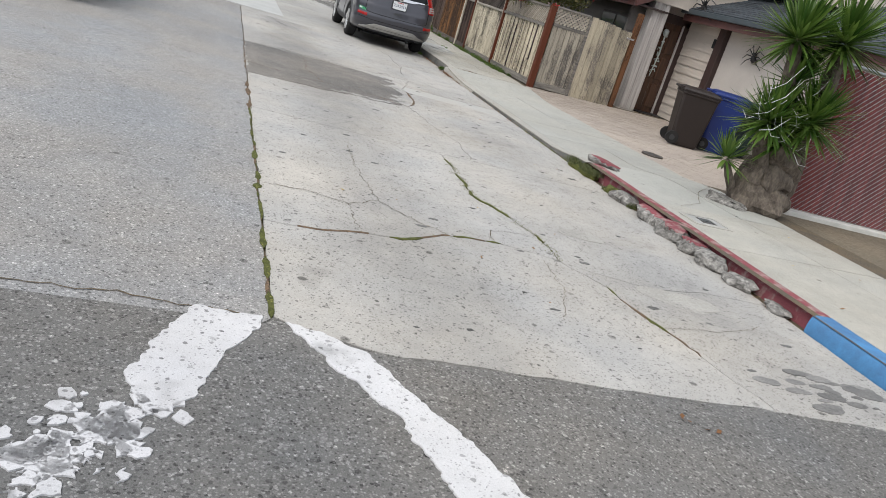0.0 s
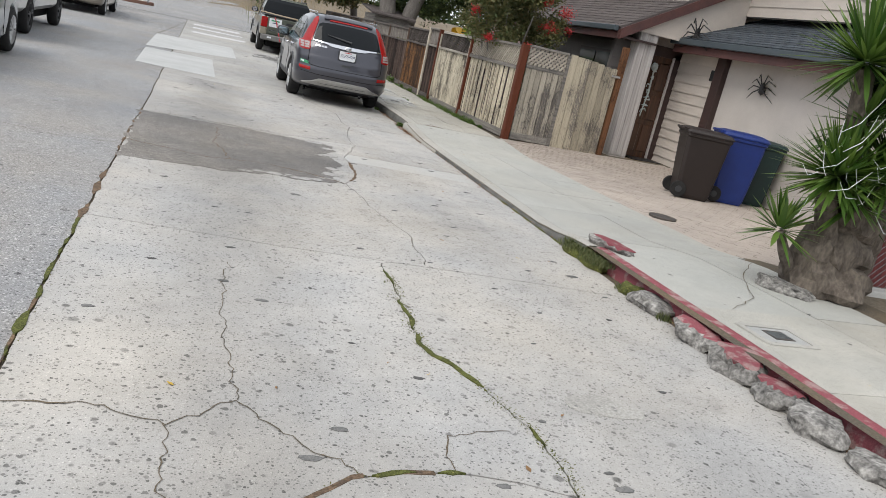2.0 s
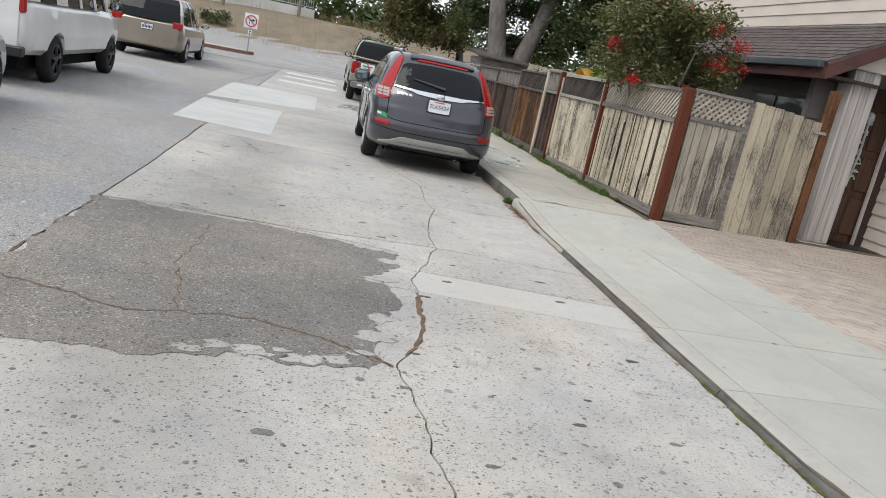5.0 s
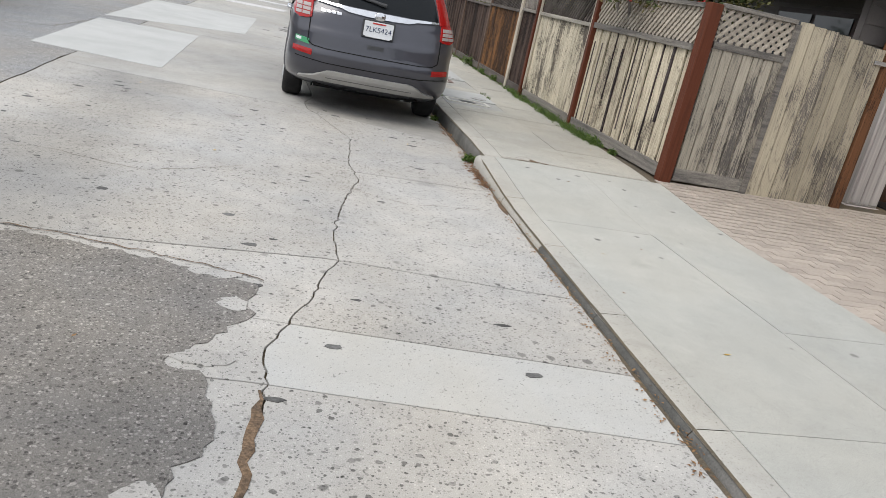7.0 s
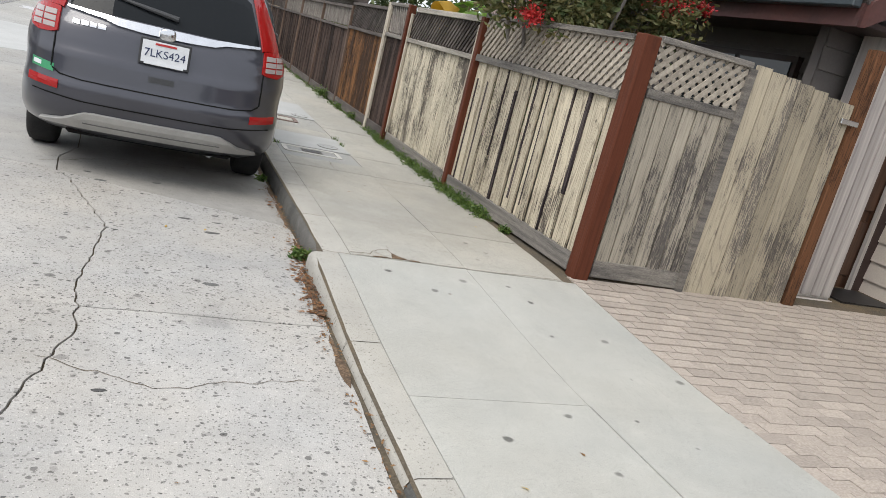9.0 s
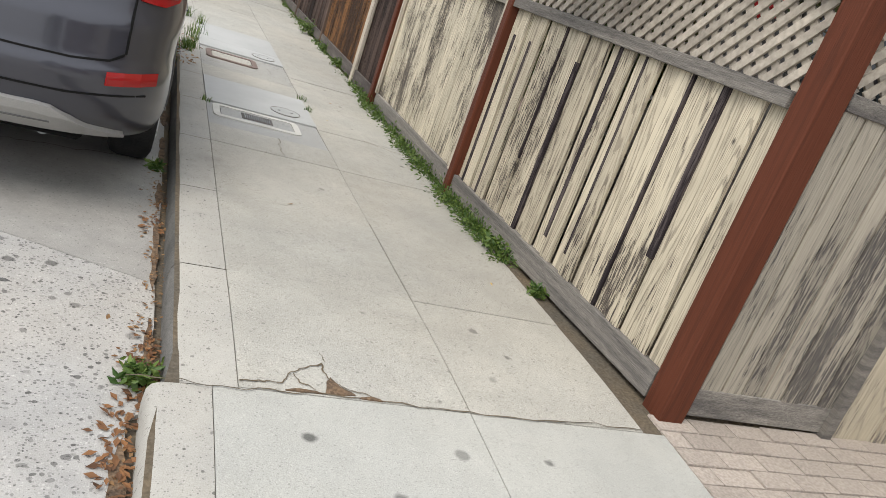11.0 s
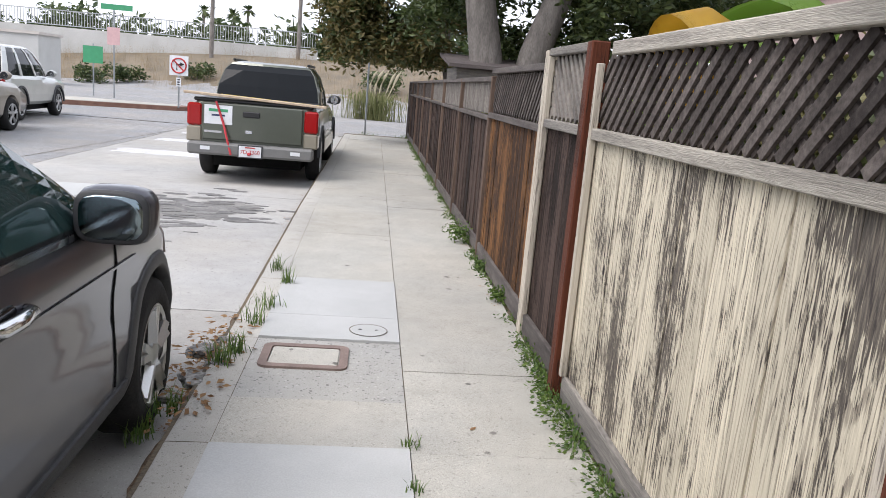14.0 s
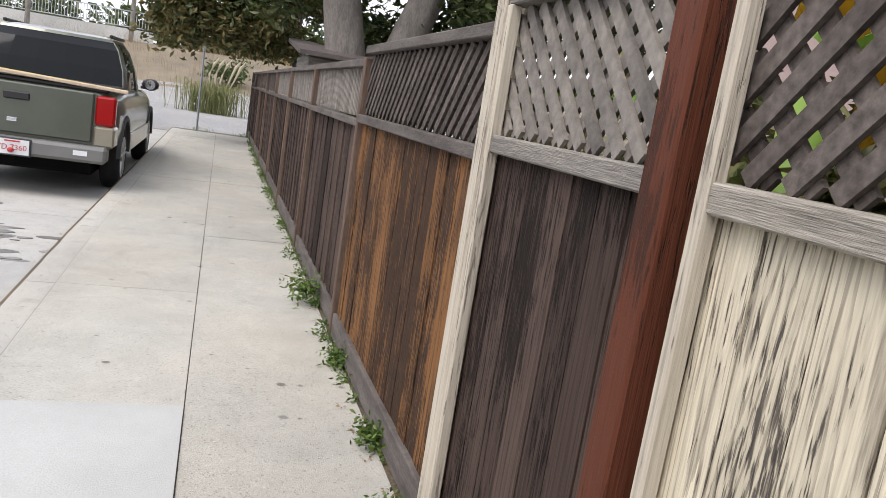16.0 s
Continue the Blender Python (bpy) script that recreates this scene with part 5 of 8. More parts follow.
def slope(name, p0, p1, p2, p3, mat, label, thick=0.05):
    """A roof plane through four corners: eave start, eave end, ridge end, ridge start; with rows of shingles."""
    p0, p1, p2, p3 = (Vector(p) - Vector((0, 0, HZ)) for p in (p0, p1, p2, p3))
    up = (p1 - p0).cross(p3 - p0).normalized()
    if up.z < 0:
        up = -up
    bm = bmesh.new()
    top = [bm.verts.new(p) for p in (p0, p1, p2, p3)]
    low = [bm.verts.new(p - up * thick) for p in (p0, p1, p2, p3)]
    bm.faces.new(top)
    bm.faces.new(low[::-1])
    for i in range(4):
        bm.faces.new((low[i], low[(i + 1) % 4], top[(i + 1) % 4], top[i]))
    roof = part(name, bm, mat, house, label)
    n = max(3, int((p3 - p0).length / 0.14))
    for i in range(n):
        a, b = i / n, min((i + 1.25) / n, 1.0)
        bm = bmesh.new()
        cols = max(4, int((p1 - p0).length / 0.3))
        for c in range(cols):
            u0, u1 = (c + 0.04 + 0.5 * (i % 2)) / cols, (c + 0.97 + 0.5 * (i % 2)) / cols
            u0, u1 = max(min(u0, 1), 0), max(min(u1, 1), 0)
            if u1 - u0 < 0.01:
                continue
            def q(u, v, h):
                return (p0 + (p1 - p0) * u) * (1 - v) + (p3 + (p2 - p3) * u) * v + up * h
            drop = random.uniform(0.0, 0.012) / max((p3 - p0).length, 0.1)
            vs = [bm.verts.new(q(*w)) for w in ((u0, a - drop, 0.014), (u1, a - drop, 0.014), (u1, b, 0.003), (u0, b, 0.003), (u0, a - drop, 0.0), (u1, a - drop, 0.0))]
            bm.faces.new(vs[:4])
            bm.faces.new((vs[4], vs[5], vs[1], vs[0]))
        ob = part("shingle_course", bm, mat, roof)
    return roof


# garage front looks at the street
siding(9.80, 9.95, 14.40, 15.72, 0.12, 2.42, "x", M["siding"])
hbox("wall", M["stucco"], 9.82, 9.97, 6.4, 14.16, 0.12, 2.42, "off-white stucco garage wall")
hbox("door_jamb", M["brown_dark"], 9.70, 9.86, 14.16, 14.40, 0.12, 2.42, "dark brown timber post", ch=0.006)
hbox("fascia", M["brown_trim"], 9.36, 9.41, 6.2, 15.42, 2.36, 2.56, "dark red-brown fascia board")
hbox("soffit", M["siding"], 9.41, 9.85, 6.2, 15.42, 2.42, 2.45)
hbox("gutter", M["gutter"], 9.27, 9.36, 6.2, 15.46, 2.50, 2.61, "blue-grey rain gutter", ch=0.01)
slope("roof", (9.30, 15.44, 2.62), (9.30, 6.2, 2.62), (12.2, 6.2, 3.75), (12.2, 15.44, 3.75), M["shingle"], "blue-grey shingle garage roof")
hbox("wall", M["siding"], 9.95, 16, 6.5, 6.65, 0.12, 2.6)
hbox("downpipe", M["siding"], 9.62, 9.70, 9.6, 9.68, 0.15, 2.45)
# entry under a gabled porch roof
hbox("wall", M["siding_grey"], 8.75, 8.9, 15.8, 20.5, 0.12, 2.5)
siding(8.72, 8.75, 15.62, 20.5, 0.12, 2.48, "x", M["siding_grey"])
siding(8.2, 9.0, 15.62, 15.72, 0.12, 2.45, "y", M["siding_grey"])
siding(8.74, 8.9, 20.5, 24.1, 0.12, 3.3, "x", M["siding_pink"])
hbox("window_frame", M["brown_dark"], 8.64, 8.70, 16.3, 17.9, 1.05, 2.15, "dark window frame")
hbox("pane", M["window_glass"], 8.625, 8.64, 16.36, 17.06, 1.11, 2.09)
hbox("pane", M["window_glass"], 8.625, 8.64, 17.14, 17.84, 1.11, 2.09)
hbox("pillar", M["white_wood"], 8.47, 8.86, 15.22, 15.52, 0.17, 2.60, "white-washed timber porch pillar", ch=0.01)
for j in range(3):
    hbox("pillar_batten", M["white_wood"], 8.50 + 0.12 * j, 8.60 + 0.12 * j, 15.205, 15.225, 0.2, 2.55)
hbox("pillar_base", M["stucco"], 8.44, 8.89, 15.19, 15.55, 0.10, 0.17, ch=0.01)
hbox("door_frame", M["brown_dark"], 8.9, 9.0, 15.70, 15.84, 0.12, 2.32)
hbox("door_frame", M["brown_dark"], 9.66, 9.80, 15.70, 15.84, 0.12, 2.32)
hbox("door_frame", M["brown_dark"], 8.9, 9.80, 15.70, 15.84, 2.22, 2.42)
door = hbox("door", M["door_wood"], 9.0, 9.66, 15.74, 15.79, 0.16, 2.22, "dark varnished wooden entry door")
for (a, b) in ((0.30, 0.85), (0.95, 1.45), (1.55, 2.1)):
    for (c, d) in ((9.07, 9.30), (9.36, 9.59)):
        hbox("door_panel", M["door_wood"], c, d, 15.715, 15.745, a, b, parent=door, ch=0.012)
hbox("door_trim", M["white_wood"], 9.60, 9.64, 15.67, 15.71, 0.14, 2.25, "pale strip beside the door")
hbox("wall", M["siding"], 8.9, 9.82, 15.84, 15.9, 2.32, 3.0)
# porch roof: eave toward the street, rake facing along it
slope("roof", (7.92, 15.08, 2.54), (7.92, 20.6, 2.54), (10.6, 20.6, 4.06), (10.6, 15.08, 4.06), M["shingle_brown"], "brown-grey shingle porch roof")
bm = bmesh.new()
for (x0, z0), (x1, z1) in (((7.95, 2.33), (10.6, 3.84)),):
    vs = [bm.verts.new(p) for p in ((x0, 15.05, z0 - HZ), (x1, 15.05, z1 - HZ), (x1, 15.05, z1 + 0.19 - HZ), (x0, 15.05, z0 + 0.19 - HZ), (x0, 15.1, z0 - HZ), (x1, 15.1, z1 - HZ), (x1, 15.1, z1 + 0.19 - HZ), (x0, 15.1, z0 + 0.19 - HZ))]
    for q in ((0, 1, 2, 3), (7, 6, 5, 4), (0, 4, 5, 1), (3, 2, 6, 7), (0, 3, 7, 4), (1, 5, 6, 2)):
        bm.faces.new([vs[i] for i in q])
part("rake_board", bm, M["brown_trim"], house, "dark red-brown rake board")
bm = bmesh.new()
vs = [bm.verts.new(p) for p in ((8.4, 15.16, 2.55 - HZ), (10.6, 15.16, 2.55 - HZ), (10.6, 15.16, 3.8 - HZ), (8.4, 15.16, 2.6 - HZ))]
bm.faces.new(vs)
part("gable_board", bm, M["siding"], house, "cream boarding under the porch rake")
hbox("fascia", M["brown_trim"], 7.92, 7.96, 15.1, 20.6, 2.33, 2.50)
hbox("gutter", M["gutter"], 7.83, 7.92, 15.12, 20.6, 2.46, 2.56, ch=0.01)
hbox("soffit", M["brown_dark"], 7.96, 8.8, 15.12, 20.6, 2.36, 2.40)
# upper storey
siding(9.25, 9.4, 15.25, 24.0, 2.75, 6.4, "x", M["siding"])
siding(9.25, 10.6, 15.2, 15.25, 2.75, 6.4, "y", M["siding"])
siding(10.6, 10.75, 12.6, 24.0, 3.3, 6.4, "x", M["siding"])
siding(10.6, 17.0, 12.5, 12.6, 3.3, 6.4, "y", M["siding"])
hbox("wall", M["siding"], 10.75, 17, 24.0, 24.15, 0.1, 6.4)
hbox("wall", M["siding"], 16.9, 17.05, 6.5, 24.0, 0.1, 6.4)
slope("roof", (8.8, 12.2, 6.4), (8.8, 24.4, 6.4), (13.8, 24.4, 7.6), (13.8, 12.2, 7.6), M["shingle_brown"], "brown-grey shingle upper roof")
slope("roof", (17.4, 12.2, 6.4), (17.4, 24.4, 6.4), (13.8, 24.4, 7.6), (13.8, 12.2, 7.6), M["shingle_brown"], "brown-grey shingle upper roof")
for a, b in ((17.2, 18.8), (20.6, 21.8)):
    hbox("window_frame", M["white_wood"], 9.17, 9.23, a, b, 4.3, 5.5)
    hbox("pane", M["window_glass"], 9.15, 9.17, a + 0.08, b - 0.08, 4.38, 5.42)
hbox("step_mat", M["black"], 9.0, 9.7, 15.2, 15.66, 0.165, 0.185, "black door mat on the porch")
hbox("wall_lamp", M["black"], 9.74, 9.80, 14.46, 14.56, 1.95, 2.15, "black wall lantern", ch=0.01)

# ---- wheeled bins ----
def wheeled_bin(x, y, yaw, mat, label, h=1.06):
    t = thing("wheeled_bin", pose(x, y, drive_z(x, y) + 0.012, 0, 0, yaw), label, "bin", "wheeled bins before the garage")
    bm = bmesh.new()
    rings = []
    for z, w, d in ((0.0, 0.21, 0.24), (0.05, 0.225, 0.26), (0.5, 0.26, 0.30), (0.92, 0.285, 0.335), (0.94, 0.305, 0.355), (0.98, 0.305, 0.355)):
        r = 0.05
        rings.append([bm.verts.new((sx * (w - r) + r * math.cos(q), sy * (d - r) + r * math.sin(q), z * h / 1.06)) for sx, sy, q0 in ((1, 1, 0), (-1, 1, 1.57), (-1, -1, 3.14), (1, -1, 4.71)) for q in (q0, q0 + 0.78, q0 + 1.57)])
    for a, b in zip(rings, rings[1:]):
        for k in range(12):
            bm.faces.new((a[k], a[(k + 1) % 12], b[(k + 1) % 12], b[k]))
    bm.faces.new(rings[0][::-1])
    bm.faces.new(rings[-1])
    part("body", bm, mat, t, smooth=False)
    bm = bmesh.new()
    rings = []
    for z, w, d in ((0.985, 0.315, 0.365), (1.005, 0.315, 0.365), (1.04, 0.29, 0.33), (1.065, 0.2, 0.24)):
        rings.append([bm.verts.new((sx * w, sy * d, z * h / 1.06)) for sx, sy in ((1, 0.9), (0.9, 1), (-0.9, 1), (-1, 0.9), (-1, -0.9), (-0.9, -1), (0.9, -1), (1, -0.9))])
    for a, b in zip(rings, rings[1:]):
        for k in range(8):
            bm.faces.new((a[k], a[(k + 1) % 8], b[(k + 1) % 8], b[k]))
    bm.faces.new(rings[0][::-1])
    bm.faces.new(rings[-1])
    part("lid", bm, mat, t)
    bm = bmesh.new()
    tube(bm, ((-0.2, 0.40, 0.97 * h), (0.2, 0.40, 0.97 * h)), (0.016, 0.016), 8)
    box(bm, -0.22, -0.19, 0.33, 0.41, 0.95 * h, 0.985 * h)
    box(bm, 0.19, 0.22, 0.33, 0.41, 0.95 * h, 0.985 * h)
    part("handle", bm, mat, t)
    for s in (-1, 1):
        bm = bmesh.new()
        disc(bm, (s * 0.25, 0.25, 0.12), 0.12, (1, 0, 0), 0.06, 18)
        w = part("wheel", bm, M["rubber"], t)
        bm = bmesh.new()
        disc(bm, (s * 0.285, 0.25, 0.12), 0.05, (1, 0, 0), 0.012, 12)
        part("hub", bm, M["plastic_black"], w)
    part("grip_recess", boxed(-0.14, 0.14, -0.315, -0.285, 0.60, 0.66), mat, t)
    return t


wheeled_bin(8.12, 11.95, 70, M["bin_brown"], "dark brown plastic wheeled bin on the driveway")
b = wheeled_bin(8.85, 12.05, 70, M["bin_blue"], "blue plastic recycling wheeled bin on the driveway", 1.12)
part("sticker", boxed(-0.05, 0.05, -0.318, -0.312, 0.78, 0.86), M["plate_white"], b, "small white printed mark")
wheeled_bin(9.45, 12.3, 70, M["bin_green"], "dark green plastic wheeled bin on the driveway")

# ---- ornaments ----
def ornament_spider(x, y, z, s, label):
    bm = bmesh.new()
    lump(bm, (0, 0, 0), (0.05 * s, 0.09 * s, 0.08 * s), 3, 0.1, 1)
    lump(bm, (-0.01, 0, 0.1 * s), (0.035 * s, 0.05 * s, 0.045 * s), 5, 0.1, 1)
    for k in range(4):
        for sd in (-1, 1):
            a = 0.5 + 0.5 * k
            tube(bm, ((-0.02, 0, 0.05 * s), (-0.05 * s, sd * 0.2 * s * math.sin(a), 0.05 * s + 0.26 * s * math.cos(a)), (0, sd * 0.38 * s * math.sin(a), 0.05 * s + 0.3 * s * math.cos(a) - 0.1 * s)), (0.012 * s, 0.010 * s, 0.006 * s), 5)
    ob = part("spider_ornament", bm, M["black"])
    ob.matrix_world = pose(x, y, z)
    tagged(ob, label, "ornament")


ornament_spider(9.76, 13.05, 1.95, 0.95, "black spider ornament fixed to the garage wall")
ornament_spider(9.35, 14.75, 2.66, 1.2, "large black spider ornament on the garage roof edge")
bm = bmesh.new()
for k in range(7):
    tube(bm, [(random.uniform(-0.08, 0.08), random.uniform(-0.03, 0.03), 0.9 - 0.13 * k + random.uniform(-0.05, 0.05)) for _ in range(4)], (0.012, 0.016, 0.016, 0.01), 6)
tube(bm, ((0, 0, 1.0), (0.02, 0, 0.5), (-0.03, 0, 0.0)), (0.015, 0.02, 0.012), 6)
lump(bm, (0, 0, 1.0), (0.07, 0.07, 0.09), 4, 0.15, 2)
ob = part("hanging_ornament", bm, M["bone"])
ob.matrix_world = pose(9.22, 15.66, 1.0)
tagged(ob, "pale hanging party ornament on the entry door", "ornament")

# ---- chain-link fence with red slats ----
cl = thing("chain_link_fence", pose(6.46, 7.12, pave_z(6.4, 7.1), 0, 0, -4), "chain-link fence with dark red privacy slats", "fence")
bm = bmesh.new()
tube(bm, ((0, 0, -0.05), (0, 0, 1.9)), (0.035, 0.035), 14)
part("post", bm, M["steel"], cl, "galvanised steel post")
bm = bmesh.new()
tube(bm, ((0, 0, 1.86), (3.2, 0, 1.86)), (0.022, 0.022), 10)
part("top_rail", bm, M["steel"], cl)
for k in range(82):
    stick("slat", "slat_red", cl, (0.09 + 0.038 * k, 0.0, 0.07), (0.034, 0.006, 1.76))
bm = bmesh.new()
for s in (1, -1):
    c = -1.8
    while c < 3.2:
        pts = []
        for j in range(25):
            z = 0.06 + 1.8 * j / 24
            x = c + (z if s > 0 else 1.86 - z) * 0.95
            if 0.03 < x < 3.2:
                pts.append((x, -0.006 * s - 0.004, z))
        if len(pts) > 2:
            tube(bm, pts, [0.0028] * len(pts), 4, False)
        c += 0.075
wire = part("wire_mesh", bm, M["steel"], cl, "galvanised chain-link wire")
wire["kind"] = "stuff"
part("footing", boxed(0.0, 3.2, -0.1, 0.06, -0.06, 0.05, 0.01), M["ring_white"], cl, "pale concrete footing")
bed = sheet("soil_bed", [5.96 + 0.5 * i for i in range(11)], [4.0 + 0.3 * i for i in range(13)], lambda x, y: pave_z(5.9, y) - 0.01 + 0.012 * noise.noise(Vector((x * 3, y * 3, 0))), M["soil"])
bed.parent = drive
bed["label"] = "dirt beside the driveway"

# ---- vehicles ----
def loft(rings, close=True):
    """A skin over rings of equal length, capped at both ends."""
    bm = bmesh.new()
    vs = [[bm.verts.new(p) for p in r] for r in rings]
    n = len(rings[0])
    for a, b in zip(vs, vs[1:]):
        for k in range(n):
            bm.faces.new((a[k], a[(k + 1) % n], b[(k + 1) % n], b[k]))
    if close:
        bm.faces.new(vs[0][::-1])
        bm.faces.new(vs[-1])
    return bm


def carved(ob, cutters):
    """Cuts the wheel wells out of a body."""
    for bm in cutters:
        me = bpy.data.meshes.new("well")
        bm.to_mesh(me)
        bm.free()
        cut = new("well", me)
        cut.parent = ob.parent
        mod = ob.modifiers.new("well", "BOOLEAN")
        mod.operation, mod.object, mod.solver = "DIFFERENCE", cut, "EXACT"
        bpy.context.view_layer.update()
        made = bpy.data.meshes.new_from_object(ob.evaluated_get(bpy.context.evaluated_depsgraph_get()))
        ob.modifiers.clear()
        ob.data = made
        bpy.data.objects.remove(cut)
        ob.data.materials.clear()
    return ob


def body_rings(stations):
    """stations: y, bottom, top, half width, crown."""
    rings = []
    for y, zb, zt, w, cr in stations:
        h = zt - zb
        half = [(0.55 * w, zb), (0.90 * w, zb + 0.015), (0.975 * w, zb + 0.10 * h + 0.02), (w, zb + 0.38 * h), (0.995 * w, zb + 0.62 * h), (0.965 * w, zb + 0.86 * h), (0.90 * w, zt), (0.5 * w, zt + cr)]
        rings.append([(x, y, z) for x, z in half] + [(-x, y, z) for x, z in half[::-1]])
    return rings


def cabin_point(levels, u, v):
    """A point of the cabin's skin: u round it (0 rear right, 0.25 right front...), v from belt to roof."""
    k = min(int(v * (len(levels) - 1)), len(levels) - 2)
    f = v * (len(levels) - 1) - k
    yr, yf, w, zr, zf = [a + (b - a) * f for a, b in zip(levels[k], levels[k + 1])]
    return yr, yf, w, zr, zf


def cabin_ring(level, m=8):
    yr, yf, w, zr, zf = level
    pts = []
    for i in range(m + 1):
        t = i / m
        taper = 1 - 0.16 * max(0, (t - 0.55) / 0.45) ** 2 - 0.05 * max(0, (0.3 - t) / 0.3) ** 2
        pts.append((w * taper, yr + (yf - yr) * t, zr + (zf - zr) * t))
    front = [(w * 0.84 * s, yf + 0.10 * (1 - s * s), zf) for s in (0.6, 0.2, -0.2, -0.6)]
    rear = [(w * 0.95 * s, yr - 0.07 * (1 - s * s), zr) for s in (-0.6, -0.2, 0.2, 0.6)]
    return pts + front + [(-x, y, z) for x, y, z in pts[::-1]] + rear


def wheel(parent, x, y, r, width, side, rim, spokes=5, thick=1.0):
    """Tyre with a rounded shoulder, rim dish, hub and spokes."""
    prof = [(0.62 * r, -0.5), (0.86 * r, -0.5), (0.96 * r, -0.42), (r, -0.25), (r, 0.25), (0.96 * r, 0.42), (0.86 * r, 0.5), (0.66 * r, 0.5), (0.64 * r, 0.35)]
    bm = bmesh.new()
    n = 30
    rings = [[bm.verts.new((x + side * width * b, y + a * math.cos(q), r + a * math.sin(q))) for a, b in prof] for q in [2 * math.pi * i / n for i in range(n)]]
    for i in range(n):
        a, b = rings[i], rings[(i + 1) % n]
        for k in range(len(prof) - 1):
            bm.faces.new((a[k], a[k + 1], b[k + 1], b[k]))
    w = part("wheel", bm, M["rubber"], parent, "black rubber tyre on its wheel", smooth=True)
    bm = bmesh.new()
    disc(bm, (x + side * width * 0.18, y, r), 0.66 * r, (1, 0, 0), 0.02, 26)
    part("wheel_dish", bm, M["underbody"], w)
    bm = bmesh.new()
    for k in range(spokes):
        q = 2 * math.pi * k / spokes + 0.3
        for d in (-0.13, 0.13):
            p = Vector((x + side * width * 0.42, y, r))
            tube(bm, (p + Vector((0, 0.06 * math.cos(q), 0.06 * math.sin(q))), p + Vector((side * 0.006, 0.62 * r * math.cos(q + d), 0.62 * r * math.sin(q + d)))), (0.024 * thick, 0.019 * thick), 5)
    disc(bm, (x + side * width * 0.43, y, r), 0.19 * r, (1, 0, 0), 0.03, 14)
    ring = [(x + side * width * 0.42, y + 0.63 * r * math.cos(q), r + 0.63 * r * math.sin(q)) for q in [2 * math.pi * i / 26 for i in range(27)]]
    tube(bm, ring, [0.018] * 27, 6, False)
    part("rim", bm, rim, w, "alloy rim with spokes")
    return w


def panel_on(parent, name, pts, depth, mat, label=""):
    """A plate with a polygon outline in space, thickened along its normal."""
    p = [Vector(q) for q in pts]
    nrm = (p[1] - p[0]).cross(p[2] - p[0]).normalized()
    bm = bmesh.new()
    a = [bm.verts.new(q + nrm * depth / 2) for q in p]
    b = [bm.verts.new(q - nrm * depth / 2) for q in p]
    bm.faces.new(a)
    bm.faces.new(b[::-1])
    k = len(p)
    for i in range(k):
        bm.faces.new((b[i], b[(i + 1) % k], a[(i + 1) % k], a[i]))
    return part(name, bm, mat, parent, label)


def plate_text(parent, text, p, size, mat, rot=(90, 0, 0)):
    cu = bpy.data.curves.new("number", "FONT")
    cu.body, cu.size, cu.align_x, cu.align_y, cu.extrude = text, size, "CENTER", "CENTER", 0.001
    tmp = new("number", cu)
    bpy.context.view_layer.update()
    me = bpy.data.meshes.new_from_object(tmp.evaluated_get(bpy.context.evaluated_depsgraph_get()))
    bpy.data.objects.remove(tmp)
    me.materials.clear()
    me.materials.append(mat)
    ob = new("number", me)
    ob.parent = parent
    ob.matrix_local = pose(*p, *rot)
    return ob


def licence_plate(parent, x, y, z, text, ink, holder=True):
    if holder:
        part("plate_holder", boxed(x - 0.168, x + 0.168, y - 0.006, y + 0.02, z - 0.09, z + 0.09, 0.004), M["plastic_black"], parent)
    pl = part("licence_plate", boxed(x - 0.152, x + 0.152, y - 0.012, y - 0.004, z - 0.074, z + 0.074), M["plate_white"], parent, "white licence plate with a dark number")
    if text:
        plate_text(pl, text, (x, y - 0.0135, z - 0.008), 0.076, ink)
    else:
        for j in range(7):
            part("number_bar", boxed(x - 0.125 + 0.038 * j, x - 0.10 + 0.038 * j, y - 0.0155, y - 0.011, z - 0.04, z + 0.03), ink, pl)
    part("plate_script", boxed(x - 0.07, x + 0.07, y - 0.0155, y - 0.011, z + 0.05, z + 0.064), M["ink_red"], pl)


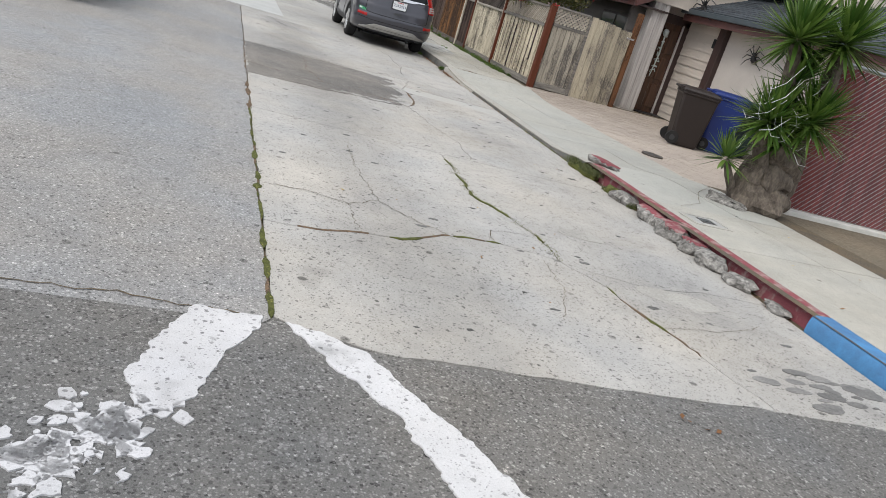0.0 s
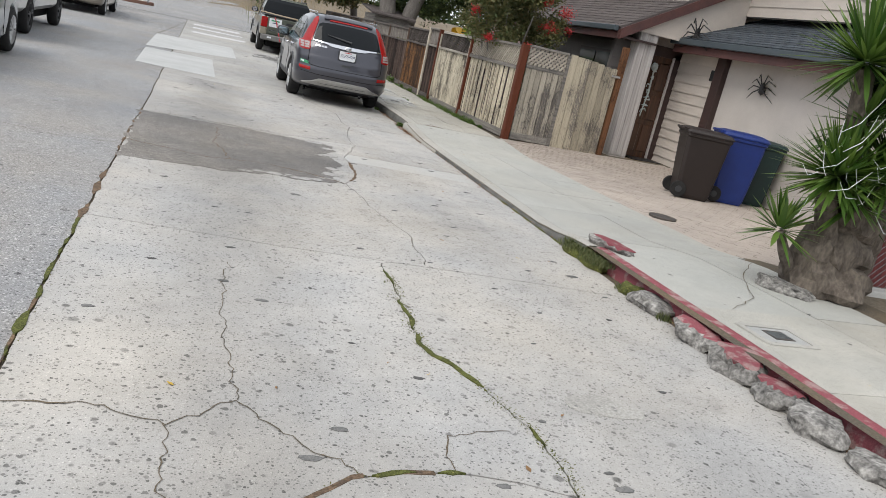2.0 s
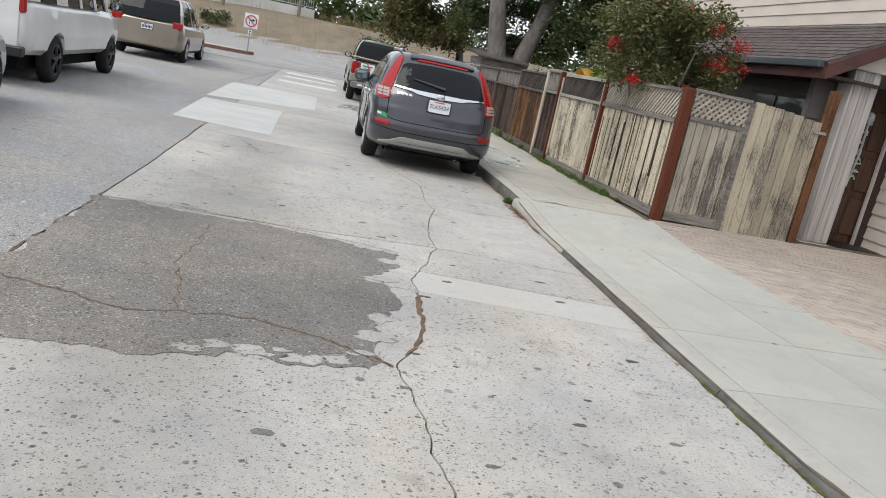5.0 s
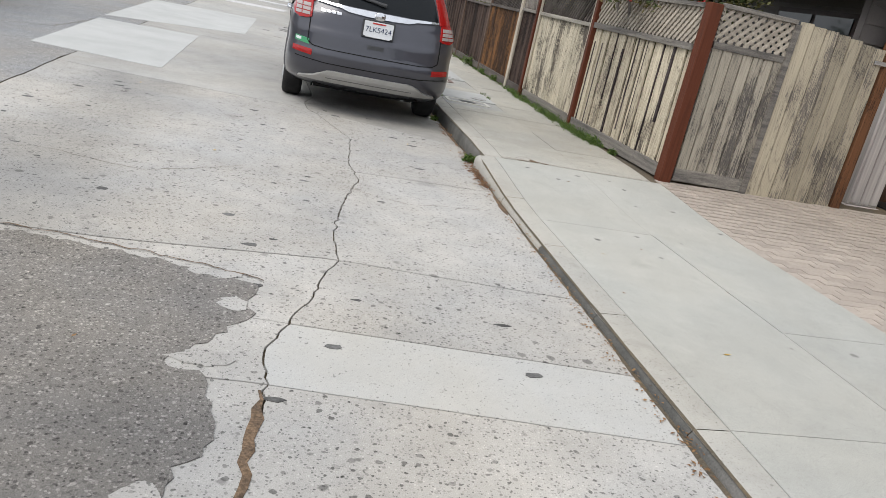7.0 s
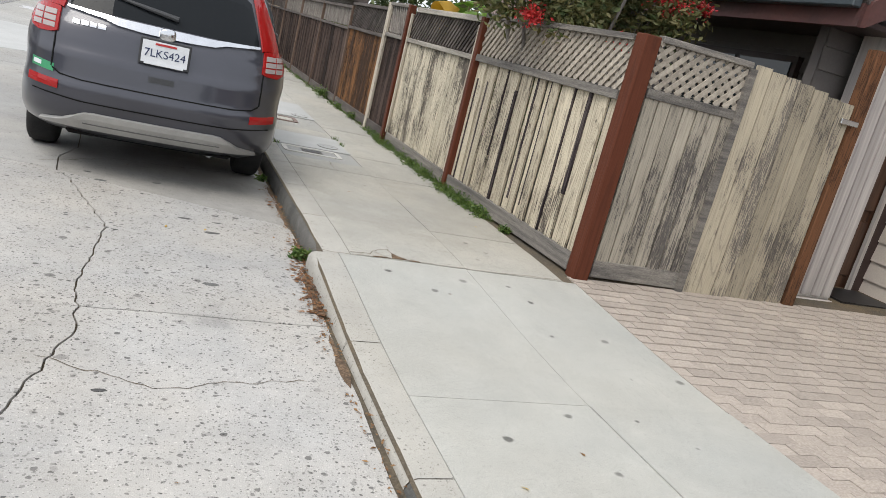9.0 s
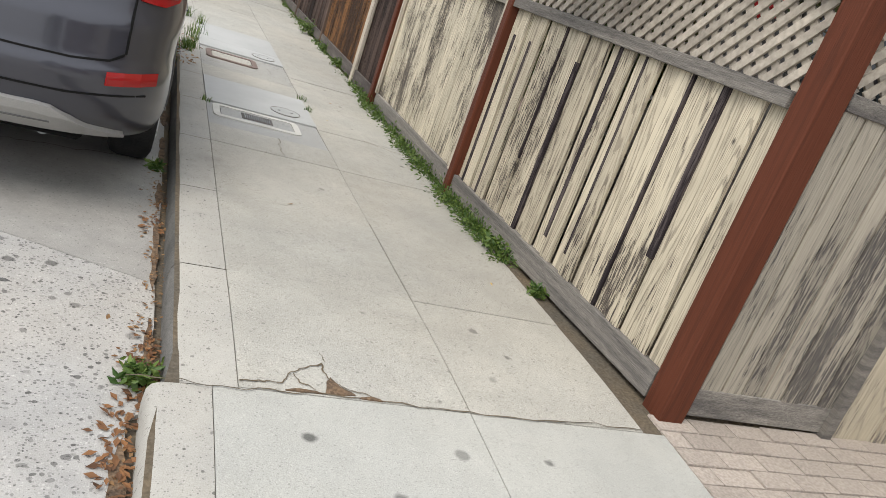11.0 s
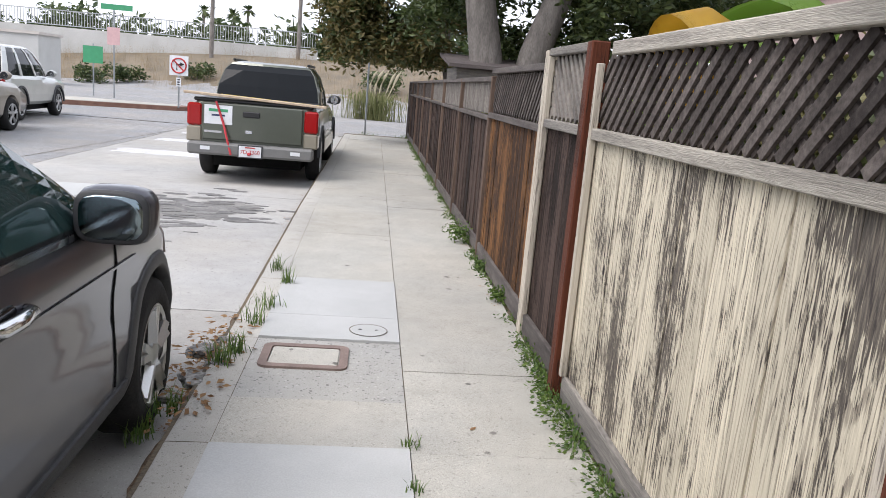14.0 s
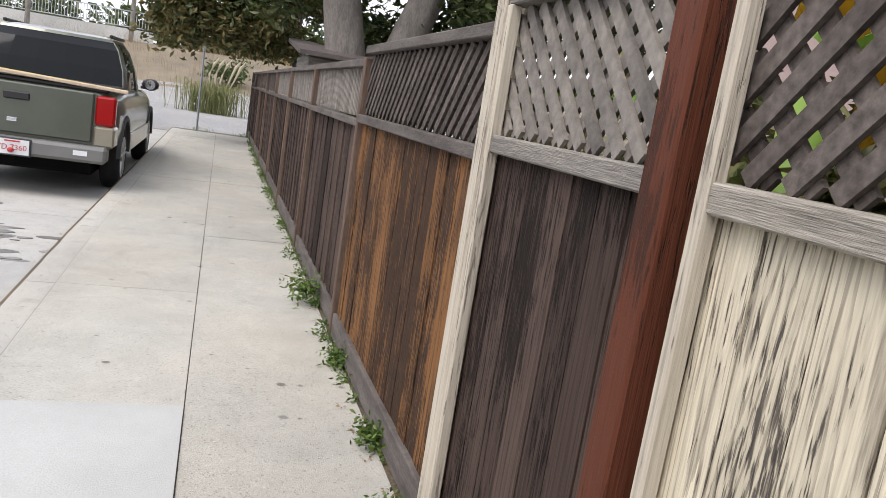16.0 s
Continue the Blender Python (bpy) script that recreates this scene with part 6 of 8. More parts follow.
def vehicle(name, m, label, stations, levels, paint, axles, r, half, roof_paint=None, pillars=(), rim=None, spokes=5, cladding=True, glass=None, group=""):
    t = thing(name, m, label, "car", group)
    body = part("body", loft(body_rings(stations)), paint, t, smooth=True)
    cut = []
    for ay in axles:
        for s in (-1, 1):
            bm = bmesh.new()
            tube(bm, ((s * (half - 0.30), ay, r), (s * (half + 0.2), ay, r)), (r * 1.17, r * 1.17), 30)
            cut.append(bm)
    carved(body, cut)
    body.data.materials.append(paint)
    sm = body.data.polygons
    sm.foreach_set("use_smooth", [len(p.vertices) == 4 and p.area < 0.2 for p in sm])
    for ay in axles:
        for s in (-1, 1):
            wheel(t, s * (half - 0.115), ay, r, 0.21, s, rim or M["alloy"], spokes)
            if cladding:
                bm = bmesh.new()
                n = 22
                rings = []
                for i in range(n + 1):
                    q = math.pi * (0.02 + 0.96 * i / n)
                    c, sn = math.cos(q), math.sin(q)
                    rings.append([bm.verts.new((s * xx, ay + rr * c, r + rr * sn)) for xx, rr in ((half - 0.03, r * 1.15), (half + 0.012, r * 1.15), (half + 0.012, r * 1.30), (half - 0.03, r * 1.33))])
                for a, b in zip(rings, rings[1:]):
                    for k in range(4):
                        bm.faces.new((a[k], a[(k + 1) % 4], b[(k + 1) % 4], b[k]))
                bm.faces.new(rings[0])
                bm.faces.new(rings[-1][::-1])
                part("wheel_arch", bm, M["plastic_black"], t, "black plastic wheel arch trim")
    part("underbody", boxed(-half * 0.7, half * 0.7, 0.5, stations[-1][0] - 0.4, 0.19, stations[2][1] + 0.12), M["underbody"], t)
    rings = [cabin_ring(l) for l in levels]
    part("cabin_glass", loft(rings), glass or M["glass"], t, "dark tinted glass", smooth=False)
    panel_on(t, "rear_shelf", [(-levels[0][2] * 0.85, levels[0][0] + 0.02, levels[0][3] - 0.02), (levels[0][2] * 0.85, levels[0][0] + 0.02, levels[0][3] - 0.02), (levels[0][2] * 0.85, levels[0][1] - 0.05, levels[0][4] - 0.02), (-levels[0][2] * 0.85, levels[0][1] - 0.05, levels[0][4] - 0.02)], 0.02, M["underbody"])
    # roof skin and pillars
    top = levels[-1]
    up = (top[0] - 0.02, top[1] + 0.05, top[2] + 0.012, top[3] - 0.012, top[4] - 0.012)
    up2 = (top[0], top[1] + 0.02, top[2] - 0.01, top[3] + 0.022, top[4] + 0.022)
    up3 = (top[0] + 0.12, top[1] - 0.12, top[2] - 0.16, top[3] + 0.05, top[4] + 0.05)
    part("roof", loft([cabin_ring(l) for l in (up, up2, up3)]), roof_paint or paint, t, smooth=False)
    m8 = 8
    ring_lo, ring_hi = cabin_ring(levels[0]), cabin_ring(levels[-1])
    total = len(ring_lo)
    for ua, ub, mat in pillars:
        for s in (0, 1):
            def at(ring, u):
                i = min(int(u * m8), m8 - 1)
                f = u * m8 - i
                a, b = Vector(ring[i]), Vector(ring[i + 1])
                p = a + (b - a) * f
                return Vector((p.x + 0.007, p.y, p.z)) if s == 0 else Vector((-p.x - 0.007, p.y, p.z))
            mids = [cabin_ring(l) for l in levels]
            for ra, rb in zip(mids, mids[1:]):
                panel_on(t, "pillar", [at(ra, ua), at(ra, ub), at(rb, ub), at(rb, ua)], 0.012, mat)
    return t


def mirror(parent, x, y, z, s, paint):
    bm = bmesh.new()
    lump(bm, (s * (x + 0.10), y, z), (0.12, 0.075, 0.085), 2, 0.08, 2)
    mm = part("door_mirror", bm, paint, parent, "door mirror", smooth=True)
    bm = bmesh.new()
    disc(bm, (s * (x + 0.10), y - 0.066, z), 0.07, (0, 1, 0), 0.012, 16)
    part("mirror_glass", bm, M["chrome"], mm)
    part("mirror_arm", boxed(min(s * (x - 0.03), s * (x + 0.05)), max(s * (x - 0.03), s * (x + 0.05)), y - 0.03, y + 0.03, z - 0.07, z - 0.03), M["plastic_black"], mm)


def seams(parent, half, ys, z0, z1, handles, paint):
    for s in (-1, 1):
        for yy in ys:
            part("door_seam", boxed(s * half - 0.004, s * half + 0.004, yy - 0.004, yy + 0.004, z0, z1), M["underbody"], parent)
        for yy, zz in handles:
            bm = bmesh.new()
            tube(bm, ((s * (half - 0.01), yy - 0.09, zz), (s * (half + 0.03), yy - 0.06, zz), (s * (half + 0.03), yy + 0.06, zz), (s * (half - 0.01), yy + 0.09, zz)), (0.013, 0.017, 0.017, 0.013), 8)
            part("door_handle", bm, paint, parent, "door handle")


# graphite crossover by the kerb
CW = 0.905
AXLES = (1.12, 3.66)
SHELL_Z = (0.26, 0.33, 0.42, 0.52, 0.62, 0.68, 0.76, 0.84, 0.875, 0.91, 0.96, 1.00, 1.04, 1.10, 1.20, 1.30, 1.40, 1.48, 1.54, 1.58, 1.605, 1.615)
SHELL_REAR = (0.30, 0.12, 0.02, -0.025, -0.035, -0.015, -0.005, 0.005, 0.03, 0.035, 0.05, 0.06, 0.075, 0.115, 0.185, 0.265, 0.345, 0.425, 0.49, 0.57, 0.73, 0.85)
SHELL_FRONT = (4.32, 4.44, 4.50, 4.52, 4.50, 4.48, 4.44, 4.36, 4.28, 4.18, 3.95, 3.62, 3.42, 3.29, 3.09, 2.88, 2.66, 2.45, 2.25, 2.1, 2.0, 1.9)
SHELL_HALF = (0.83, 0.88, 0.90, 0.903, 0.898, 0.892, 0.893, 0.902, 0.906, 0.904, 0.898, 0.886, 0.868, 0.845, 0.815, 0.785, 0.75, 0.715, 0.675, 0.62, 0.52, 0.38)
SHELL_NOSE = (0.85, 0.9, 0.95, 0.95, 0.95, 0.95, 0.95, 0.9, 0.9, 0.85, 0.75, 0.65, 0.6, 0.6, 0.58, 0.56, 0.54, 0.52, 0.5, 0.5, 0.42, 0.34)


def shell(z):
    """Rear, front, half width and nose depth of the crossover's skin at one height."""
    return [float(np.interp(z, SHELL_Z, table)) for table in (SHELL_REAR, SHELL_FRONT, SHELL_HALF, SHELL_NOSE)]


def rear_y(x, z):
    r, _, w, _ = shell(z)
    k = min(abs(x) / w, 0.9995)
    return r + 0.62 * (1 - (1 - k ** 3) ** (1 / 3))


def side_x(y, z):
    r, f, w, d = shell(z)
    t = 1.0
    if y < r + 0.62:
        t = (y - r) / 0.62
    elif y > f - d:
        t = (f - y) / d
    t = min(max(t, 0.0), 1.0)
    return w * (1 - (1 - t) ** 3) ** (1 / 3)


def on_shell(face, a, z, off):
    """A point off the skin: face 0 is the rear, 1 and -1 are the sides."""
    e = 0.004
    if face == 0:
        p = Vector((a, rear_y(a, z), z))
        n = Vector(((rear_y(a + e, z) - rear_y(a - e, z)) / (2 * e), -1, (rear_y(a, z + e) - rear_y(a, z - e)) / (2 * e)))
    else:
        p = Vector((face * side_x(a, z), a, z))
        n = Vector((face, -(side_x(a + e, z) - side_x(a - e, z)) / (2 * e), -(side_x(a, z + e) - side_x(a, z - e)) / (2 * e)))
    return p + n.normalized() * off


def skin(name, face, cols, mat, label="", off=0.006, parent=None, n=6, fine=3):
    """A plate that follows the skin. cols: place along the face, lower and upper edge."""
    line = []
    for (a0, b0, c0), (a1, b1, c1) in zip(cols, cols[1:]):
        line += [(a0 + (a1 - a0) * i / fine, b0 + (b1 - b0) * i / fine, c0 + (c1 - c0) * i / fine) for i in range(fine)]
    line.append(cols[-1])
    bm = bmesh.new()
    top = [[bm.verts.new(on_shell(face, a, b + (c - b) * j / n, off)) for j in range(n + 1)] for a, b, c in line]
    low = [[bm.verts.new(on_shell(face, a, b + (c - b) * j / n, -0.012)) for j in range(n + 1)] for a, b, c in line]
    k = len(line)
    for i in range(k - 1):
        for j in range(n):
            bm.faces.new((top[i][j], top[i + 1][j], top[i + 1][j + 1], top[i][j + 1]))
    for i in range(k - 1):
        for j in (0, n):
            bm.faces.new((top[i][j], low[i][j], low[i + 1][j], top[i + 1][j]))
    for i in (0, k - 1):
        for j in range(n):
            bm.faces.new((top[i][j], top[i][j + 1], low[i][j + 1], low[i][j]))
    return part(name, bm, mat, parent or suv, label)


def both(cols):
    """The columns mirrored about the middle."""
    return [(-a, b, c) for a, b, c in cols[::-1] if a] + cols


def puffy(bm, c, size, power=3.5):
    """A box with soft corners."""
    for v in bmesh.ops.create_icosphere(bm, subdivisions=3, radius=1.0)["verts"]:
        q = v.co.normalized()
        s = (abs(q.x) ** power + abs(q.y) ** power + abs(q.z) ** power) ** (-1 / power)
        v.co = Vector(c) + Vector((q.x * size[0], q.y * size[1], q.z * size[2])) * s


suv = thing("crossover_car", pose(3.23, 16.16, 0.0) @ Matrix.Diagonal((0.98, 0.9, 0.985, 1)), "graphite grey crossover car parked at the kerb", "car")
heights = sorted({round(0.26 + 0.03 * i, 3) for i in range(45)} | {1.6, 1.615})
arc = [math.pi / 2 * i / 14 for i in range(15)]
rings = []
for z in heights:
    r, f, w, d = shell(min(z, 1.615))
    right = [(w * math.sin(q) ** (2 / 3), r + 0.62 * (1 - max(math.cos(q), 0) ** (2 / 3)), z) for q in arc]
    a, b = right[-1][1], f - d
    right += [(w, a + (b - a) * i / 12, z) for i in range(1, 12)]
    right += [(w * math.sin(q) ** (2 / 3), f - d * (1 - max(math.cos(q), 0) ** (2 / 3)), z) for q in arc[::-1]]
    rings.append(right + [(-x, y, h) for x, y, h in right[-2:0:-1]])
body = part("body", loft(rings), M["crv_paint"], suv, "graphite grey metallic body shell", smooth=True)
cut = []
for ay in AXLES:
    for s in (-1, 1):
        bm = bmesh.new()
        tube(bm, ((s * (CW - 0.34), ay, 0.345), (s * (CW + 0.2), ay, 0.345)), (0.345 * 1.15, 0.345 * 1.15), 36)
        cut.append(bm)
carved(body, cut)
body.data.materials.append(M["crv_paint"])
body.data.polygons.foreach_set("use_smooth", [p.area < 0.05 for p in body.data.polygons])
for ay in AXLES:
    for s in (-1, 1):
        wheel(suv, s * (CW - 0.12), ay, 0.345, 0.22, s, M["alloy_bright"], 5, 1.4)
        bm = bmesh.new()
        rows = []
        for i in range(25):
            q = math.pi * (-0.03 + 1.06 * i / 24)
            c, sn = math.cos(q), math.sin(q)
            rows.append([bm.verts.new((s * (side_x(ay + rr * c, max(0.345 + rr * sn, 0.27)) + xx), ay + rr * c, 0.345 + rr * sn)) for xx, rr in ((-0.05, 0.39), (0.008, 0.39), (0.014, 0.405), (0.012, 0.445), (0.003, 0.46), (-0.02, 0.46))])
        for a, b in zip(rows, rows[1:]):
            for k in range(5):
                bm.faces.new((a[k], a[k + 1], b[k + 1], b[k]))
        part("wheel_arch", bm, M["arch_grey"], suv, "dark plastic wheel arch trim", smooth=True)
        bm = bmesh.new()
        tube(bm, ((s * (CW - 0.345), ay, 0.40), (s * (CW - 0.335), ay, 0.40)), (0.27, 0.27), 26)
        part("wheel_well", bm, M["underbody"], suv)
part("underbody", boxed(-0.56, 0.56, 0.62, 4.0, 0.20, 0.30), M["underbody"], suv)
part("valance", boxed(-0.58, 0.58, 0.30, 0.6, 0.25, 0.38, 0.02), M["underbody"], suv, "black valance under the bumper")
bm = bmesh.new()
tube(bm, ((0.42, 0.34, 0.26), (0.42, 0.7, 0.27)), (0.026, 0.026), 12)
part("exhaust", bm, M["steel"], suv, "steel exhaust pipe")
# rear
skin("rear_window", 0, both([(0.0, 1.13, 1.475), (0.3, 1.13, 1.47), (0.50, 1.13, 1.455), (0.555, 1.13, 1.42), (0.60, 1.13, 1.29), (0.635, 1.13, 1.16)]), M["glass"], "dark tinted rear window", 0.003)
skin("brake_lamp", 0, both([(0.0, 1.507, 1.53), (0.2, 1.506, 1.53), (0.36, 1.502, 1.522)]), M["lamp_red"], "long red brake lamp under the roof edge", 0.014)
skin("roof_spoiler", 0, both([(0.0, 1.532, 1.60), (0.3, 1.528, 1.59), (0.46, 1.515, 1.565)]), M["crv_paint"], "", 0.03)
skin("chrome_bar", 0, both([(0.0, 1.052, 1.112), (0.15, 1.054, 1.112), (0.32, 1.064, 1.112), (0.40, 1.088, 1.118), (0.64, 1.112, 1.128)]), M["chrome"], "curved chrome bar across the tailgate", 0.02)
skin("tailgate_seam", 0, both([(0.0, 0.668, 0.676), (0.5, 0.668, 0.676), (0.64, 0.68, 0.69), (0.69, 0.71, 0.722)]), M["underbody"], "", 0.005)
skin("bumper_seam", 0, both([(0.0, 0.528, 0.536), (0.5, 0.528, 0.536), (0.80, 0.55, 0.558)]), M["underbody"], "", 0.005)
skin("tailgate_grip", 0, both([(0.0, 0.752, 0.79), (0.085, 0.752, 0.79)]), M["plastic_black"], "black tailgate grip", 0.004)
skid = skin("skid_plate", 0, both([(0.0, 0.345, 0.465), (0.40, 0.345, 0.465), (0.46, 0.345, 0.458), (0.60, 0.345, 0.39), (0.74, 0.345, 0.36)]), M["skid"], "silver lower bumper plate", 0.022)
skin("plate_groove", 0, both([(0.0, 0.392, 0.398), (0.46, 0.392, 0.398)]), M["bumper_grey"], "", 0.026, skid)
for s in (-1, 1):
    skin("tailgate_seam", 0, [(s * 0.692, 0.72, 0.98), (s * 0.699, 0.72, 0.98)], M["underbody"], "", 0.005)
    lamp = skin("tail_lamp", 0, [(s * a, b, c) for a, b, c in ((0.682, 0.955, 1.104), (0.72, 0.938, 1.108), (0.80, 0.93, 1.11), (0.85, 0.955, 1.09), (0.866, 0.99, 1.04))], M["lamp_red"], "lower tail lamp with clear cells", 0.013)
    for z0, z1 in ((0.965, 0.995), (1.003, 1.035), (1.043, 1.075)):
        skin("lamp_cell", 0, [(s * a, z0, z1) for a in (0.70, 0.735, 0.775)], M["lamp_clear"], "clear pinkish lamp cell", 0.017, lamp, 2)
        skin("lamp_cell", 0, [(s * a, z0, z1) for a in (0.785, 0.81, 0.838)], M["lamp_clear"], "clear pinkish lamp cell", 0.017, lamp, 2)
    skin("tail_lamp", 0, [(s * a, b, c) for a, b, c in ((0.56, 1.495, 1.545), (0.60, 1.36, 1.53), (0.645, 1.20, 1.475), (0.668, 1.105, 1.42), (0.70, 1.11, 1.36), (0.74, 1.11, 1.28), (0.785, 1.11, 1.17), (0.80, 1.11, 1.13))], M["lamp_red"], "tall curved red tail lamp", 0.013, None, 8)
    skin("reflector", 0, [(s * a, b, c) for a, b, c in ((0.64, 0.585, 0.64), (0.83, 0.60, 0.652))], M["lamp_red"], "red bumper reflector", 0.008)
    # sides
    skin("window_band", s, [(0.50, 1.06, 1.12), (0.62, 1.06, 1.33), (0.80, 1.06, 1.45), (1.2, 1.055, 1.50), (2.0, 1.05, 1.50), (2.4, 1.045, 1.42), (2.75, 1.04, 1.27), (3.05, 1.035, 1.12), (3.2, 1.035, 1.045)], M["gloss_black"], "glossy black window surround", 0.003)
    for cols, lab in (([(0.58, 1.08, 1.2), (0.68, 1.08, 1.35), (0.9, 1.08, 1.44)], "dark quarter window"), ([(1.0, 1.075, 1.46), (1.3, 1.075, 1.475), (1.84, 1.07, 1.475)], "dark tinted rear door window"),
                      ([(1.98, 1.065, 1.475), (2.1, 1.065, 1.46), (2.42, 1.06, 1.37), (2.72, 1.055, 1.24), (2.98, 1.05, 1.11)], "greenish front door window")):
        skin("side_window", s, cols, M["glass_side"] if "front" in lab else M["glass"], lab, 0.006)
    skin("window_trim", s, [(0.52, 1.04, 1.06), (2.0, 1.03, 1.05), (3.1, 1.015, 1.033)], M["chrome"], "chrome strip under the windows", 0.009)
    for cols in ([(1.44, 0.74, 1.02), (1.449, 0.72, 1.02)], [(1.93, 0.40, 1.03), (1.939, 0.40, 1.03)], [(3.06, 0.42, 1.0), (3.069, 0.42, 1.0)]):
        skin("door_seam", s, cols, M["underbody"], "", 0.005, None, 10)
    skin("sill_cladding", s, [(1.56, 0.28, 0.40), (2.2, 0.27, 0.39), (3.22, 0.27, 0.40)], M["arch_grey"], "dark plastic sill trim", 0.012)
    skin("side_crease", s, [(0.6, 0.90, 0.908), (1.6, 0.885, 0.894), (3.3, 0.86, 0.87)], M["crv_paint"], "", 0.006)
    for yy, zz in ((1.20, 0.955), (2.18, 0.925)):
        x = s * side_x(yy, zz)
        cup = bmesh.new()
        puffy(cup, (x - s * 0.012, yy, zz), (0.016, 0.085, 0.035), 2.5)
        part("handle_cup", cup, M["gloss_black"], suv, smooth=True)
        bm = bmesh.new()
        tube(bm, [(x + s * o, yy + 0.12 * q, zz) for o, q in ((0.0, -1), (0.028, -0.75), (0.036, 0), (0.028, 0.75), (0.0, 1))], (0.014, 0.02, 0.021, 0.02, 0.014), 10)
        part("door_handle", bm, M["chrome"], suv, "chrome door handle", smooth=True)
    bm = bmesh.new()
    puffy(bm, (s * 0.985, 2.82, 1.10), (0.125, 0.075, 0.095))
    mm = part("door_mirror", bm, M["crv_paint"], suv, "door mirror in body colour", smooth=True)
    bm = bmesh.new()
    puffy(bm, (s * 0.985, 2.755, 1.10), (0.115, 0.018, 0.085), 4)
    part("mirror_rim", bm, M["plastic_black"], mm, smooth=True)
    bm = bmesh.new()
    puffy(bm, (s * 0.985, 2.742, 1.10), (0.098, 0.008, 0.07), 4)
    part("mirror_glass", bm, M["mirror"], mm, "mirror glass", smooth=True)
    part("mirror_arm", boxed(min(s * 0.84, s * 0.93), max(s * 0.84, s * 0.93), 2.79, 2.87, 1.01, 1.05, 0.01), M["plastic_black"], mm)
    part("roof_rail", boxed(s * 0.585 - 0.014, s * 0.585 + 0.014, 0.78, 2.1, 1.60, 1.635, 0.008), M["chrome"], suv, "metal roof rail")
    skin("head_lamp", s, [(3.95, 0.74, 0.88), (4.2, 0.70, 0.84), (4.38, 0.68, 0.78)], M["lamp_clear"], "head lamp", 0.006)
bm = bmesh.new()
puffy(bm, (0, 0.035, 1.082), (0.055, 0.028, 0.05), 3)
part("badge", bm, M["chrome"], suv, "chrome badge", smooth=True)
for x0, x1 in ((-0.60, -0.555), (-0.545, -0.50), (-0.49, -0.45), (-0.44, -0.39)):
    skin("badge", 0, [(x0, 1.03 - 0.005, 1.055), (x1, 1.025, 1.05)], M["chrome"], "small chrome badge mark", 0.008, None, 2, 2)
licence_plate(suv, 0.0, 0.008, 0.96, "7LKS424", M["ink_blue"])
part("plate_frame_script", boxed(-0.13, 0.13, -0.008, -0.003, 0.875, 0.887), M["plate_white"], suv)
stick_on = skin("sticker", 0, [(-0.82, 0.70, 0.755), (-0.68, 0.685, 0.738)], M["ink_green"], "green and white sticker", 0.004)
skin("sticker_mark", 0, [(-0.81, 0.715, 0.742), (-0.76, 0.71, 0.737)], M["plate_white"], "", 0.006, stick_on)
bm = bmesh.new()
tube(bm, ((0.06, 0.15, 1.20), (-0.2, 0.19, 1.235), (-0.40, 0.235, 1.262)), (0.02, 0.014, 0.008), 8)
part("wiper", bm, M["plastic_black"], suv, "rear wiper")

# pickup further along the kerb
PW = 0.90
pick = vehicle("pickup_truck", pose(3.30, 27.28, 0.0, 0, 0, 0), "dark green pickup truck with beige trim parked at the kerb",
               [(0.0, 0.55, 1.10, 0.80, 0.0), (0.05, 0.52, 1.13, 0.86, 0.0), (0.4, 0.48, 1.13, PW, 0.0), (1.5, 0.42, 1.13, PW, 0.0), (2.5, 0.40, 1.12, PW, 0.0), (3.6, 0.40, 1.10, PW, 0.03), (4.2, 0.42, 1.06, 0.89, 0.04), (5.0, 0.46, 0.98, 0.84, 0.04), (5.2, 0.52, 0.85, 0.74, 0.0)],
               [(1.40, 3.75, 0.83, 1.12, 1.10), (1.46, 3.45, 0.80, 1.35, 1.33), (1.55, 3.15, 0.72, 1.58, 1.57), (1.66, 2.95, 0.64, 1.68, 1.68)],
               M["pickup_paint"], (1.05, 4.25), 0.37, PW, pillars=((0.0, 0.10, M["pickup_paint"]), (0.46, 0.54, M["pickup_paint"]), (0.92, 1.0, M["pickup_paint"])), rim=M["alloy"])
for s in (-1, 1):
    part("tail_lamp", boxed(min(s * 0.70, s * 0.90), max(s * 0.70, s * 0.90), -0.02, 0.10, 0.78, 1.09, 0.025), M["lamp_red"], pick, "red tail lamp")
    part("corner_trim", boxed(min(s * 0.70, s * 0.905), max(s * 0.70, s * 0.905), -0.02, 0.30, 0.56, 0.775, 0.02), M["pickup_tan"], pick, "beige lower corner panel")
    part("sill_cladding", boxed(min(s * 0.86, s * 0.915), max(s * 0.86, s * 0.915), 1.5, 3.8, 0.40, 0.62, 0.01), M["pickup_tan"], pick, "beige lower body cladding")
    mirror(pick, 0.84, 3.35, 1.2, s, M["plastic_black"])
    part("reflector", boxed(min(s * 0.55, s * 0.68), max(s * 0.55, s * 0.68), -0.185, -0.175, 0.47, 0.52), M["plate_white"], pick, "white reflector tape")
    part("reflector", boxed(min(s * 0.69, s * 0.82), max(s * 0.69, s * 0.82), -0.165, -0.155, 0.47, 0.52), M["lamp_red"], pick, "red reflector tape")
    part("roof_rack", boxed(s * 0.58 - 0.02, s * 0.58 + 0.02, 1.7, 2.9, 1.72, 1.76, 0.008), M["black"], pick)
part("tailgate", boxed(-0.69, 0.69, -0.035, 0.04, 0.60, 1.11, 0.015), M["pickup_paint"], pick, "dark green tailgate")
part("tailgate_handle", boxed(-0.14, 0.10, -0.055, -0.03, 0.94, 1.02, 0.012), M["black"], pick, "black tailgate handle")
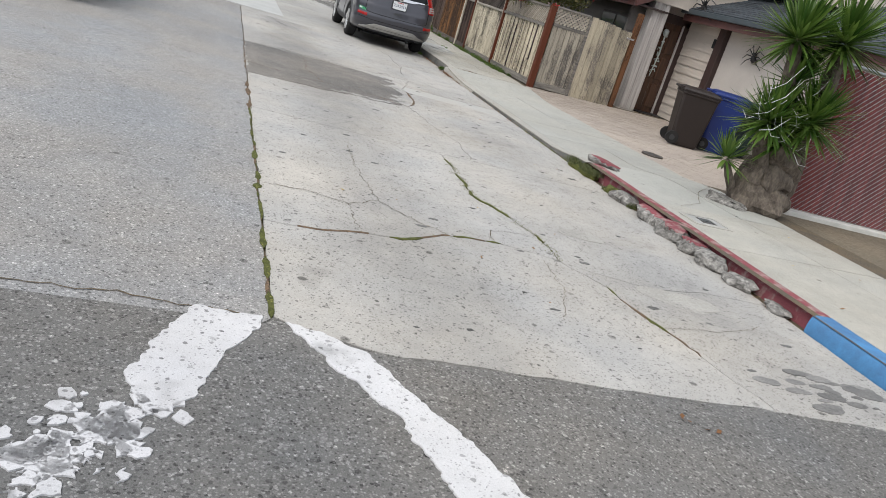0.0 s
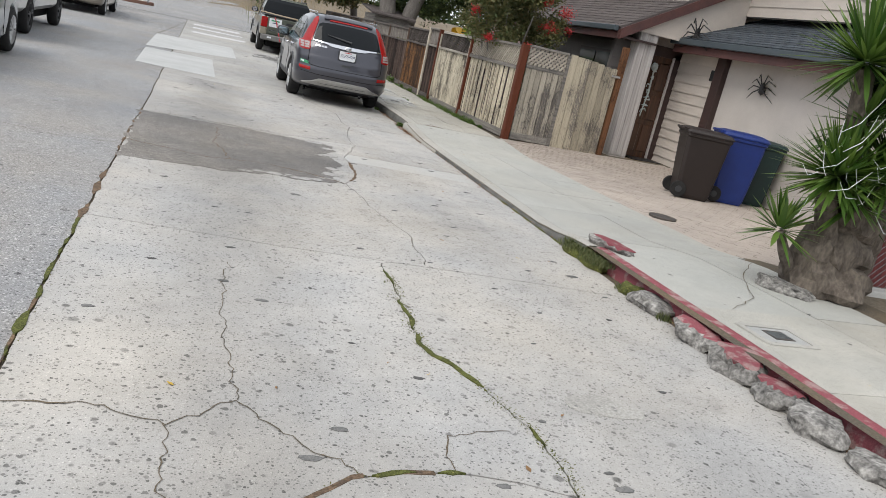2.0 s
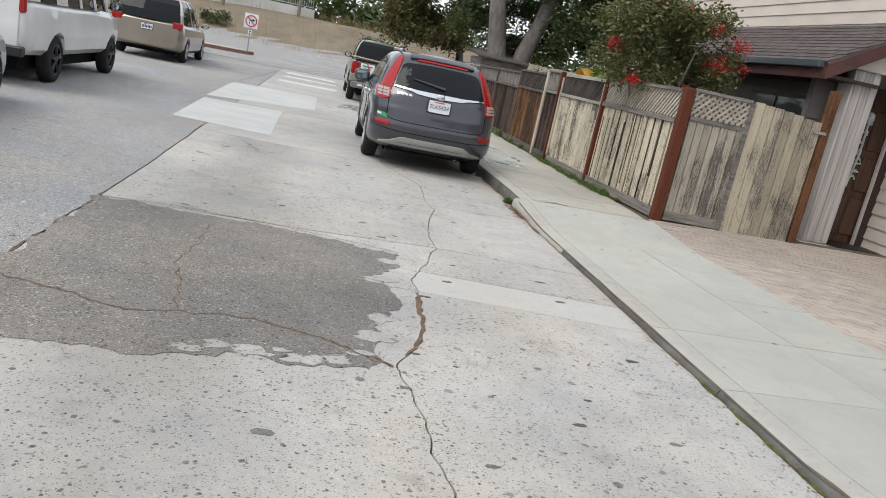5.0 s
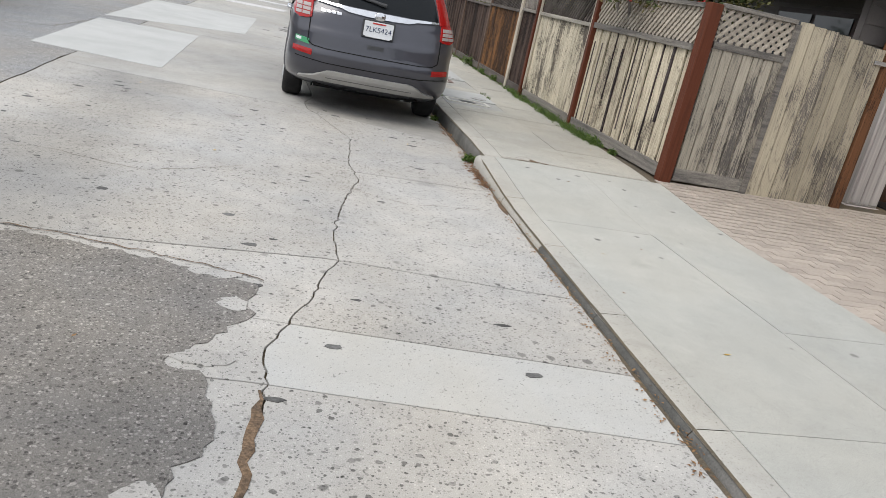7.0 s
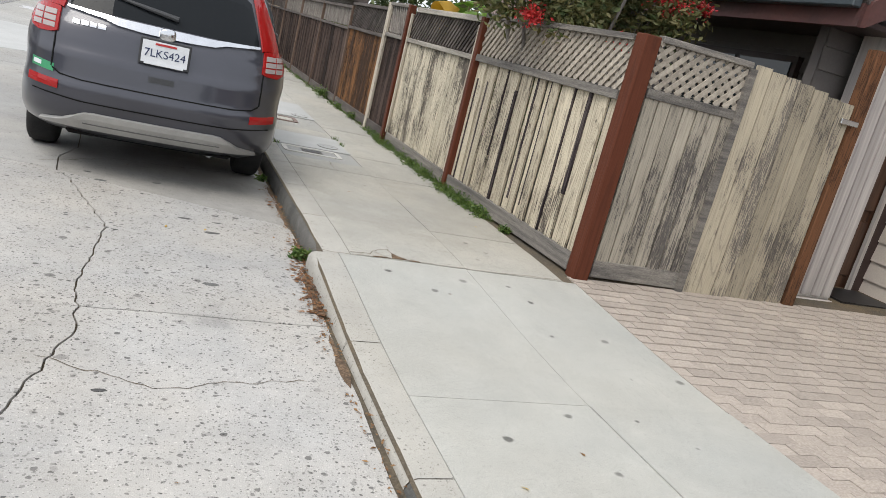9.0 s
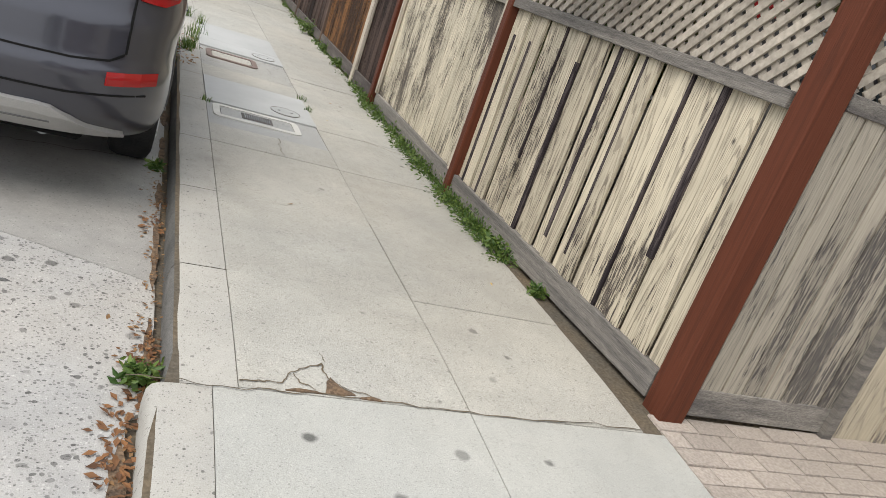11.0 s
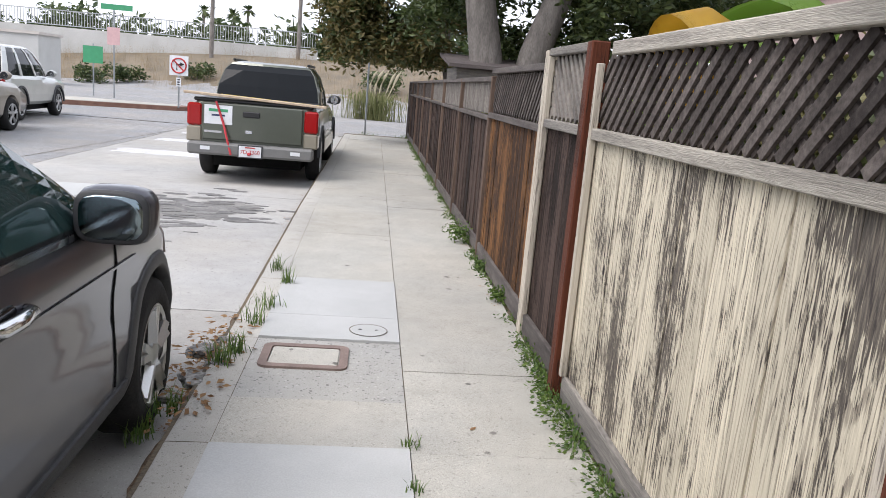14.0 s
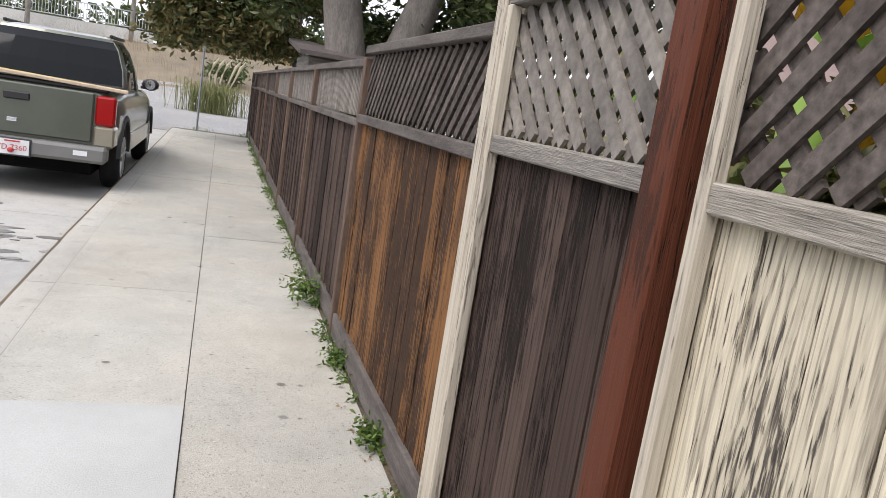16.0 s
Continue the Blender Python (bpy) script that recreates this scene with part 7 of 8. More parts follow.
part("bumper", boxed(-0.86, 0.86, -0.18, 0.05, 0.40, 0.57, 0.03), M["bumper_grey"], pick, "grey rear bumper")
part("sign_board", boxed(-0.66, -0.28, -0.046, -0.036, 0.82, 1.08), M["plate_white"], pick, "white sign with green and blue print")
part("sign_bar", boxed(-0.60, -0.34, -0.05, -0.044, 0.99, 1.03), M["ink_green"], pick)
part("sign_bar", boxed(-0.56, -0.38, -0.05, -0.044, 0.93, 0.955), M["ink_blue"], pick)
part("badge", boxed(-0.1, 0.0, -0.045, -0.036, 0.72, 0.76, 0.008), M["chrome"], pick)
part("badge", boxed(-0.66, -0.42, -0.042, -0.036, 0.70, 0.73), M["chrome"], pick)
bm = bmesh.new()
tube(bm, ((-0.50, -0.055, 1.13), (-0.40, -0.06, 0.85), (-0.26, -0.2, 0.42)), (0.016, 0.016, 0.016), 6)
part("strap", bm, M["strap_red"], pick, "red tie-down strap")
licence_plate(pick, 0.0, -0.186, 0.48, "7D 7360", M["ink_red"])
part("tow_ball", boxed(-0.035, 0.02, -0.24, -0.17, 0.43, 0.47, 0.012), M["strap_red"], pick, "red tow ball cover")
part("bed_cover", boxed(-0.82, 0.82, 0.02, 1.36, 1.12, 1.17, 0.015), M["black"], pick, "black bed cover")
b = part("plank", boxed(-0.95, 1.0, -0.04, 0.10, 0.0, 0.035, 0.006), M["plank"])
b.matrix_world = pose(3.30, 27.30, 1.178, 0, 2, 1)
tagged(b, "pale wooden plank laid across the truck bed", "plank")
b = part("plank", boxed(-0.6, 0.8, 0.0, 0.07, 0.0, 0.03, 0.006), M["plank_yellow"])
b.matrix_world = pose(3.4, 27.46, 1.178, 0, 2, -3)
tagged(b, "yellow-edged board laid across the truck bed", "plank")

# cars along the other side
sed = vehicle("sedan_car", pose(-2.93, 11.33, rise(13), 0, 0, 0), "silver blue sedan car parked across the street",
              [(0.0, 0.40, 0.78, 0.74, 0.0), (0.03, 0.34, 0.92, 0.82, 0.0), (0.15, 0.28, 0.98, 0.88, 0.02), (0.6, 0.22, 0.99, 0.92, 0.03), (1.2, 0.20, 0.98, 0.92, 0.0), (2.4, 0.20, 0.95, 0.92, 0.0), (3.3, 0.20, 0.93, 0.92, 0.03), (4.0, 0.22, 0.87, 0.90, 0.05), (4.5, 0.26, 0.78, 0.86, 0.04), (4.8, 0.32, 0.66, 0.72, 0.0)],
              [(0.55, 3.35, 0.82, 0.97, 0.92), (0.85, 3.0, 0.78, 1.15, 1.12), (1.2, 2.65, 0.70, 1.32, 1.32), (1.5, 2.35, 0.62, 1.42, 1.43)],
              M["silver_paint"], (1.10, 3.99), 0.335, 0.92, pillars=((0.0, 0.12, M["silver_paint"]), (0.44, 0.49, M["black"]), (0.93, 1.0, M["silver_paint"])), cladding=False, spokes=10)
for s in (-1, 1):
    part("tail_lamp", boxed(min(s * 0.52, s * 0.87), max(s * 0.52, s * 0.87), -0.005, 0.16, 0.74, 0.90, 0.03), M["lamp_red"], sed, "red tail lamp")
    mirror(sed, 0.86, 3.0, 0.97, s, M["silver_paint"])
    bm = bmesh.new()
    tube(bm, ((s * 0.5, -0.05, 0.30), (s * 0.5, 0.2, 0.30)), (0.04, 0.04), 14)
    part("exhaust", bm, M["chrome"], sed, "chrome exhaust tip")
licence_plate(sed, 0.0, -0.012, 0.78, "5CWB391", M["ink_blue"])
part("bumper_line", boxed(-0.78, 0.78, -0.012, 0.02, 0.52, 0.54), M["plastic_black"], sed)
seams(sed, 0.915, (1.45, 2.35, 3.35), 0.3, 0.93, ((1.7, 0.82), (2.7, 0.80)), M["silver_paint"])
van = vehicle("white_van", pose(-3.42, 17.55, 0.0, 0, 0, 0), "white cargo van parked across the street",
              [(0.0, 0.50, 1.15, 0.88, 0.0), (0.04, 0.46, 1.20, 0.95, 0.0), (0.3, 0.42, 1.22, 0.99, 0.0), (1.2, 0.40, 1.22, 1.0, 0.0), (3.2, 0.40, 1.20, 1.0, 0.0), (4.3, 0.40, 1.15, 1.0, 0.02), (4.9, 0.44, 1.08, 0.96, 0.04), (5.2, 0.48, 0.9, 0.85, 0.0)],
              [(0.02, 4.6, 0.96, 1.20, 1.15), (0.05, 4.3, 0.94, 1.5, 1.45), (0.10, 3.95, 0.90, 1.8, 1.8), (0.2, 3.7, 0.82, 1.97, 1.97)],
              M["white_paint"], (1.25, 4.45), 0.36, 1.0, pillars=((0.0, 0.36, M["white_paint"]), (0.50, 0.53, M["white_paint"]), (0.70, 0.74, M["white_paint"]), (0.95, 1.0, M["white_paint"])), cladding=False, rim=M["black"])
for s in (-1, 1):
    part("tail_lamp", boxed(min(s * 0.70, s * 0.93), max(s * 0.70, s * 0.93), -0.02, 0.06, 1.02, 1.22, 0.02), M["lamp_red"], van, "red tail lamp")
    part("rear_door", boxed(min(s * 0.02, s * 0.86), max(s * 0.02, s * 0.86), -0.022, 0.05, 0.55, 1.9, 0.012), M["white_paint"], van, "white rear door")
    mirror(van, 0.98, 4.1, 1.3, s, M["black"])
part("bumper", boxed(-0.95, 0.95, -0.12, 0.05, 0.42, 0.56, 0.02), M["black"], van, "black and chrome rear bumper")
part("door_handle", boxed(-0.3, -0.08, -0.04, -0.02, 0.95, 0.99), M["black"], van)
mini = vehicle("minivan_car", pose(-3.22, 28.6, 0.0, 0, 0, 0), "tan minivan parked across the street",
               [(0.0, 0.40, 1.0, 0.82, 0.0), (0.05, 0.34, 1.06, 0.90, 0.0), (0.4, 0.28, 1.08, 0.96, 0.0), (1.5, 0.24, 1.06, 0.97, 0.0), (3.5, 0.24, 1.0, 0.97, 0.02), (4.4, 0.28, 0.92, 0.93, 0.05), (5.0, 0.34, 0.75, 0.8, 0.0)],
               [(0.08, 4.0, 0.90, 1.07, 1.0), (0.16, 3.6, 0.86, 1.3, 1.25), (0.3, 3.1, 0.80, 1.55, 1.52), (0.5, 2.8, 0.70, 1.70, 1.68)],
               M["tan_paint"], (1.0, 4.0), 0.33, 0.97, pillars=((0.0, 0.08, M["tan_paint"]), (0.40, 0.44, M["tan_paint"]), (0.68, 0.72, M["tan_paint"]), (0.95, 1.0, M["tan_paint"])), cladding=False)
for s in (-1, 1):
    part("tail_lamp", boxed(min(s * 0.66, s * 0.93), max(s * 0.66, s * 0.93), -0.01, 0.14, 0.92, 1.10, 0.02), M["lamp_red"], mini, "red tail lamp")
    mirror(mini, 0.92, 3.6, 1.1, s, M["tan_paint"])
licence_plate(mini, 0.0, -0.012, 0.86, "", M["ink_blue"])
far = vehicle("suv_car", pose(-4.05, 34.2, 0.0, 0, 0, 4), "pale silver sport utility car near the junction",
              [(0.0, 0.45, 1.0, 0.78, 0.0), (0.05, 0.40, 1.06, 0.86, 0.0), (0.4, 0.35, 1.07, 0.91, 0.0), (2.4, 0.33, 1.03, 0.92, 0.0), (3.4, 0.34, 0.98, 0.91, 0.03), (4.2, 0.38, 0.88, 0.86, 0.04), (4.5, 0.42, 0.72, 0.76, 0.0)],
              [(0.1, 3.3, 0.84, 1.05, 1.0), (0.2, 3.0, 0.80, 1.3, 1.28), (0.4, 2.6, 0.72, 1.55, 1.55), (0.6, 2.4, 0.64, 1.66, 1.66)],
              M["suv_paint"], (0.95, 3.55), 0.35, 0.92, pillars=((0.0, 0.1, M["suv_paint"]), (0.3, 0.35, M["suv_paint"]), (0.6, 0.64, M["suv_paint"]), (0.95, 1.0, M["suv_paint"])))
for s in (-1, 1):
    part("tail_lamp", boxed(min(s * 0.68, s * 0.88), max(s * 0.68, s * 0.88), -0.01, 0.12, 0.85, 1.06, 0.02), M["lamp_red"], far, "red tail lamp")
    mirror(far, 0.86, 2.9, 1.1, s, M["suv_paint"])

# ---- plants ----
def leaves(name, places, size, mat, parent=None, label="", normal=None, long=1.9, seed=1, droop=0.0, flat=False):
    """Many folded leaves at the given places, in one mesh."""
    rng = np.random.default_rng(seed)
    p = np.array(places, dtype=float)
    n = len(p)
    d = rng.normal(size=(n, 3))
    d[:, 2] = d[:, 2] * 0.6 - droop
    d /= np.linalg.norm(d, axis=1)[:, None]
    if flat:
        d[:, 2] *= 0.2
    side = np.cross(d, rng.normal(size=(n, 3)) * 0.25 + (0, 0, 1.0)) if flat else np.cross(d, rng.normal(size=(n, 3)))
    side /= np.linalg.norm(side, axis=1)[:, None]
    up = np.cross(side, d)
    s = size * rng.uniform(0.6, 1.3, n)[:, None]
    a, b = p, p + d * s * long
    mid = p + d * s * long * 0.5 + up * s * 0.12
    verts = np.stack([a, mid + side * s * 0.42, b, mid - side * s * 0.42], 1).reshape(-1, 3)
    faces = []
    for i in range(n):
        k = 4 * i
        faces += [(k, k + 1, k + 2), (k, k + 2, k + 3)]
    me = bpy.data.meshes.new(name)
    me.from_pydata(verts.tolist(), [], faces)
    me.materials.append(mat)
    ob = new(name, me)
    ob.parent = parent
    if label:
        ob["label"] = label
    return ob


def cloud(clumps, count, seed, hollow=0.55):
    """Places in and on ellipsoid clumps: x, y, z, radii."""
    rng = np.random.default_rng(seed)
    out = []
    vol = np.array([c[3] * c[4] * c[5] for c in clumps]) ** 0.67
    for c, k in zip(clumps, (vol / vol.sum() * count).astype(int)):
        d = rng.normal(size=(k, 3))
        d /= np.linalg.norm(d, axis=1)[:, None]
        r = rng.uniform(hollow, 1.0, k)[:, None] * (1 + 0.25 * np.sin(7 * d[:, :1] + 5 * d[:, 1:2]))
        out.append(np.array(c[:3]) + d * r * np.array(c[3:6]))
    return np.concatenate(out)


def spread(center, size, count, seed, r=(0.5, 1.1)):
    rng = random.Random(seed)
    out = []
    for _ in range(count):
        x, y, z = (rng.uniform(-1, 1) for _ in range(3))
        k = rng.uniform(*r)
        out.append((center[0] + x * size[0], center[1] + y * size[1], center[2] + z * size[2], k, k, k * 0.8))
    return out


def limb(bm, pts, r0, r1):
    n = len(pts)
    tube(bm, pts, [r0 + (r1 - r0) * i / (n - 1) for i in range(n)], 12)


tree = thing("tree", pose(7.3, 30.5, 0), "tall broad-leaved tree with two pale grey trunks behind the fence", "tree")
bm = bmesh.new()
limb(bm, [(0.0, 0, -0.1), (-0.25, -0.4, 1.2), (-0.45, -0.5, 2.2), (-0.68, -0.5, 3.4), (-0.9, -0.4, 5.0)], 0.36, 0.22)
limb(bm, [(0.1, 0, -0.1), (0.3, -0.4, 1.4), (0.42, -0.5, 2.3), (0.75, -0.5, 3.3), (1.2, -0.3, 5.2)], 0.34, 0.2)
part("trunk", bm, M["bark"], tree, "two smooth grey trunks", smooth=True)
bm = bmesh.new()
for k in range(9):
    a = k * 0.7
    limb(bm, [(-0.7 + 0.2 * k, -0.4, 3.6 + 0.15 * k), (-0.7 + 0.2 * k + 1.2 * math.cos(a), -0.4 + 1.0 * math.sin(a), 4.6 + 0.1 * k), (-0.7 + 0.2 * k + 2.4 * math.cos(a), -0.4 + 1.9 * math.sin(a), 5.0 + 0.2 * k)], 0.11, 0.03)
part("branch", bm, M["bark"], tree)
leaves("crown", cloud(spread((0.6, 0.0, 4.9), (3.0, 2.2, 1.5), 46, 3, (0.5, 1.0)) + spread((2.6, 0.8, 3.0), (2.2, 1.5, 0.8), 16, 4, (0.5, 0.8)) + spread((-0.4, 0.9, 3.2), (1.2, 0.6, 0.7), 10, 5, (0.4, 0.7)), 40000, 4, 0.3), 0.085, M["leaf"], tree, "dark green leaves", seed=5)
tree2 = thing("tree", pose(6.9, 36.5, 0), "broad-leaved tree with rust-tinged leaves hanging over the pavement end", "tree")
bm = bmesh.new()
limb(bm, [(0, 0, -0.1), (0.05, 0, 1.2), (-0.2, -0.1, 2.6), (-0.5, -0.1, 4.5)], 0.2, 0.1)
part("trunk", bm, M["bark"], tree2, smooth=True)
leaves("crown", cloud(spread((-1.0, -0.4, 4.3), (2.0, 1.5, 1.9), 46, 7, (0.45, 0.9)), 44000, 8, 0.35), 0.085, M["leaf_rust"], tree2, "dark green leaves with rust tips", seed=9, droop=0.3)
tree3 = thing("tree", pose(12.5, 33, 0), "dark leafy tree behind the yards", "tree")
bm = bmesh.new()
limb(bm, [(0, 0, -0.1), (0.1, 0, 2.0), (0.0, 0.2, 4.5)], 0.25, 0.12)
part("trunk", bm, M["bark"], tree3, smooth=True)
leaves("crown", cloud(spread((0, 0, 5.2), (2.2, 2.0, 1.6), 26, 11, (0.5, 1.0)), 12000, 12), 0.10, M["leaf"], tree3, seed=13)

shrub = thing("flowering_shrub", pose(6.45, 16.75, 0.1), "large leafy shrub with red flower clusters behind the fence", "shrub")
bm = bmesh.new()
for k in range(9):
    a = 0.7 * k
    limb(bm, [(0.1 * math.cos(a), 0.1 * math.sin(a), 0), (0.35 * math.cos(a), 0.35 * math.sin(a), 1.2), (0.75 * math.cos(a), 0.7 * math.sin(a), 2.3)], 0.035, 0.01)
part("stem", bm, M["bark"], shrub)
clumps = spread((-0.02, 0.1, 2.35), (0.85, 0.9, 0.42), 34, 21, (0.2, 0.38)) + [(-0.75, -0.3, 1.85, 0.3, 0.3, 0.25), (-0.3, -0.6, 1.8, 0.3, 0.3, 0.22), (0.8, -0.3, 2.25, 0.3, 0.25, 0.3)]
leaves("foliage", cloud(clumps, 21000, 22, 0.3), 0.04, M["leaf_shrub"], shrub, "small olive green leaves", seed=23)
for x, y, z, r in ((0.39, -0.55, 2.62, 0.15), (0.92, -0.4, 2.5, 0.16), (0.55, -0.6, 2.15, 0.16), (-0.4, -0.3, 2.82, 0.10), (0.0, -0.4, 2.80, 0.09), (-0.85, -0.2, 2.2, 0.1), (-0.62, -0.55, 1.75, 0.10), (0.15, -0.7, 1.72, 0.08), (1.1, -0.3, 2.2, 0.08)):
    fc = leaves("flower_cluster", cloud([(x, y, z, r * 1.25, r * 1.25, r)], 320, int(100 * r) + int(10 * x) + 50, 0.2), 0.026, M["flower"], shrub, "cluster of red flowers", long=1.3, seed=31)
    tagged(fc, "cluster of red flowers", kind="stuff")


def banana_leaf(x, y, z, yaw, mat, length, label):
    bm = bmesh.new()
    n = 10
    rows = []
    for i in range(n + 1):
        t = i / n
        w = 0.16 * math.sin(math.pi * min(t * 0.92 + 0.06, 1)) ** 0.7
        zc = 0.28 * math.sin(t * 2.4) - 0.15 * t
        rows.append([bm.verts.new((s * w, length * t, zc - abs(s) * 0.05 + 0.015 * math.sin(9 * t + s))) for s in (-1, -0.5, 0, 0.5, 1)])
    for a, b in zip(rows, rows[1:]):
        for k in range(4):
            bm.faces.new((a[k], a[k + 1], b[k + 1], b[k]))
    bmesh.ops.solidify(bm, geom=bm.faces[:], thickness=0.004)
    return part("leaf_blade", bm, mat, banana, label, smooth=True, m=pose(x, y, z, 0, 0, yaw))


banana = thing("banana_plant", pose(6.5, 20.05, 0.06), "banana plant with yellow and green leaves behind the fence", "plant")
bm = bmesh.new()
limb(bm, [(0, 0, 0), (0.02, 0, 0.8), (0.0, 0.05, 1.6)], 0.09, 0.05)
part("stem", bm, M["leaf_banana_green"], banana, smooth=True)
banana_leaf(-0.15, -0.1, 1.72, 170, M["leaf_banana"], 1.0, "yellow dying leaf")
banana_leaf(-0.05, -0.25, 1.80, -165, M["leaf_banana_green"], 0.8, "broad green leaf")
banana_leaf(-0.1, -0.3, 1.5, 160, M["leaf_banana"], 0.6, "yellow dying leaf")
banana_leaf(0.1, 0.2, 1.75, -60, M["leaf_banana_green"], 0.9, "broad green leaf")
banana_leaf(0.0, 0.3, 1.4, 40, M["leaf_banana_green"], 0.7, "broad green leaf")
garden = leaves("garden_foliage", cloud(spread((7.1, 24.0, 1.0), (0.5, 3.5, 0.3), 22, 41, (0.25, 0.45)) + spread((6.75, 20.6, 1.25), (0.25, 1.5, 0.35), 16, 44, (0.22, 0.34)) + spread((7.0, 18.7, 1.3), (0.3, 1.6, 0.45), 60, 45, (0.25, 0.4)), 30000, 42, 0.1), 0.06, M["leaf_shrub"], None, seed=43)
tagged(garden, "low green garden foliage behind the fence", "shrub", kind="stuff")

# yucca by the driveway
yucca = thing("yucca_tree", pose(5.95, 6.85, pave_z(5.9, 6.85) - 0.03), "old yucca with a gnarled trunk and spiky green heads", "yucca")
bm = bmesh.new()
for i, (c, s) in enumerate((((0.0, 0.0, 0.18), (0.36, 0.33, 0.26)), ((0.05, 0, 0.45), (0.27, 0.25, 0.3)), ((-0.22, 0.02, 0.35), (0.15, 0.17, 0.32)), ((0.22, 0.0, 0.5), (0.15, 0.16, 0.34)), ((0.02, -0.05, 0.75), (0.22, 0.2, 0.24)))):
    lump(bm, c, s, i + 2, 0.45, 3)
part("trunk", bm, M["bark_yucca"], yucca, "gnarled grey-brown trunk")
bm = bmesh.new()
limb(bm, [(0.12, 0, 0.7), (0.2, 0, 1.1), (0.25, 0, 1.6), (0.22, 0, 2.0)], 0.13, 0.08)
limb(bm, [(-0.1, 0, 0.7), (-0.2, 0.02, 1.2), (-0.36, 0.0, 1.9)], 0.11, 0.07)
limb(bm, [(-0.2, -0.05, 0.5), (-0.36, -0.08, 0.8), (-0.42, -0.08, 1.0)], 0.10, 0.07)
limb(bm, [(-0.3, 0.05, 0.1), (-0.5, 0.05, 0.35), (-0.62, 0.02, 0.5)], 0.06, 0.035)
part("limb", bm, M["bark_yucca"], yucca)


def blades(parent, c, count, length, seed, low=-0.6):
    rng = random.Random(seed)
    bm = bmesh.new()
    for _ in range(count):
        a = rng.uniform(0, 2 * math.pi)
        e = rng.uniform(low, 1.35)
        d = Vector((math.cos(a) * math.cos(e), math.sin(a) * math.cos(e), math.sin(e)))
        side = d.cross(Vector((0, 0, 1))).normalized()
        up = side.cross(d)
        L = length * rng.uniform(0.7, 1.1)
        w = 0.021 * rng.uniform(0.8, 1.2)
        base = Vector(c) + d * 0.04
        rows = []
        for t, k in ((0, 0.7), (0.35, 1.0), (0.7, 0.75), (1.0, 0.03)):
            p = base + d * L * t + Vector((0, 0, -0.05 * L * t * t * (1.2 - math.sin(e))))
            rows.append([bm.verts.new(p - side * w * k), bm.verts.new(p + up * -0.006 * k), bm.verts.new(p + side * w * k)])
        for q, r in zip(rows, rows[1:]):
            bm.faces.new((q[0], q[1], r[1], r[0]))
            bm.faces.new((q[1], q[2], r[2], r[1]))
    ob = part("leaf_head", bm, M["leaf_yucca"], parent, "rosette of sword-like green leaves")
    return ob


blades(yucca, (-0.38, 0.0, 1.95), 210, 0.62, 1)
blades(yucca, (0.22, 0.0, 2.05), 230, 0.66, 2)
blades(yucca, (-0.36, -0.10, 1.05), 240, 0.54, 3)
blades(yucca, (0.05, -0.2, 1.15), 230, 0.55, 4)
blades(yucca, (-0.15, -0.15, 0.85), 120, 0.45, 7)
blades(yucca, (-0.64, 0.02, 0.52), 60, 0.34, 5)
blades(yucca, (-0.2, 0.0, 1.5), 110, 0.5, 6, -0.9)
rng = random.Random(5)
bm = bmesh.new()
for k in range(26):
    a = Vector((rng.uniform(-0.75, 0.15), -0.3 + rng.uniform(-0.15, 0.1), rng.uniform(0.8, 1.5)))
    b = a + Vector((rng.uniform(-0.3, 0.3), rng.uniform(-0.1, 0.1), rng.uniform(-0.25, 0.35)))
    tube(bm, (a, (a + b) / 2 + Vector((0, 0, -0.06)), b), (0.002, 0.003, 0.0015), 4)
web = part("cobweb_decoration", bm, M["web"])
web.matrix_world = pose(5.95, 6.85, 0.25)
tagged(web, "white fake cobweb strands draped over the yucca", "ornament")

# weeds, litter and moss
def tufts(name, spots, per, size, mat, label, seed, height=0.08, spread_r=0.06, flat=False):
    rng = np.random.default_rng(seed)
    pts = []
    for x, y, z, k in spots:
        q = rng.normal(size=(int(per * k), 3)) * (spread_r * k, spread_r * k, height * 0.5)
        q[:, 2] = np.abs(q[:, 2])
        pts.append(q + (x, y, z))
    ob = leaves(name, np.concatenate(pts), size, mat, None, seed=seed, flat=flat)
    return tagged(ob, label, "weeds", kind="stuff")


rng = random.Random(8)
line = []
for k in range(230):
    y = rng.uniform(16.3, 20.4) if k < 105 else rng.uniform(20.4, 36.5)
    line.append((5.975 + rng.gauss(0, 0.02) - (0.02 if y < 20 else 0.035), y, pave_z(5.9, y) - 0.01, rng.uniform(0.5, 1.2) * (1.0 if y < 20 else 0.8)))
line += [(5.935 + rng.gauss(0, 0.022), y, pave_z(5.9, y) - 0.005, rng.uniform(0.6, 1.3)) for y in [16.7 + 0.06 * i for i in range(53)] if noise.noise(Vector((y * 1.5, 9, 0))) > -0.25]
tufts("weeds", line, 95, 0.0135, M["leaf_weed"], "fresh green weeds along the foot of the fence", 51, 0.06, 0.042)
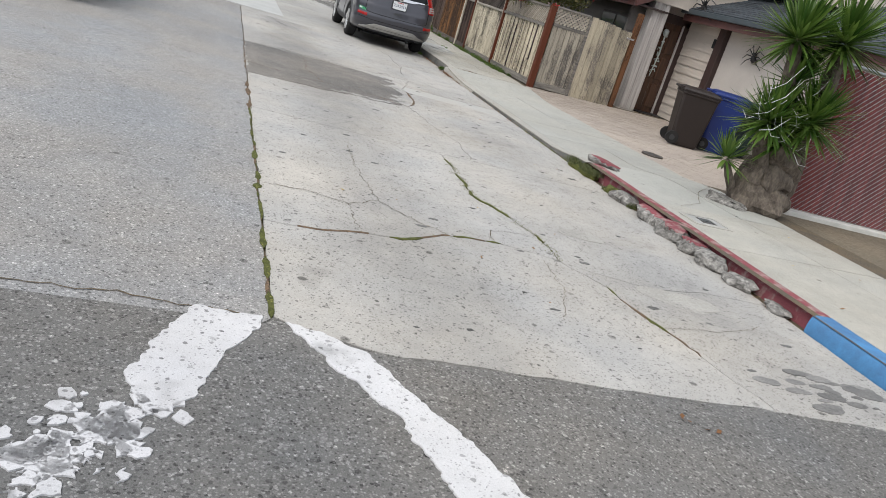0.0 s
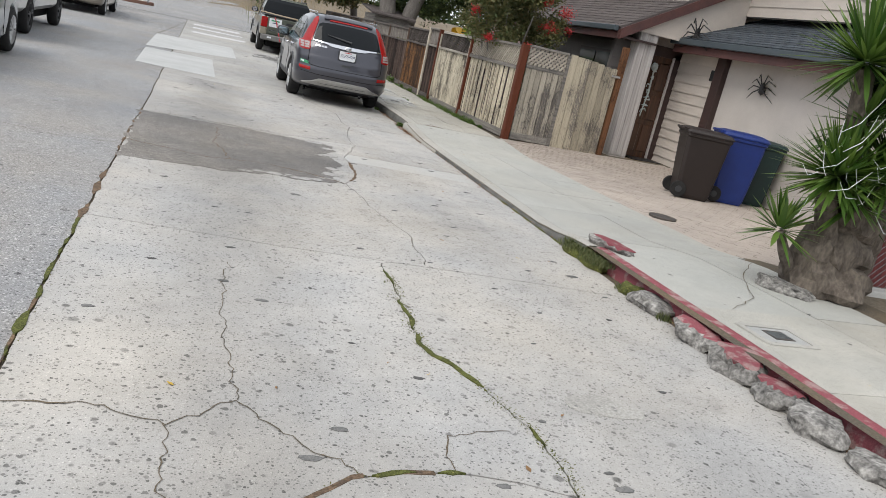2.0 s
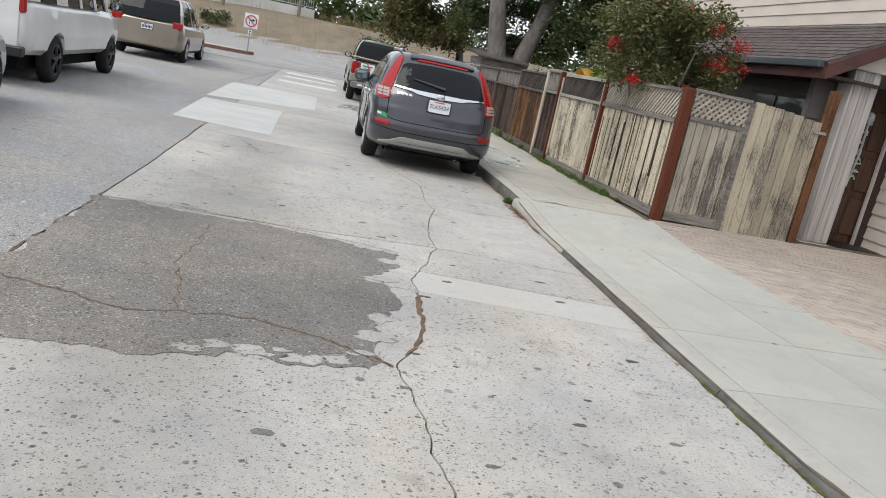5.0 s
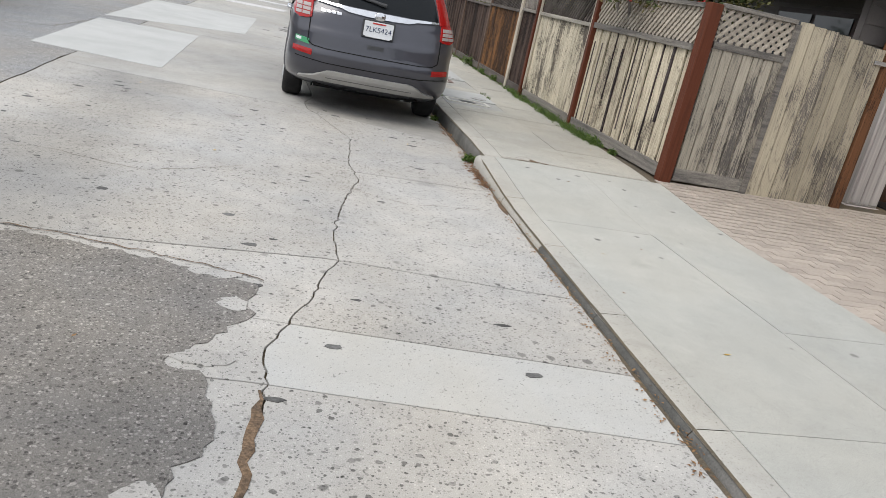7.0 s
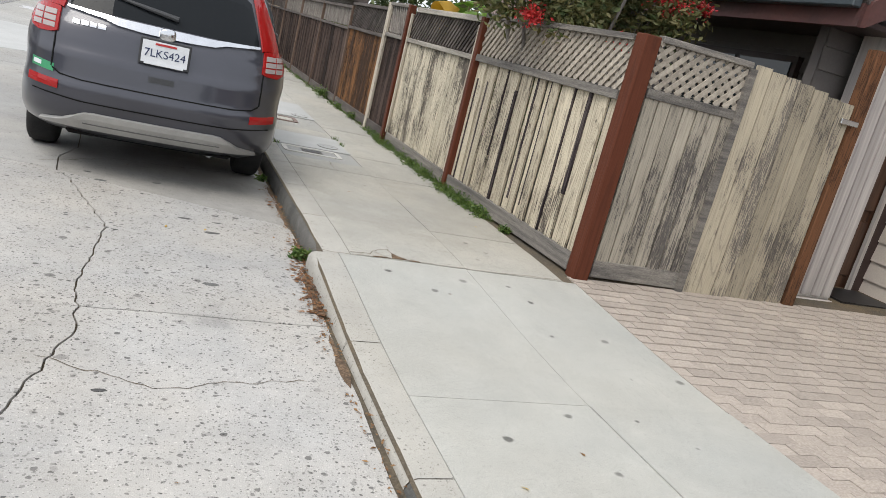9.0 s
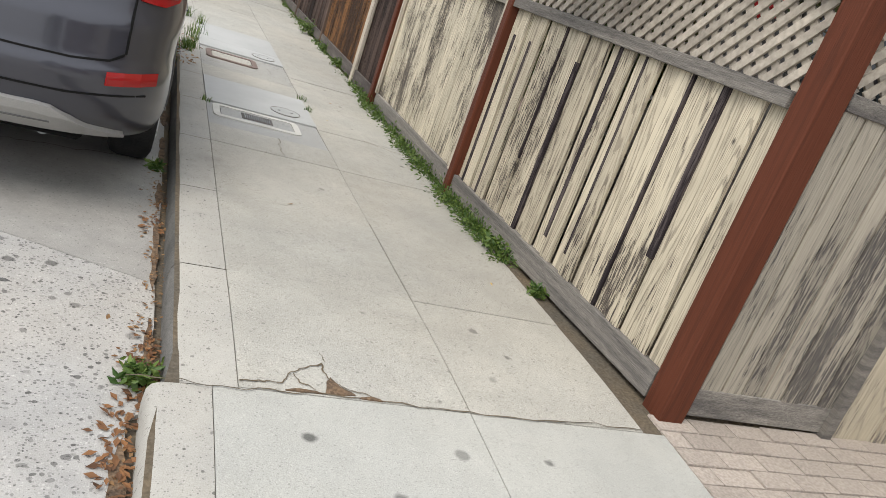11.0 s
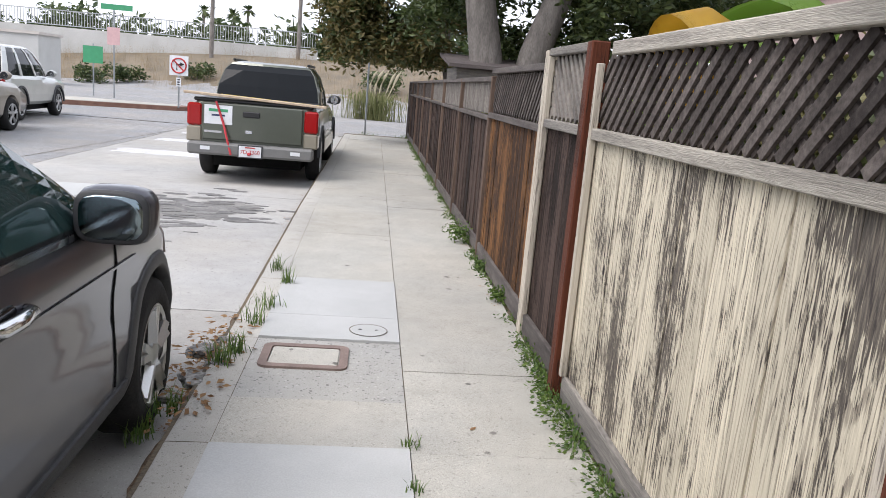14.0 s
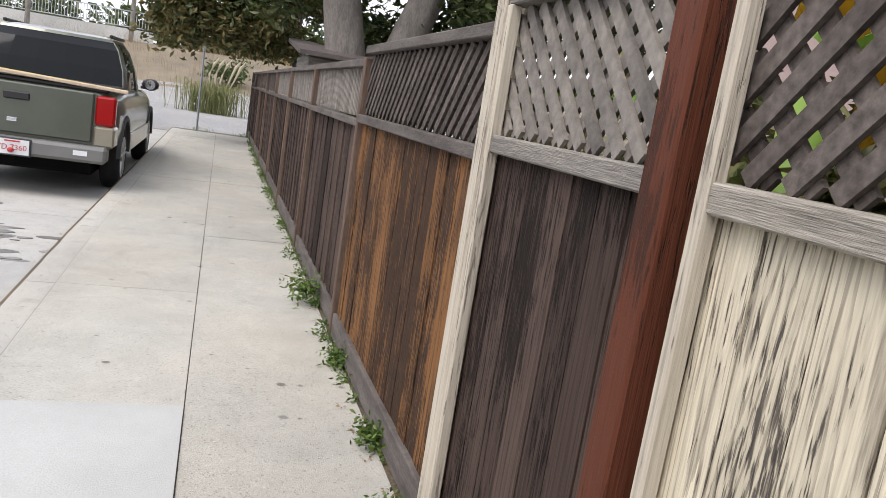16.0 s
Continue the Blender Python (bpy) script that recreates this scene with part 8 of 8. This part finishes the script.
for x, y, k in ((5.87, 23.4, 2.2), (5.92, 22.25, 1.3), (5.92, 21.35, 1.2), (5.97, 15.95, 0.7), (5.93, 16.45, 1.1), (4.14, 14.98, 0.95), (4.14, 17.0, 0.6)):
    c = leaves("weed_plant", cloud([(0, 0, 0.045 * k, 0.075 * k, 0.085 * k, 0.05 * k)], int(190 * k), int(10 * y), 0.1), 0.02, M["leaf_weed"], None, seed=int(7 * y))
    c.matrix_world = pose(x, y, (pave_z(x, y) if x > 4.3 else rise(y)) - 0.005)
    tagged(c, "leafy green weed growing from a pavement crack", "weed", "weed plants along the pavement", "stuff")


def grass(name, spots, label, seed, h=0.14, mat="leaf_weed", per=40):
    rng = random.Random(seed)
    bm = bmesh.new()
    for x, y, z, r in spots:
        for _ in range(per):
            px, py = x + rng.gauss(0, r), y + rng.gauss(0, r)
            a = rng.uniform(0, 6.28)
            hh = h * rng.uniform(0.4, 1.1)
            lean = rng.uniform(0.1, 0.9) * hh
            w = 0.003
            p = [Vector((px, py, z)), Vector((px + lean * 0.35 * math.cos(a), py + lean * 0.35 * math.sin(a), z + hh * 0.6)), Vector((px + lean * math.cos(a), py + lean * math.sin(a), z + hh))]
            s = Vector((-math.sin(a), math.cos(a), 0)) * w
            v = [bm.verts.new(q) for q in (p[0] - s, p[0] + s, p[1] + s * 0.8, p[1] - s * 0.8, p[2])]
            bm.faces.new(v[:4])
            bm.faces.new((v[3], v[2], v[4]))
    ob = part(name, bm, M[mat])
    return tagged(ob, label, "grass", kind="stuff")


for y, k in ((7.3, 0.2), (7.62, 0.22), (6.62, 0.12)):
    bm = bmesh.new()
    lump(bm, (kerb_x(y) - 0.01, y, rise(y) + 0.01), (0.09, k, 0.07), int(10 * y), 0.35, 3)
    tagged(part("soil_mound", bm, M["moss"], smooth=True), "mossy mound of soil in the broken gutter", "soil", "soil mounds in the gutter")
grass("grass_tufts", [(kerb_x(y) + rng.gauss(0.0, 0.045), y, rise(y) + 0.055, 0.045) for y in [7.1 + 0.04 * i for i in range(18)]] + [(kerb_x(y) - 0.05, y, rise(y), 0.03) for y in (6.1, 6.3, 6.55, 6.7)], "grass growing in the broken gutter", 61, 0.06, "leaf_grass", per=90)
grass("grass_tufts", [(4.33, 21.9, 0.13, 0.035), (4.44, 21.5, 0.13, 0.025), (4.4, 20.9, 0.13, 0.04), (4.36, 20.6, 0.13, 0.03), (4.85, 38.0, 0.13, 0.15), (5.9, 37.6, 0.13, 0.15), (5.9, 38.0, 0.13, 0.15)], "grass tufts at the kerb", 62, 0.13)
grass("grass_tufts", [(5.2, 19.1, 0.135, 0.02), (5.2, 18.75, 0.135, 0.015), (4.42, 18.25, 0.135, 0.02)], "tiny grass blades in the pavement joints", 65, 0.05, per=22)
moss = [(0.10 + rng.gauss(0, 0.012), y, rise(y) - 0.006, 0.6) for y in [2.6 + 0.06 * i for i in range(75)] if rng.random() < 0.6]
moss += [(crack_x(y) + rng.gauss(0, 0.008), y, rise(y) - 0.006, 0.55) for y in [3.0 + 0.04 * i for i in range(92)] if noise.noise(Vector((y * 2, 0, 0))) > -0.2 and y < 4]
moss += [(crack_x(y) + rng.gauss(0, 0.012), y, rise(y) - 0.002, 1.0) for y in [4.0 + 0.03 * i for i in range(80)] if noise.noise(Vector((y * 1.6, 3, 0))) > -0.32]
moss += [(x, cross_y(1, x) + rng.gauss(0, 0.015), rise(4) - 0.005, 0.8) for x in [0.6 + 0.035 * i for i in range(24)] if rng.random() < 0.7]
moss += [(kerb_x(y) - 0.03, y, rise(y), 0.5) for y in [8.3 + 0.1 * i for i in range(18)]]
tufts("moss", moss, 30, 0.006, M["leaf_moss"], "moss and small weeds in the road cracks", 63, 0.004, 0.017)
lit = [(kerb_x(y) - 0.045 + rng.gauss(0, 0.018), y, rise(y) + 0.004, 0.7) for y in [3.8 + 0.2 * i for i in range(14)] + [8.2 + 0.2 * i for i in range(12)] + [10.2 + 0.12 * i for i in range(26)] + [13.6 + 0.09 * i for i in range(40)] + [19.4 + 0.07 * i for i in range(14)] + [24.2 + 0.2 * i for i in range(14)]]
lit += [(5.90 + rng.gauss(0, 0.02), y, pave_z(5.9, y) + 0.002, 0.4) for y in [21 + 0.25 * i for i in range(50)]]
tufts("leaf_heap", [(kerb_x(y) - 0.05 + rng.gauss(0, 0.012), y, rise(y) + 0.006, 1.0) for y in [14.0 + 0.06 * i for i in range(22)] + [16.2, 16.3, 16.5]], 13, 0.019, M["leaf_autumn"], "orange and brown fallen leaves heaped in the gutter", 66, 0.010, 0.024, True)
tufts("leaf_litter", lit, 14, 0.012, M["leaf_dry"], "dry brown fallen leaves in the gutter", 64, 0.006, 0.028, True)
for k in range(70):
    y = rng.uniform(3, 22)
    x = rng.uniform(0.3, 5.8)
    z = (pave_z(x, y) if x > kerb_x(y) else rise(y)) + 0.004
    c = leaves("fallen_leaf", [(0, 0, 0.002)], 0.022, M["leaf_dry"] if k % 4 else M["leaf_banana"], None, seed=900 + k)
    c.matrix_world = Matrix.Translation((x, y, z)) @ Matrix.Diagonal((1, 1, 0.25, 1))
    tagged(c, "small dry fallen leaf on the ground", "leaf", "fallen leaves")

for x, y in ((1.93, 2.02), (2.05, 1.95)):
    c = leaves("fallen_leaf", [(0, 0, 0.002), (0.015, 0.01, 0.002), (-0.01, 0.015, 0.003)], 0.03, M["leaf_autumn"], None, seed=int(100 * x), flat=True)
    c.matrix_world = Matrix.Translation((x, y, rise(y) + 0.006))
    tagged(c, "curled orange fallen leaf on the asphalt", "leaf", "fallen leaves")

# broken kerb lumps
def kerb_lump(x, y, size, yaw, seed, mat, label, z=None):
    bm = bmesh.new()
    lump(bm, (0, 0, 0), size, seed, 0.5, 3)
    for v in bm.verts:
        v.co.z = min(v.co.z, size[2] * 0.6)
    top = [f for f in bm.faces if f.calc_center_median().z > size[2] * 0.45]
    me = bpy.data.meshes.new("concrete_lump")
    idx = {f.index for f in top}
    bm.faces.index_update()
    for f in bm.faces:
        f.material_index = 1 if mat and f.calc_center_median().z > size[2] * 0.5 else 0
    bm.to_mesh(me)
    bm.free()
    me.materials.append(M["rubble"])
    if mat:
        me.materials.append(mat)
    ob = new("concrete_lump", me)
    ob.matrix_world = pose(x, y, (rise(y) if z is None else z) + size[2] * 0.35, 4 * math.sin(seed), 5 * math.cos(seed), yaw)
    tagged(ob, label, "rubble", "broken kerb pieces")


kerb_lump(4.22, 7.5, (0.11, 0.25, 0.08), 22, 1, M["red_kerb"], "broken concrete kerb piece with red paint on the pavement edge", pave_z(4.2, 7.5) - 0.02)
for x, y, sx, sy, sz, yaw, red in ((3.86, 6.32, 0.13, 0.24, 0.09, 8, False), (3.84, 5.72, 0.15, 0.28, 0.11, -6, True), (3.80, 5.28, 0.16, 0.27, 0.12, 5, True), (3.80, 4.93, 0.13, 0.24, 0.10, -4, True), (3.74, 4.58, 0.13, 0.20, 0.10, 12, False), (3.76, 4.2, 0.10, 0.22, 0.07, 3, False), (3.95, 6.02, 0.06, 0.07, 0.05, 0, False), (4.02, 6.6, 0.06, 0.1, 0.05, 30, False), (3.78, 3.75, 0.08, 0.15, 0.05, 0, False)):
    kerb_lump(x + 0.06, y, (sx, sy * 0.76, sz), yaw, 10 * y, M["red_kerb"] if red else None, "broken lump of kerb concrete in the gutter" + (" with red paint" if red else ""))
kerb_lump(5.45, 6.75, (0.12, 0.22, 0.08), 30, 77, None, "pale rounded rock beside the yucca", pave_z(5.4, 6.7))

for x, y, sx, sy, sz, yaw in ((4.2, 19.75, 0.10, 0.13, 0.05, 20), (4.28, 19.95, 0.08, 0.1, 0.05, 60), (4.15, 20.15, 0.09, 0.12, 0.06, -15), (4.27, 20.3, 0.07, 0.1, 0.05, 40), (4.12, 19.55, 0.06, 0.08, 0.04, 10)):
    kerb_lump(x, y, (sx * 0.7, sy * 0.7, sz * 0.7), yaw, 7 * y, None, "flat broken lump of kerb concrete among dry leaves", 0.10)
heap = [(4.12 + 0.17 * rng.random(), y, 0.135 if k % 2 else 0.09, 1.0) for k, y in enumerate([19.35 + 0.05 * i for i in range(26)])]
tufts("leaf_heap", heap, 12, 0.026, M["leaf_dry"], "dry brown fallen leaves on the broken kerb", 67, 0.018, 0.05, True)
grass("grass_tufts", [(4.3, 19.95, 0.13, 0.035), (4.33, 20.1, 0.13, 0.03), (4.16, 19.45, 0.08, 0.04), (4.1, 19.25, 0.05, 0.03)], "lush grass tufts in the broken kerb", 68, 0.12, "leaf_weed", per=60)

# ---- far side of the junction ----
island = thing("traffic_island", pose(-3.6, 44.2, 0.0, 0, 0, 0), "low traffic island with a red-brown kerb", "traffic island")
part("kerb_ring", prism([(-2.6, -1.6), (1.6, 0.4), (1.9, 1.2), (1.4, 1.8), (-3.4, 1.6), (-3.6, -0.6)], -0.02, 0.16), M["brick_kerb"], island, "red-brown kerb")
part("island_top", prism([(-2.4, -1.35), (1.4, 0.5), (1.6, 1.1), (1.3, 1.6), (-3.2, 1.4), (-3.4, -0.5)], 0.1, 0.175), M["pavement"], island)
def road_sign(x, y, z0, zs, size, label, pole_r=0.03):
    t = thing("road_sign", pose(x, y, z0), label, "sign")
    bm = bmesh.new()
    tube(bm, ((0, 0.03, -0.05), (0, 0.03, zs + size)), (pole_r, pole_r), 8)
    part("post", bm, M["steel"], t)
    return t


sg = road_sign(-1.95, 44.6, 0.17, 1.12, 0.66, "square white turn-prohibition sign on a metal post")
part("sign_plate", boxed(-0.32, 0.32, -0.012, 0.012, 1.08, 1.76, 0.0), M["plate_white"], sg, "square white plate")
bm = bmesh.new()
tube(bm, [(0.25 * math.cos(a), -0.02, 1.42 + 0.25 * math.sin(a)) for a in [2 * math.pi * i / 24 for i in range(25)]], [0.028] * 25, 6, False)
tube(bm, ((-0.17, -0.02, 1.59), (0.17, -0.02, 1.25)), (0.026, 0.026), 6)
part("red_ring", bm, M["ink_red"], sg, "red ring with a slash")
bm = bmesh.new()
tube(bm, ((-0.07, -0.016, 1.27), (-0.07, -0.016, 1.45), (0.1, -0.016, 1.47)), (0.026, 0.026, 0.026), 6)
tube(bm, ((0.06, -0.016, 1.47), (0.18, -0.016, 1.47)), (0.075, 0.005), 6)
part("arrow", bm, M["black"], sg, "black turn arrow")
part("sign_plate", boxed(-0.08, 0.08, -0.012, 0.012, 0.7, 1.0), M["plate_white"], sg, "small white plate with marks")
for j in range(3):
    part("sign_mark", boxed(-0.04, 0.04, -0.016, -0.011, 0.74 + 0.085 * j, 0.79 + 0.085 * j), M["black"], sg)
s2 = road_sign(4.75, 38.0, 0.13, 1.6, 0.7, "thin metal sign post at the pavement end", 0.025)
s3 = road_sign(-5.9, 50.0, 0.1, 3.0, 0.6, "street name sign and pink notice on a tall post")
part("sign_plate", boxed(-0.5, 0.75, -0.01, 0.01, 3.5, 3.72), M["ink_green"], s3, "green street name plate")
part("sign_plate", boxed(-0.25, 0.25, -0.03, -0.01, 2.1, 2.8), M["pink"], s3, "faded pink notice plate")
s4 = road_sign(-6.9, 50.5, 0.1, 1.9, 0.2, "green notice board on two posts")
part("sign_plate", boxed(-0.4, 0.4, -0.02, 0.0, 1.3, 2.0), M["ink_green"], s4)
wallfar = part("retaining_wall", prism([(-60, 77.6), (0.3, 78.0), (0.3, 78.5), (-60, 78.1)], -0.5, 3.7), M["wall_pale"])
tagged(wallfar, "long pale concrete retaining wall beyond the junction", "wall", kind="structure")
rail = thing("railing", pose(0, 78.2, 3.7), "pale metal railing on the retaining wall", "railing")
for z in (0.15, 1.22):
    part("rail", boxed(-60, 0.2, -0.03, 0.03, z - 0.03, z + 0.03), M["rail_metal"], rail)
me = None
for k in range(150):
    x = 0.1 - 0.2 * k
    if me is None:
        bm = bmesh.new()
        box(bm, -0.02, 0.02, -0.02, 0.02, 0.12, 1.2)
        first = part("baluster", bm, M["rail_metal"], rail, m=pose(x, 0, 0))
        me = first.data
    else:
        share("baluster", me, rail, pose(x, 0, 0))
for x in (-7.4, -1.0):
    p = thing("utility_pole", pose(x, 76.5, 1.5), "wooden utility pole with a cross arm", "utility pole")
    bm = bmesh.new()
    tube(bm, ((0, 0, -0.5), (0.05, 0, 11)), (0.17, 0.12), 10)
    part("pole", bm, M["bark"], p)
    part("cross_arm", boxed(-1.2, 1.2, -0.06, 0.06, 9.8, 9.95), M["bark"], p)
def palm(x, y, z, h, s):
    p = thing("palm_tree", pose(x, y, z), "tall thin palm tree far behind the wall", "palm", "distant palms")
    bm = bmesh.new()
    tube(bm, ((0, 0, 0), (0.1, 0, h)), (0.3, 0.2), 8)
    part("trunk", bm, M["bark"], p)
    bm = bmesh.new()
    r = random.Random(int(x * 10))
    for k in range(60):
        a, e = r.uniform(0, 6.28), r.uniform(-0.7, 1.2)
        d = Vector((math.cos(a) * math.cos(e), math.sin(a) * math.cos(e), math.sin(e)))
        side = d.cross(Vector((0, 0, 1))).normalized() * 0.16
        q = Vector((0.1, 0, h))
        v = [bm.verts.new(w) for w in (q, q + d * s * 0.5 + side, q + d * s + Vector((0, 0, -0.25 * s)), q + d * s * 0.5 - side)]
        bm.faces.new(v)
    part("crown", bm, M["leaf"], p)
palm(-23.9, 150, 0, 10.8, 1.6)
palm(-19.1, 150, 0, 10.6, 1.7)
palm(-16.8, 150, 0, 11.6, 1.4)
woods = leaves("far_woods", cloud([(x, 130 + 12 * math.sin(x), 4.0 + 1.2 * math.sin(x * 0.7), 5, 5, 3.4 + math.sin(x * 1.3)) for x in range(-70, -2, 4)] + [(x, 105, 3.5 + math.sin(x), 4, 4, 3.2) for x in range(6, 60, 4)] + [(x, 92, 4.2 + 1.1 * math.sin(x * 2.1), 2.6, 3, 2.6) for x in range(-3, 16, 2)], 19000, 71), 0.55, M["leaf"], None, seed=72)
tagged(woods, "distant dark trees behind the wall", "trees", kind="stuff")
for x, y, r in ((-12.9, 68, 1.0), (-7.0, 70, 0.9), (-11.0, 69, 0.8), (5.5, 66, 1.2)):
    z = bank(x, y) + (3.6 if y > 79 else 0)
    t = thing("bush", pose(x, y, z), "round dark green bush on the embankment", "bush", "bushes on the embankment")
    leaves("foliage", cloud(spread((0, 0, r * 0.7), (r * 0.9, r * 0.6, r * 0.35), 9, int(x + 90), (0.4 * r, 0.7 * r)), 900, int(x + 99)), 0.13, M["leaf"], t, seed=int(x + 120))
    bm = bmesh.new()
    limb(bm, [(0, 0, -0.1), (0.05, 0, r * 0.7)], 0.05, 0.03)
    part("stem", bm, M["bark"], t)
spots = []
rg = random.Random(4)
for k in range(900):
    x, y = rg.uniform(-30, 14), rg.uniform(58, 78)
    if bank(x, y) > 0.05:
        spots.append((x, y, bank(x, y) - 0.06, 0.35))
grass("dry_grass", spots, "tall dry grass on the embankment", 81, 1.1, "grass_dry", 16)
pam = thing("pampas_grass", pose(4.9, 50.0, 0.0), "clump of pampas grass with pale plumes", "grass clump")
bm = bmesh.new()
rg = random.Random(6)
for k in range(420):
    a, L = rg.uniform(0, 6.28), rg.uniform(0.9, 1.7)
    o = Vector((rg.gauss(0, 0.6), rg.gauss(0, 0.3), 0))
    d = Vector((math.cos(a), math.sin(a), 0)) * rg.uniform(0.3, 1.0)
    s = Vector((-math.sin(a), math.cos(a), 0)) * 0.012
    p = [o, o + d * 0.35 + Vector((0, 0, L * 0.75)), o + d * 0.9 + Vector((0, 0, L * 0.55))]
    v = [bm.verts.new(q) for q in (p[0] - s, p[0] + s, p[1] + s, p[1] - s, p[2])]
    bm.faces.new(v[:4])
    bm.faces.new((v[3], v[2], v[4]))
part("blades", bm, M["leaf_weed_dull"], pam)
for k in range(8):
    bm = bmesh.new()
    x = rg.uniform(-0.2, 1.2)
    tube(bm, ((x * 0.5, 0, 0.5), (x, 0, 1.5), (x + 0.15, 0, 1.9), (x + 0.3, 0, 2.15)), (0.01, 0.04, 0.07, 0.01), 6)
    part("plume", bm, M["pampas"], pam)
shed = thing("shed", pose(6.9, 30.2, 0.1), "small grey weathered shed behind the fence", "shed")
part("wall", boxed(-0.6, 0.7, -0.9, 0.9, 0, 1.85), M["rail_grey"], shed)
bm = bmesh.new()
vs = [bm.verts.new(p) for p in ((-0.75, -1.05, 1.84), (0.85, -1.05, 1.84), (0.85, 1.05, 2.08), (-0.75, 1.05, 2.08), (-0.75, -1.05, 1.90), (0.85, -1.05, 1.90), (0.85, 1.05, 2.14), (-0.75, 1.05, 2.14))]
for q in ((0, 1, 2, 3), (7, 6, 5, 4), (0, 4, 5, 1), (3, 2, 6, 7), (0, 3, 7, 4), (1, 5, 6, 2)):
    bm.faces.new([vs[i] for i in q])
part("roof", bm, M["shingle_brown"], shed)
bl = thing("white_building", pose(-14.6, 60.5, 0.0), "low white building at the edge of the junction", "building")
part("wall", boxed(-4, 1.4, 0, 3, -0.2, 2.6), M["wall_pale"], bl)
part("roof", boxed(-4.1, 1.5, -0.1, 3.1, 2.6, 2.75), M["stucco"], bl)

# ---- brick pavers of the driveway ----
bm = bmesh.new()
box(bm, -0.098, 0.098, -0.047, 0.047, -0.03, 0.0)
pme = bpy.data.meshes.new("paver")
bm.to_mesh(pme)
bm.free()
pme.materials.append(M["paver"])
rest_v, rest_f = [], []
rg = random.Random(12)
count = 0
row = 0
y = 14.93
while y > 7.45:
    x = 6.14 + (0.1 if row % 2 else 0.0)
    if row % 2:
        k, z = len(rest_v), drive_z(6.09, y)
        rest_v += [(6.09 + a, y + b, z + c) for c in (-0.02, 0.0) for a, b in ((-0.048, -0.047), (0.048, -0.047), (0.048, 0.047), (-0.048, 0.047))]
        rest_f += [tuple(k + i for i in q) for q in ((4, 5, 6, 7), (0, 1, 5, 4), (1, 2, 6, 5), (2, 3, 7, 6), (3, 0, 4, 7))]
    while x < 9.7:
        z = drive_z(x, y) + rg.uniform(-0.002, 0.003)
        if x < 7.7 and y > 11.2 and count < 300:
            share("paver", pme, drive, Matrix.Translation((x, y, z)) @ Matrix.Rotation(rg.gauss(0, 0.008), 4, "Z"))
            count += 1
        else:
            k = len(rest_v)
            rest_v += [(x + a, y + b, z + c) for c in (-0.02, 0.0) for a, b in ((-0.098, -0.047), (0.098, -0.047), (0.098, 0.047), (-0.098, 0.047))]
            rest_f += [tuple(k + i for i in q) for q in ((4, 5, 6, 7), (0, 1, 5, 4), (1, 2, 6, 5), (2, 3, 7, 6), (3, 0, 4, 7))]
        x += 0.2
    y -= 0.098
    row += 1
me = bpy.data.meshes.new("pavers")
me.from_pydata(rest_v, [], rest_f)
me.materials.append(M["paver"])
ob = new("pavers", me)
ob.parent = drive
tagged(ob, "pale brick pavers of the driveway", kind="stuff")
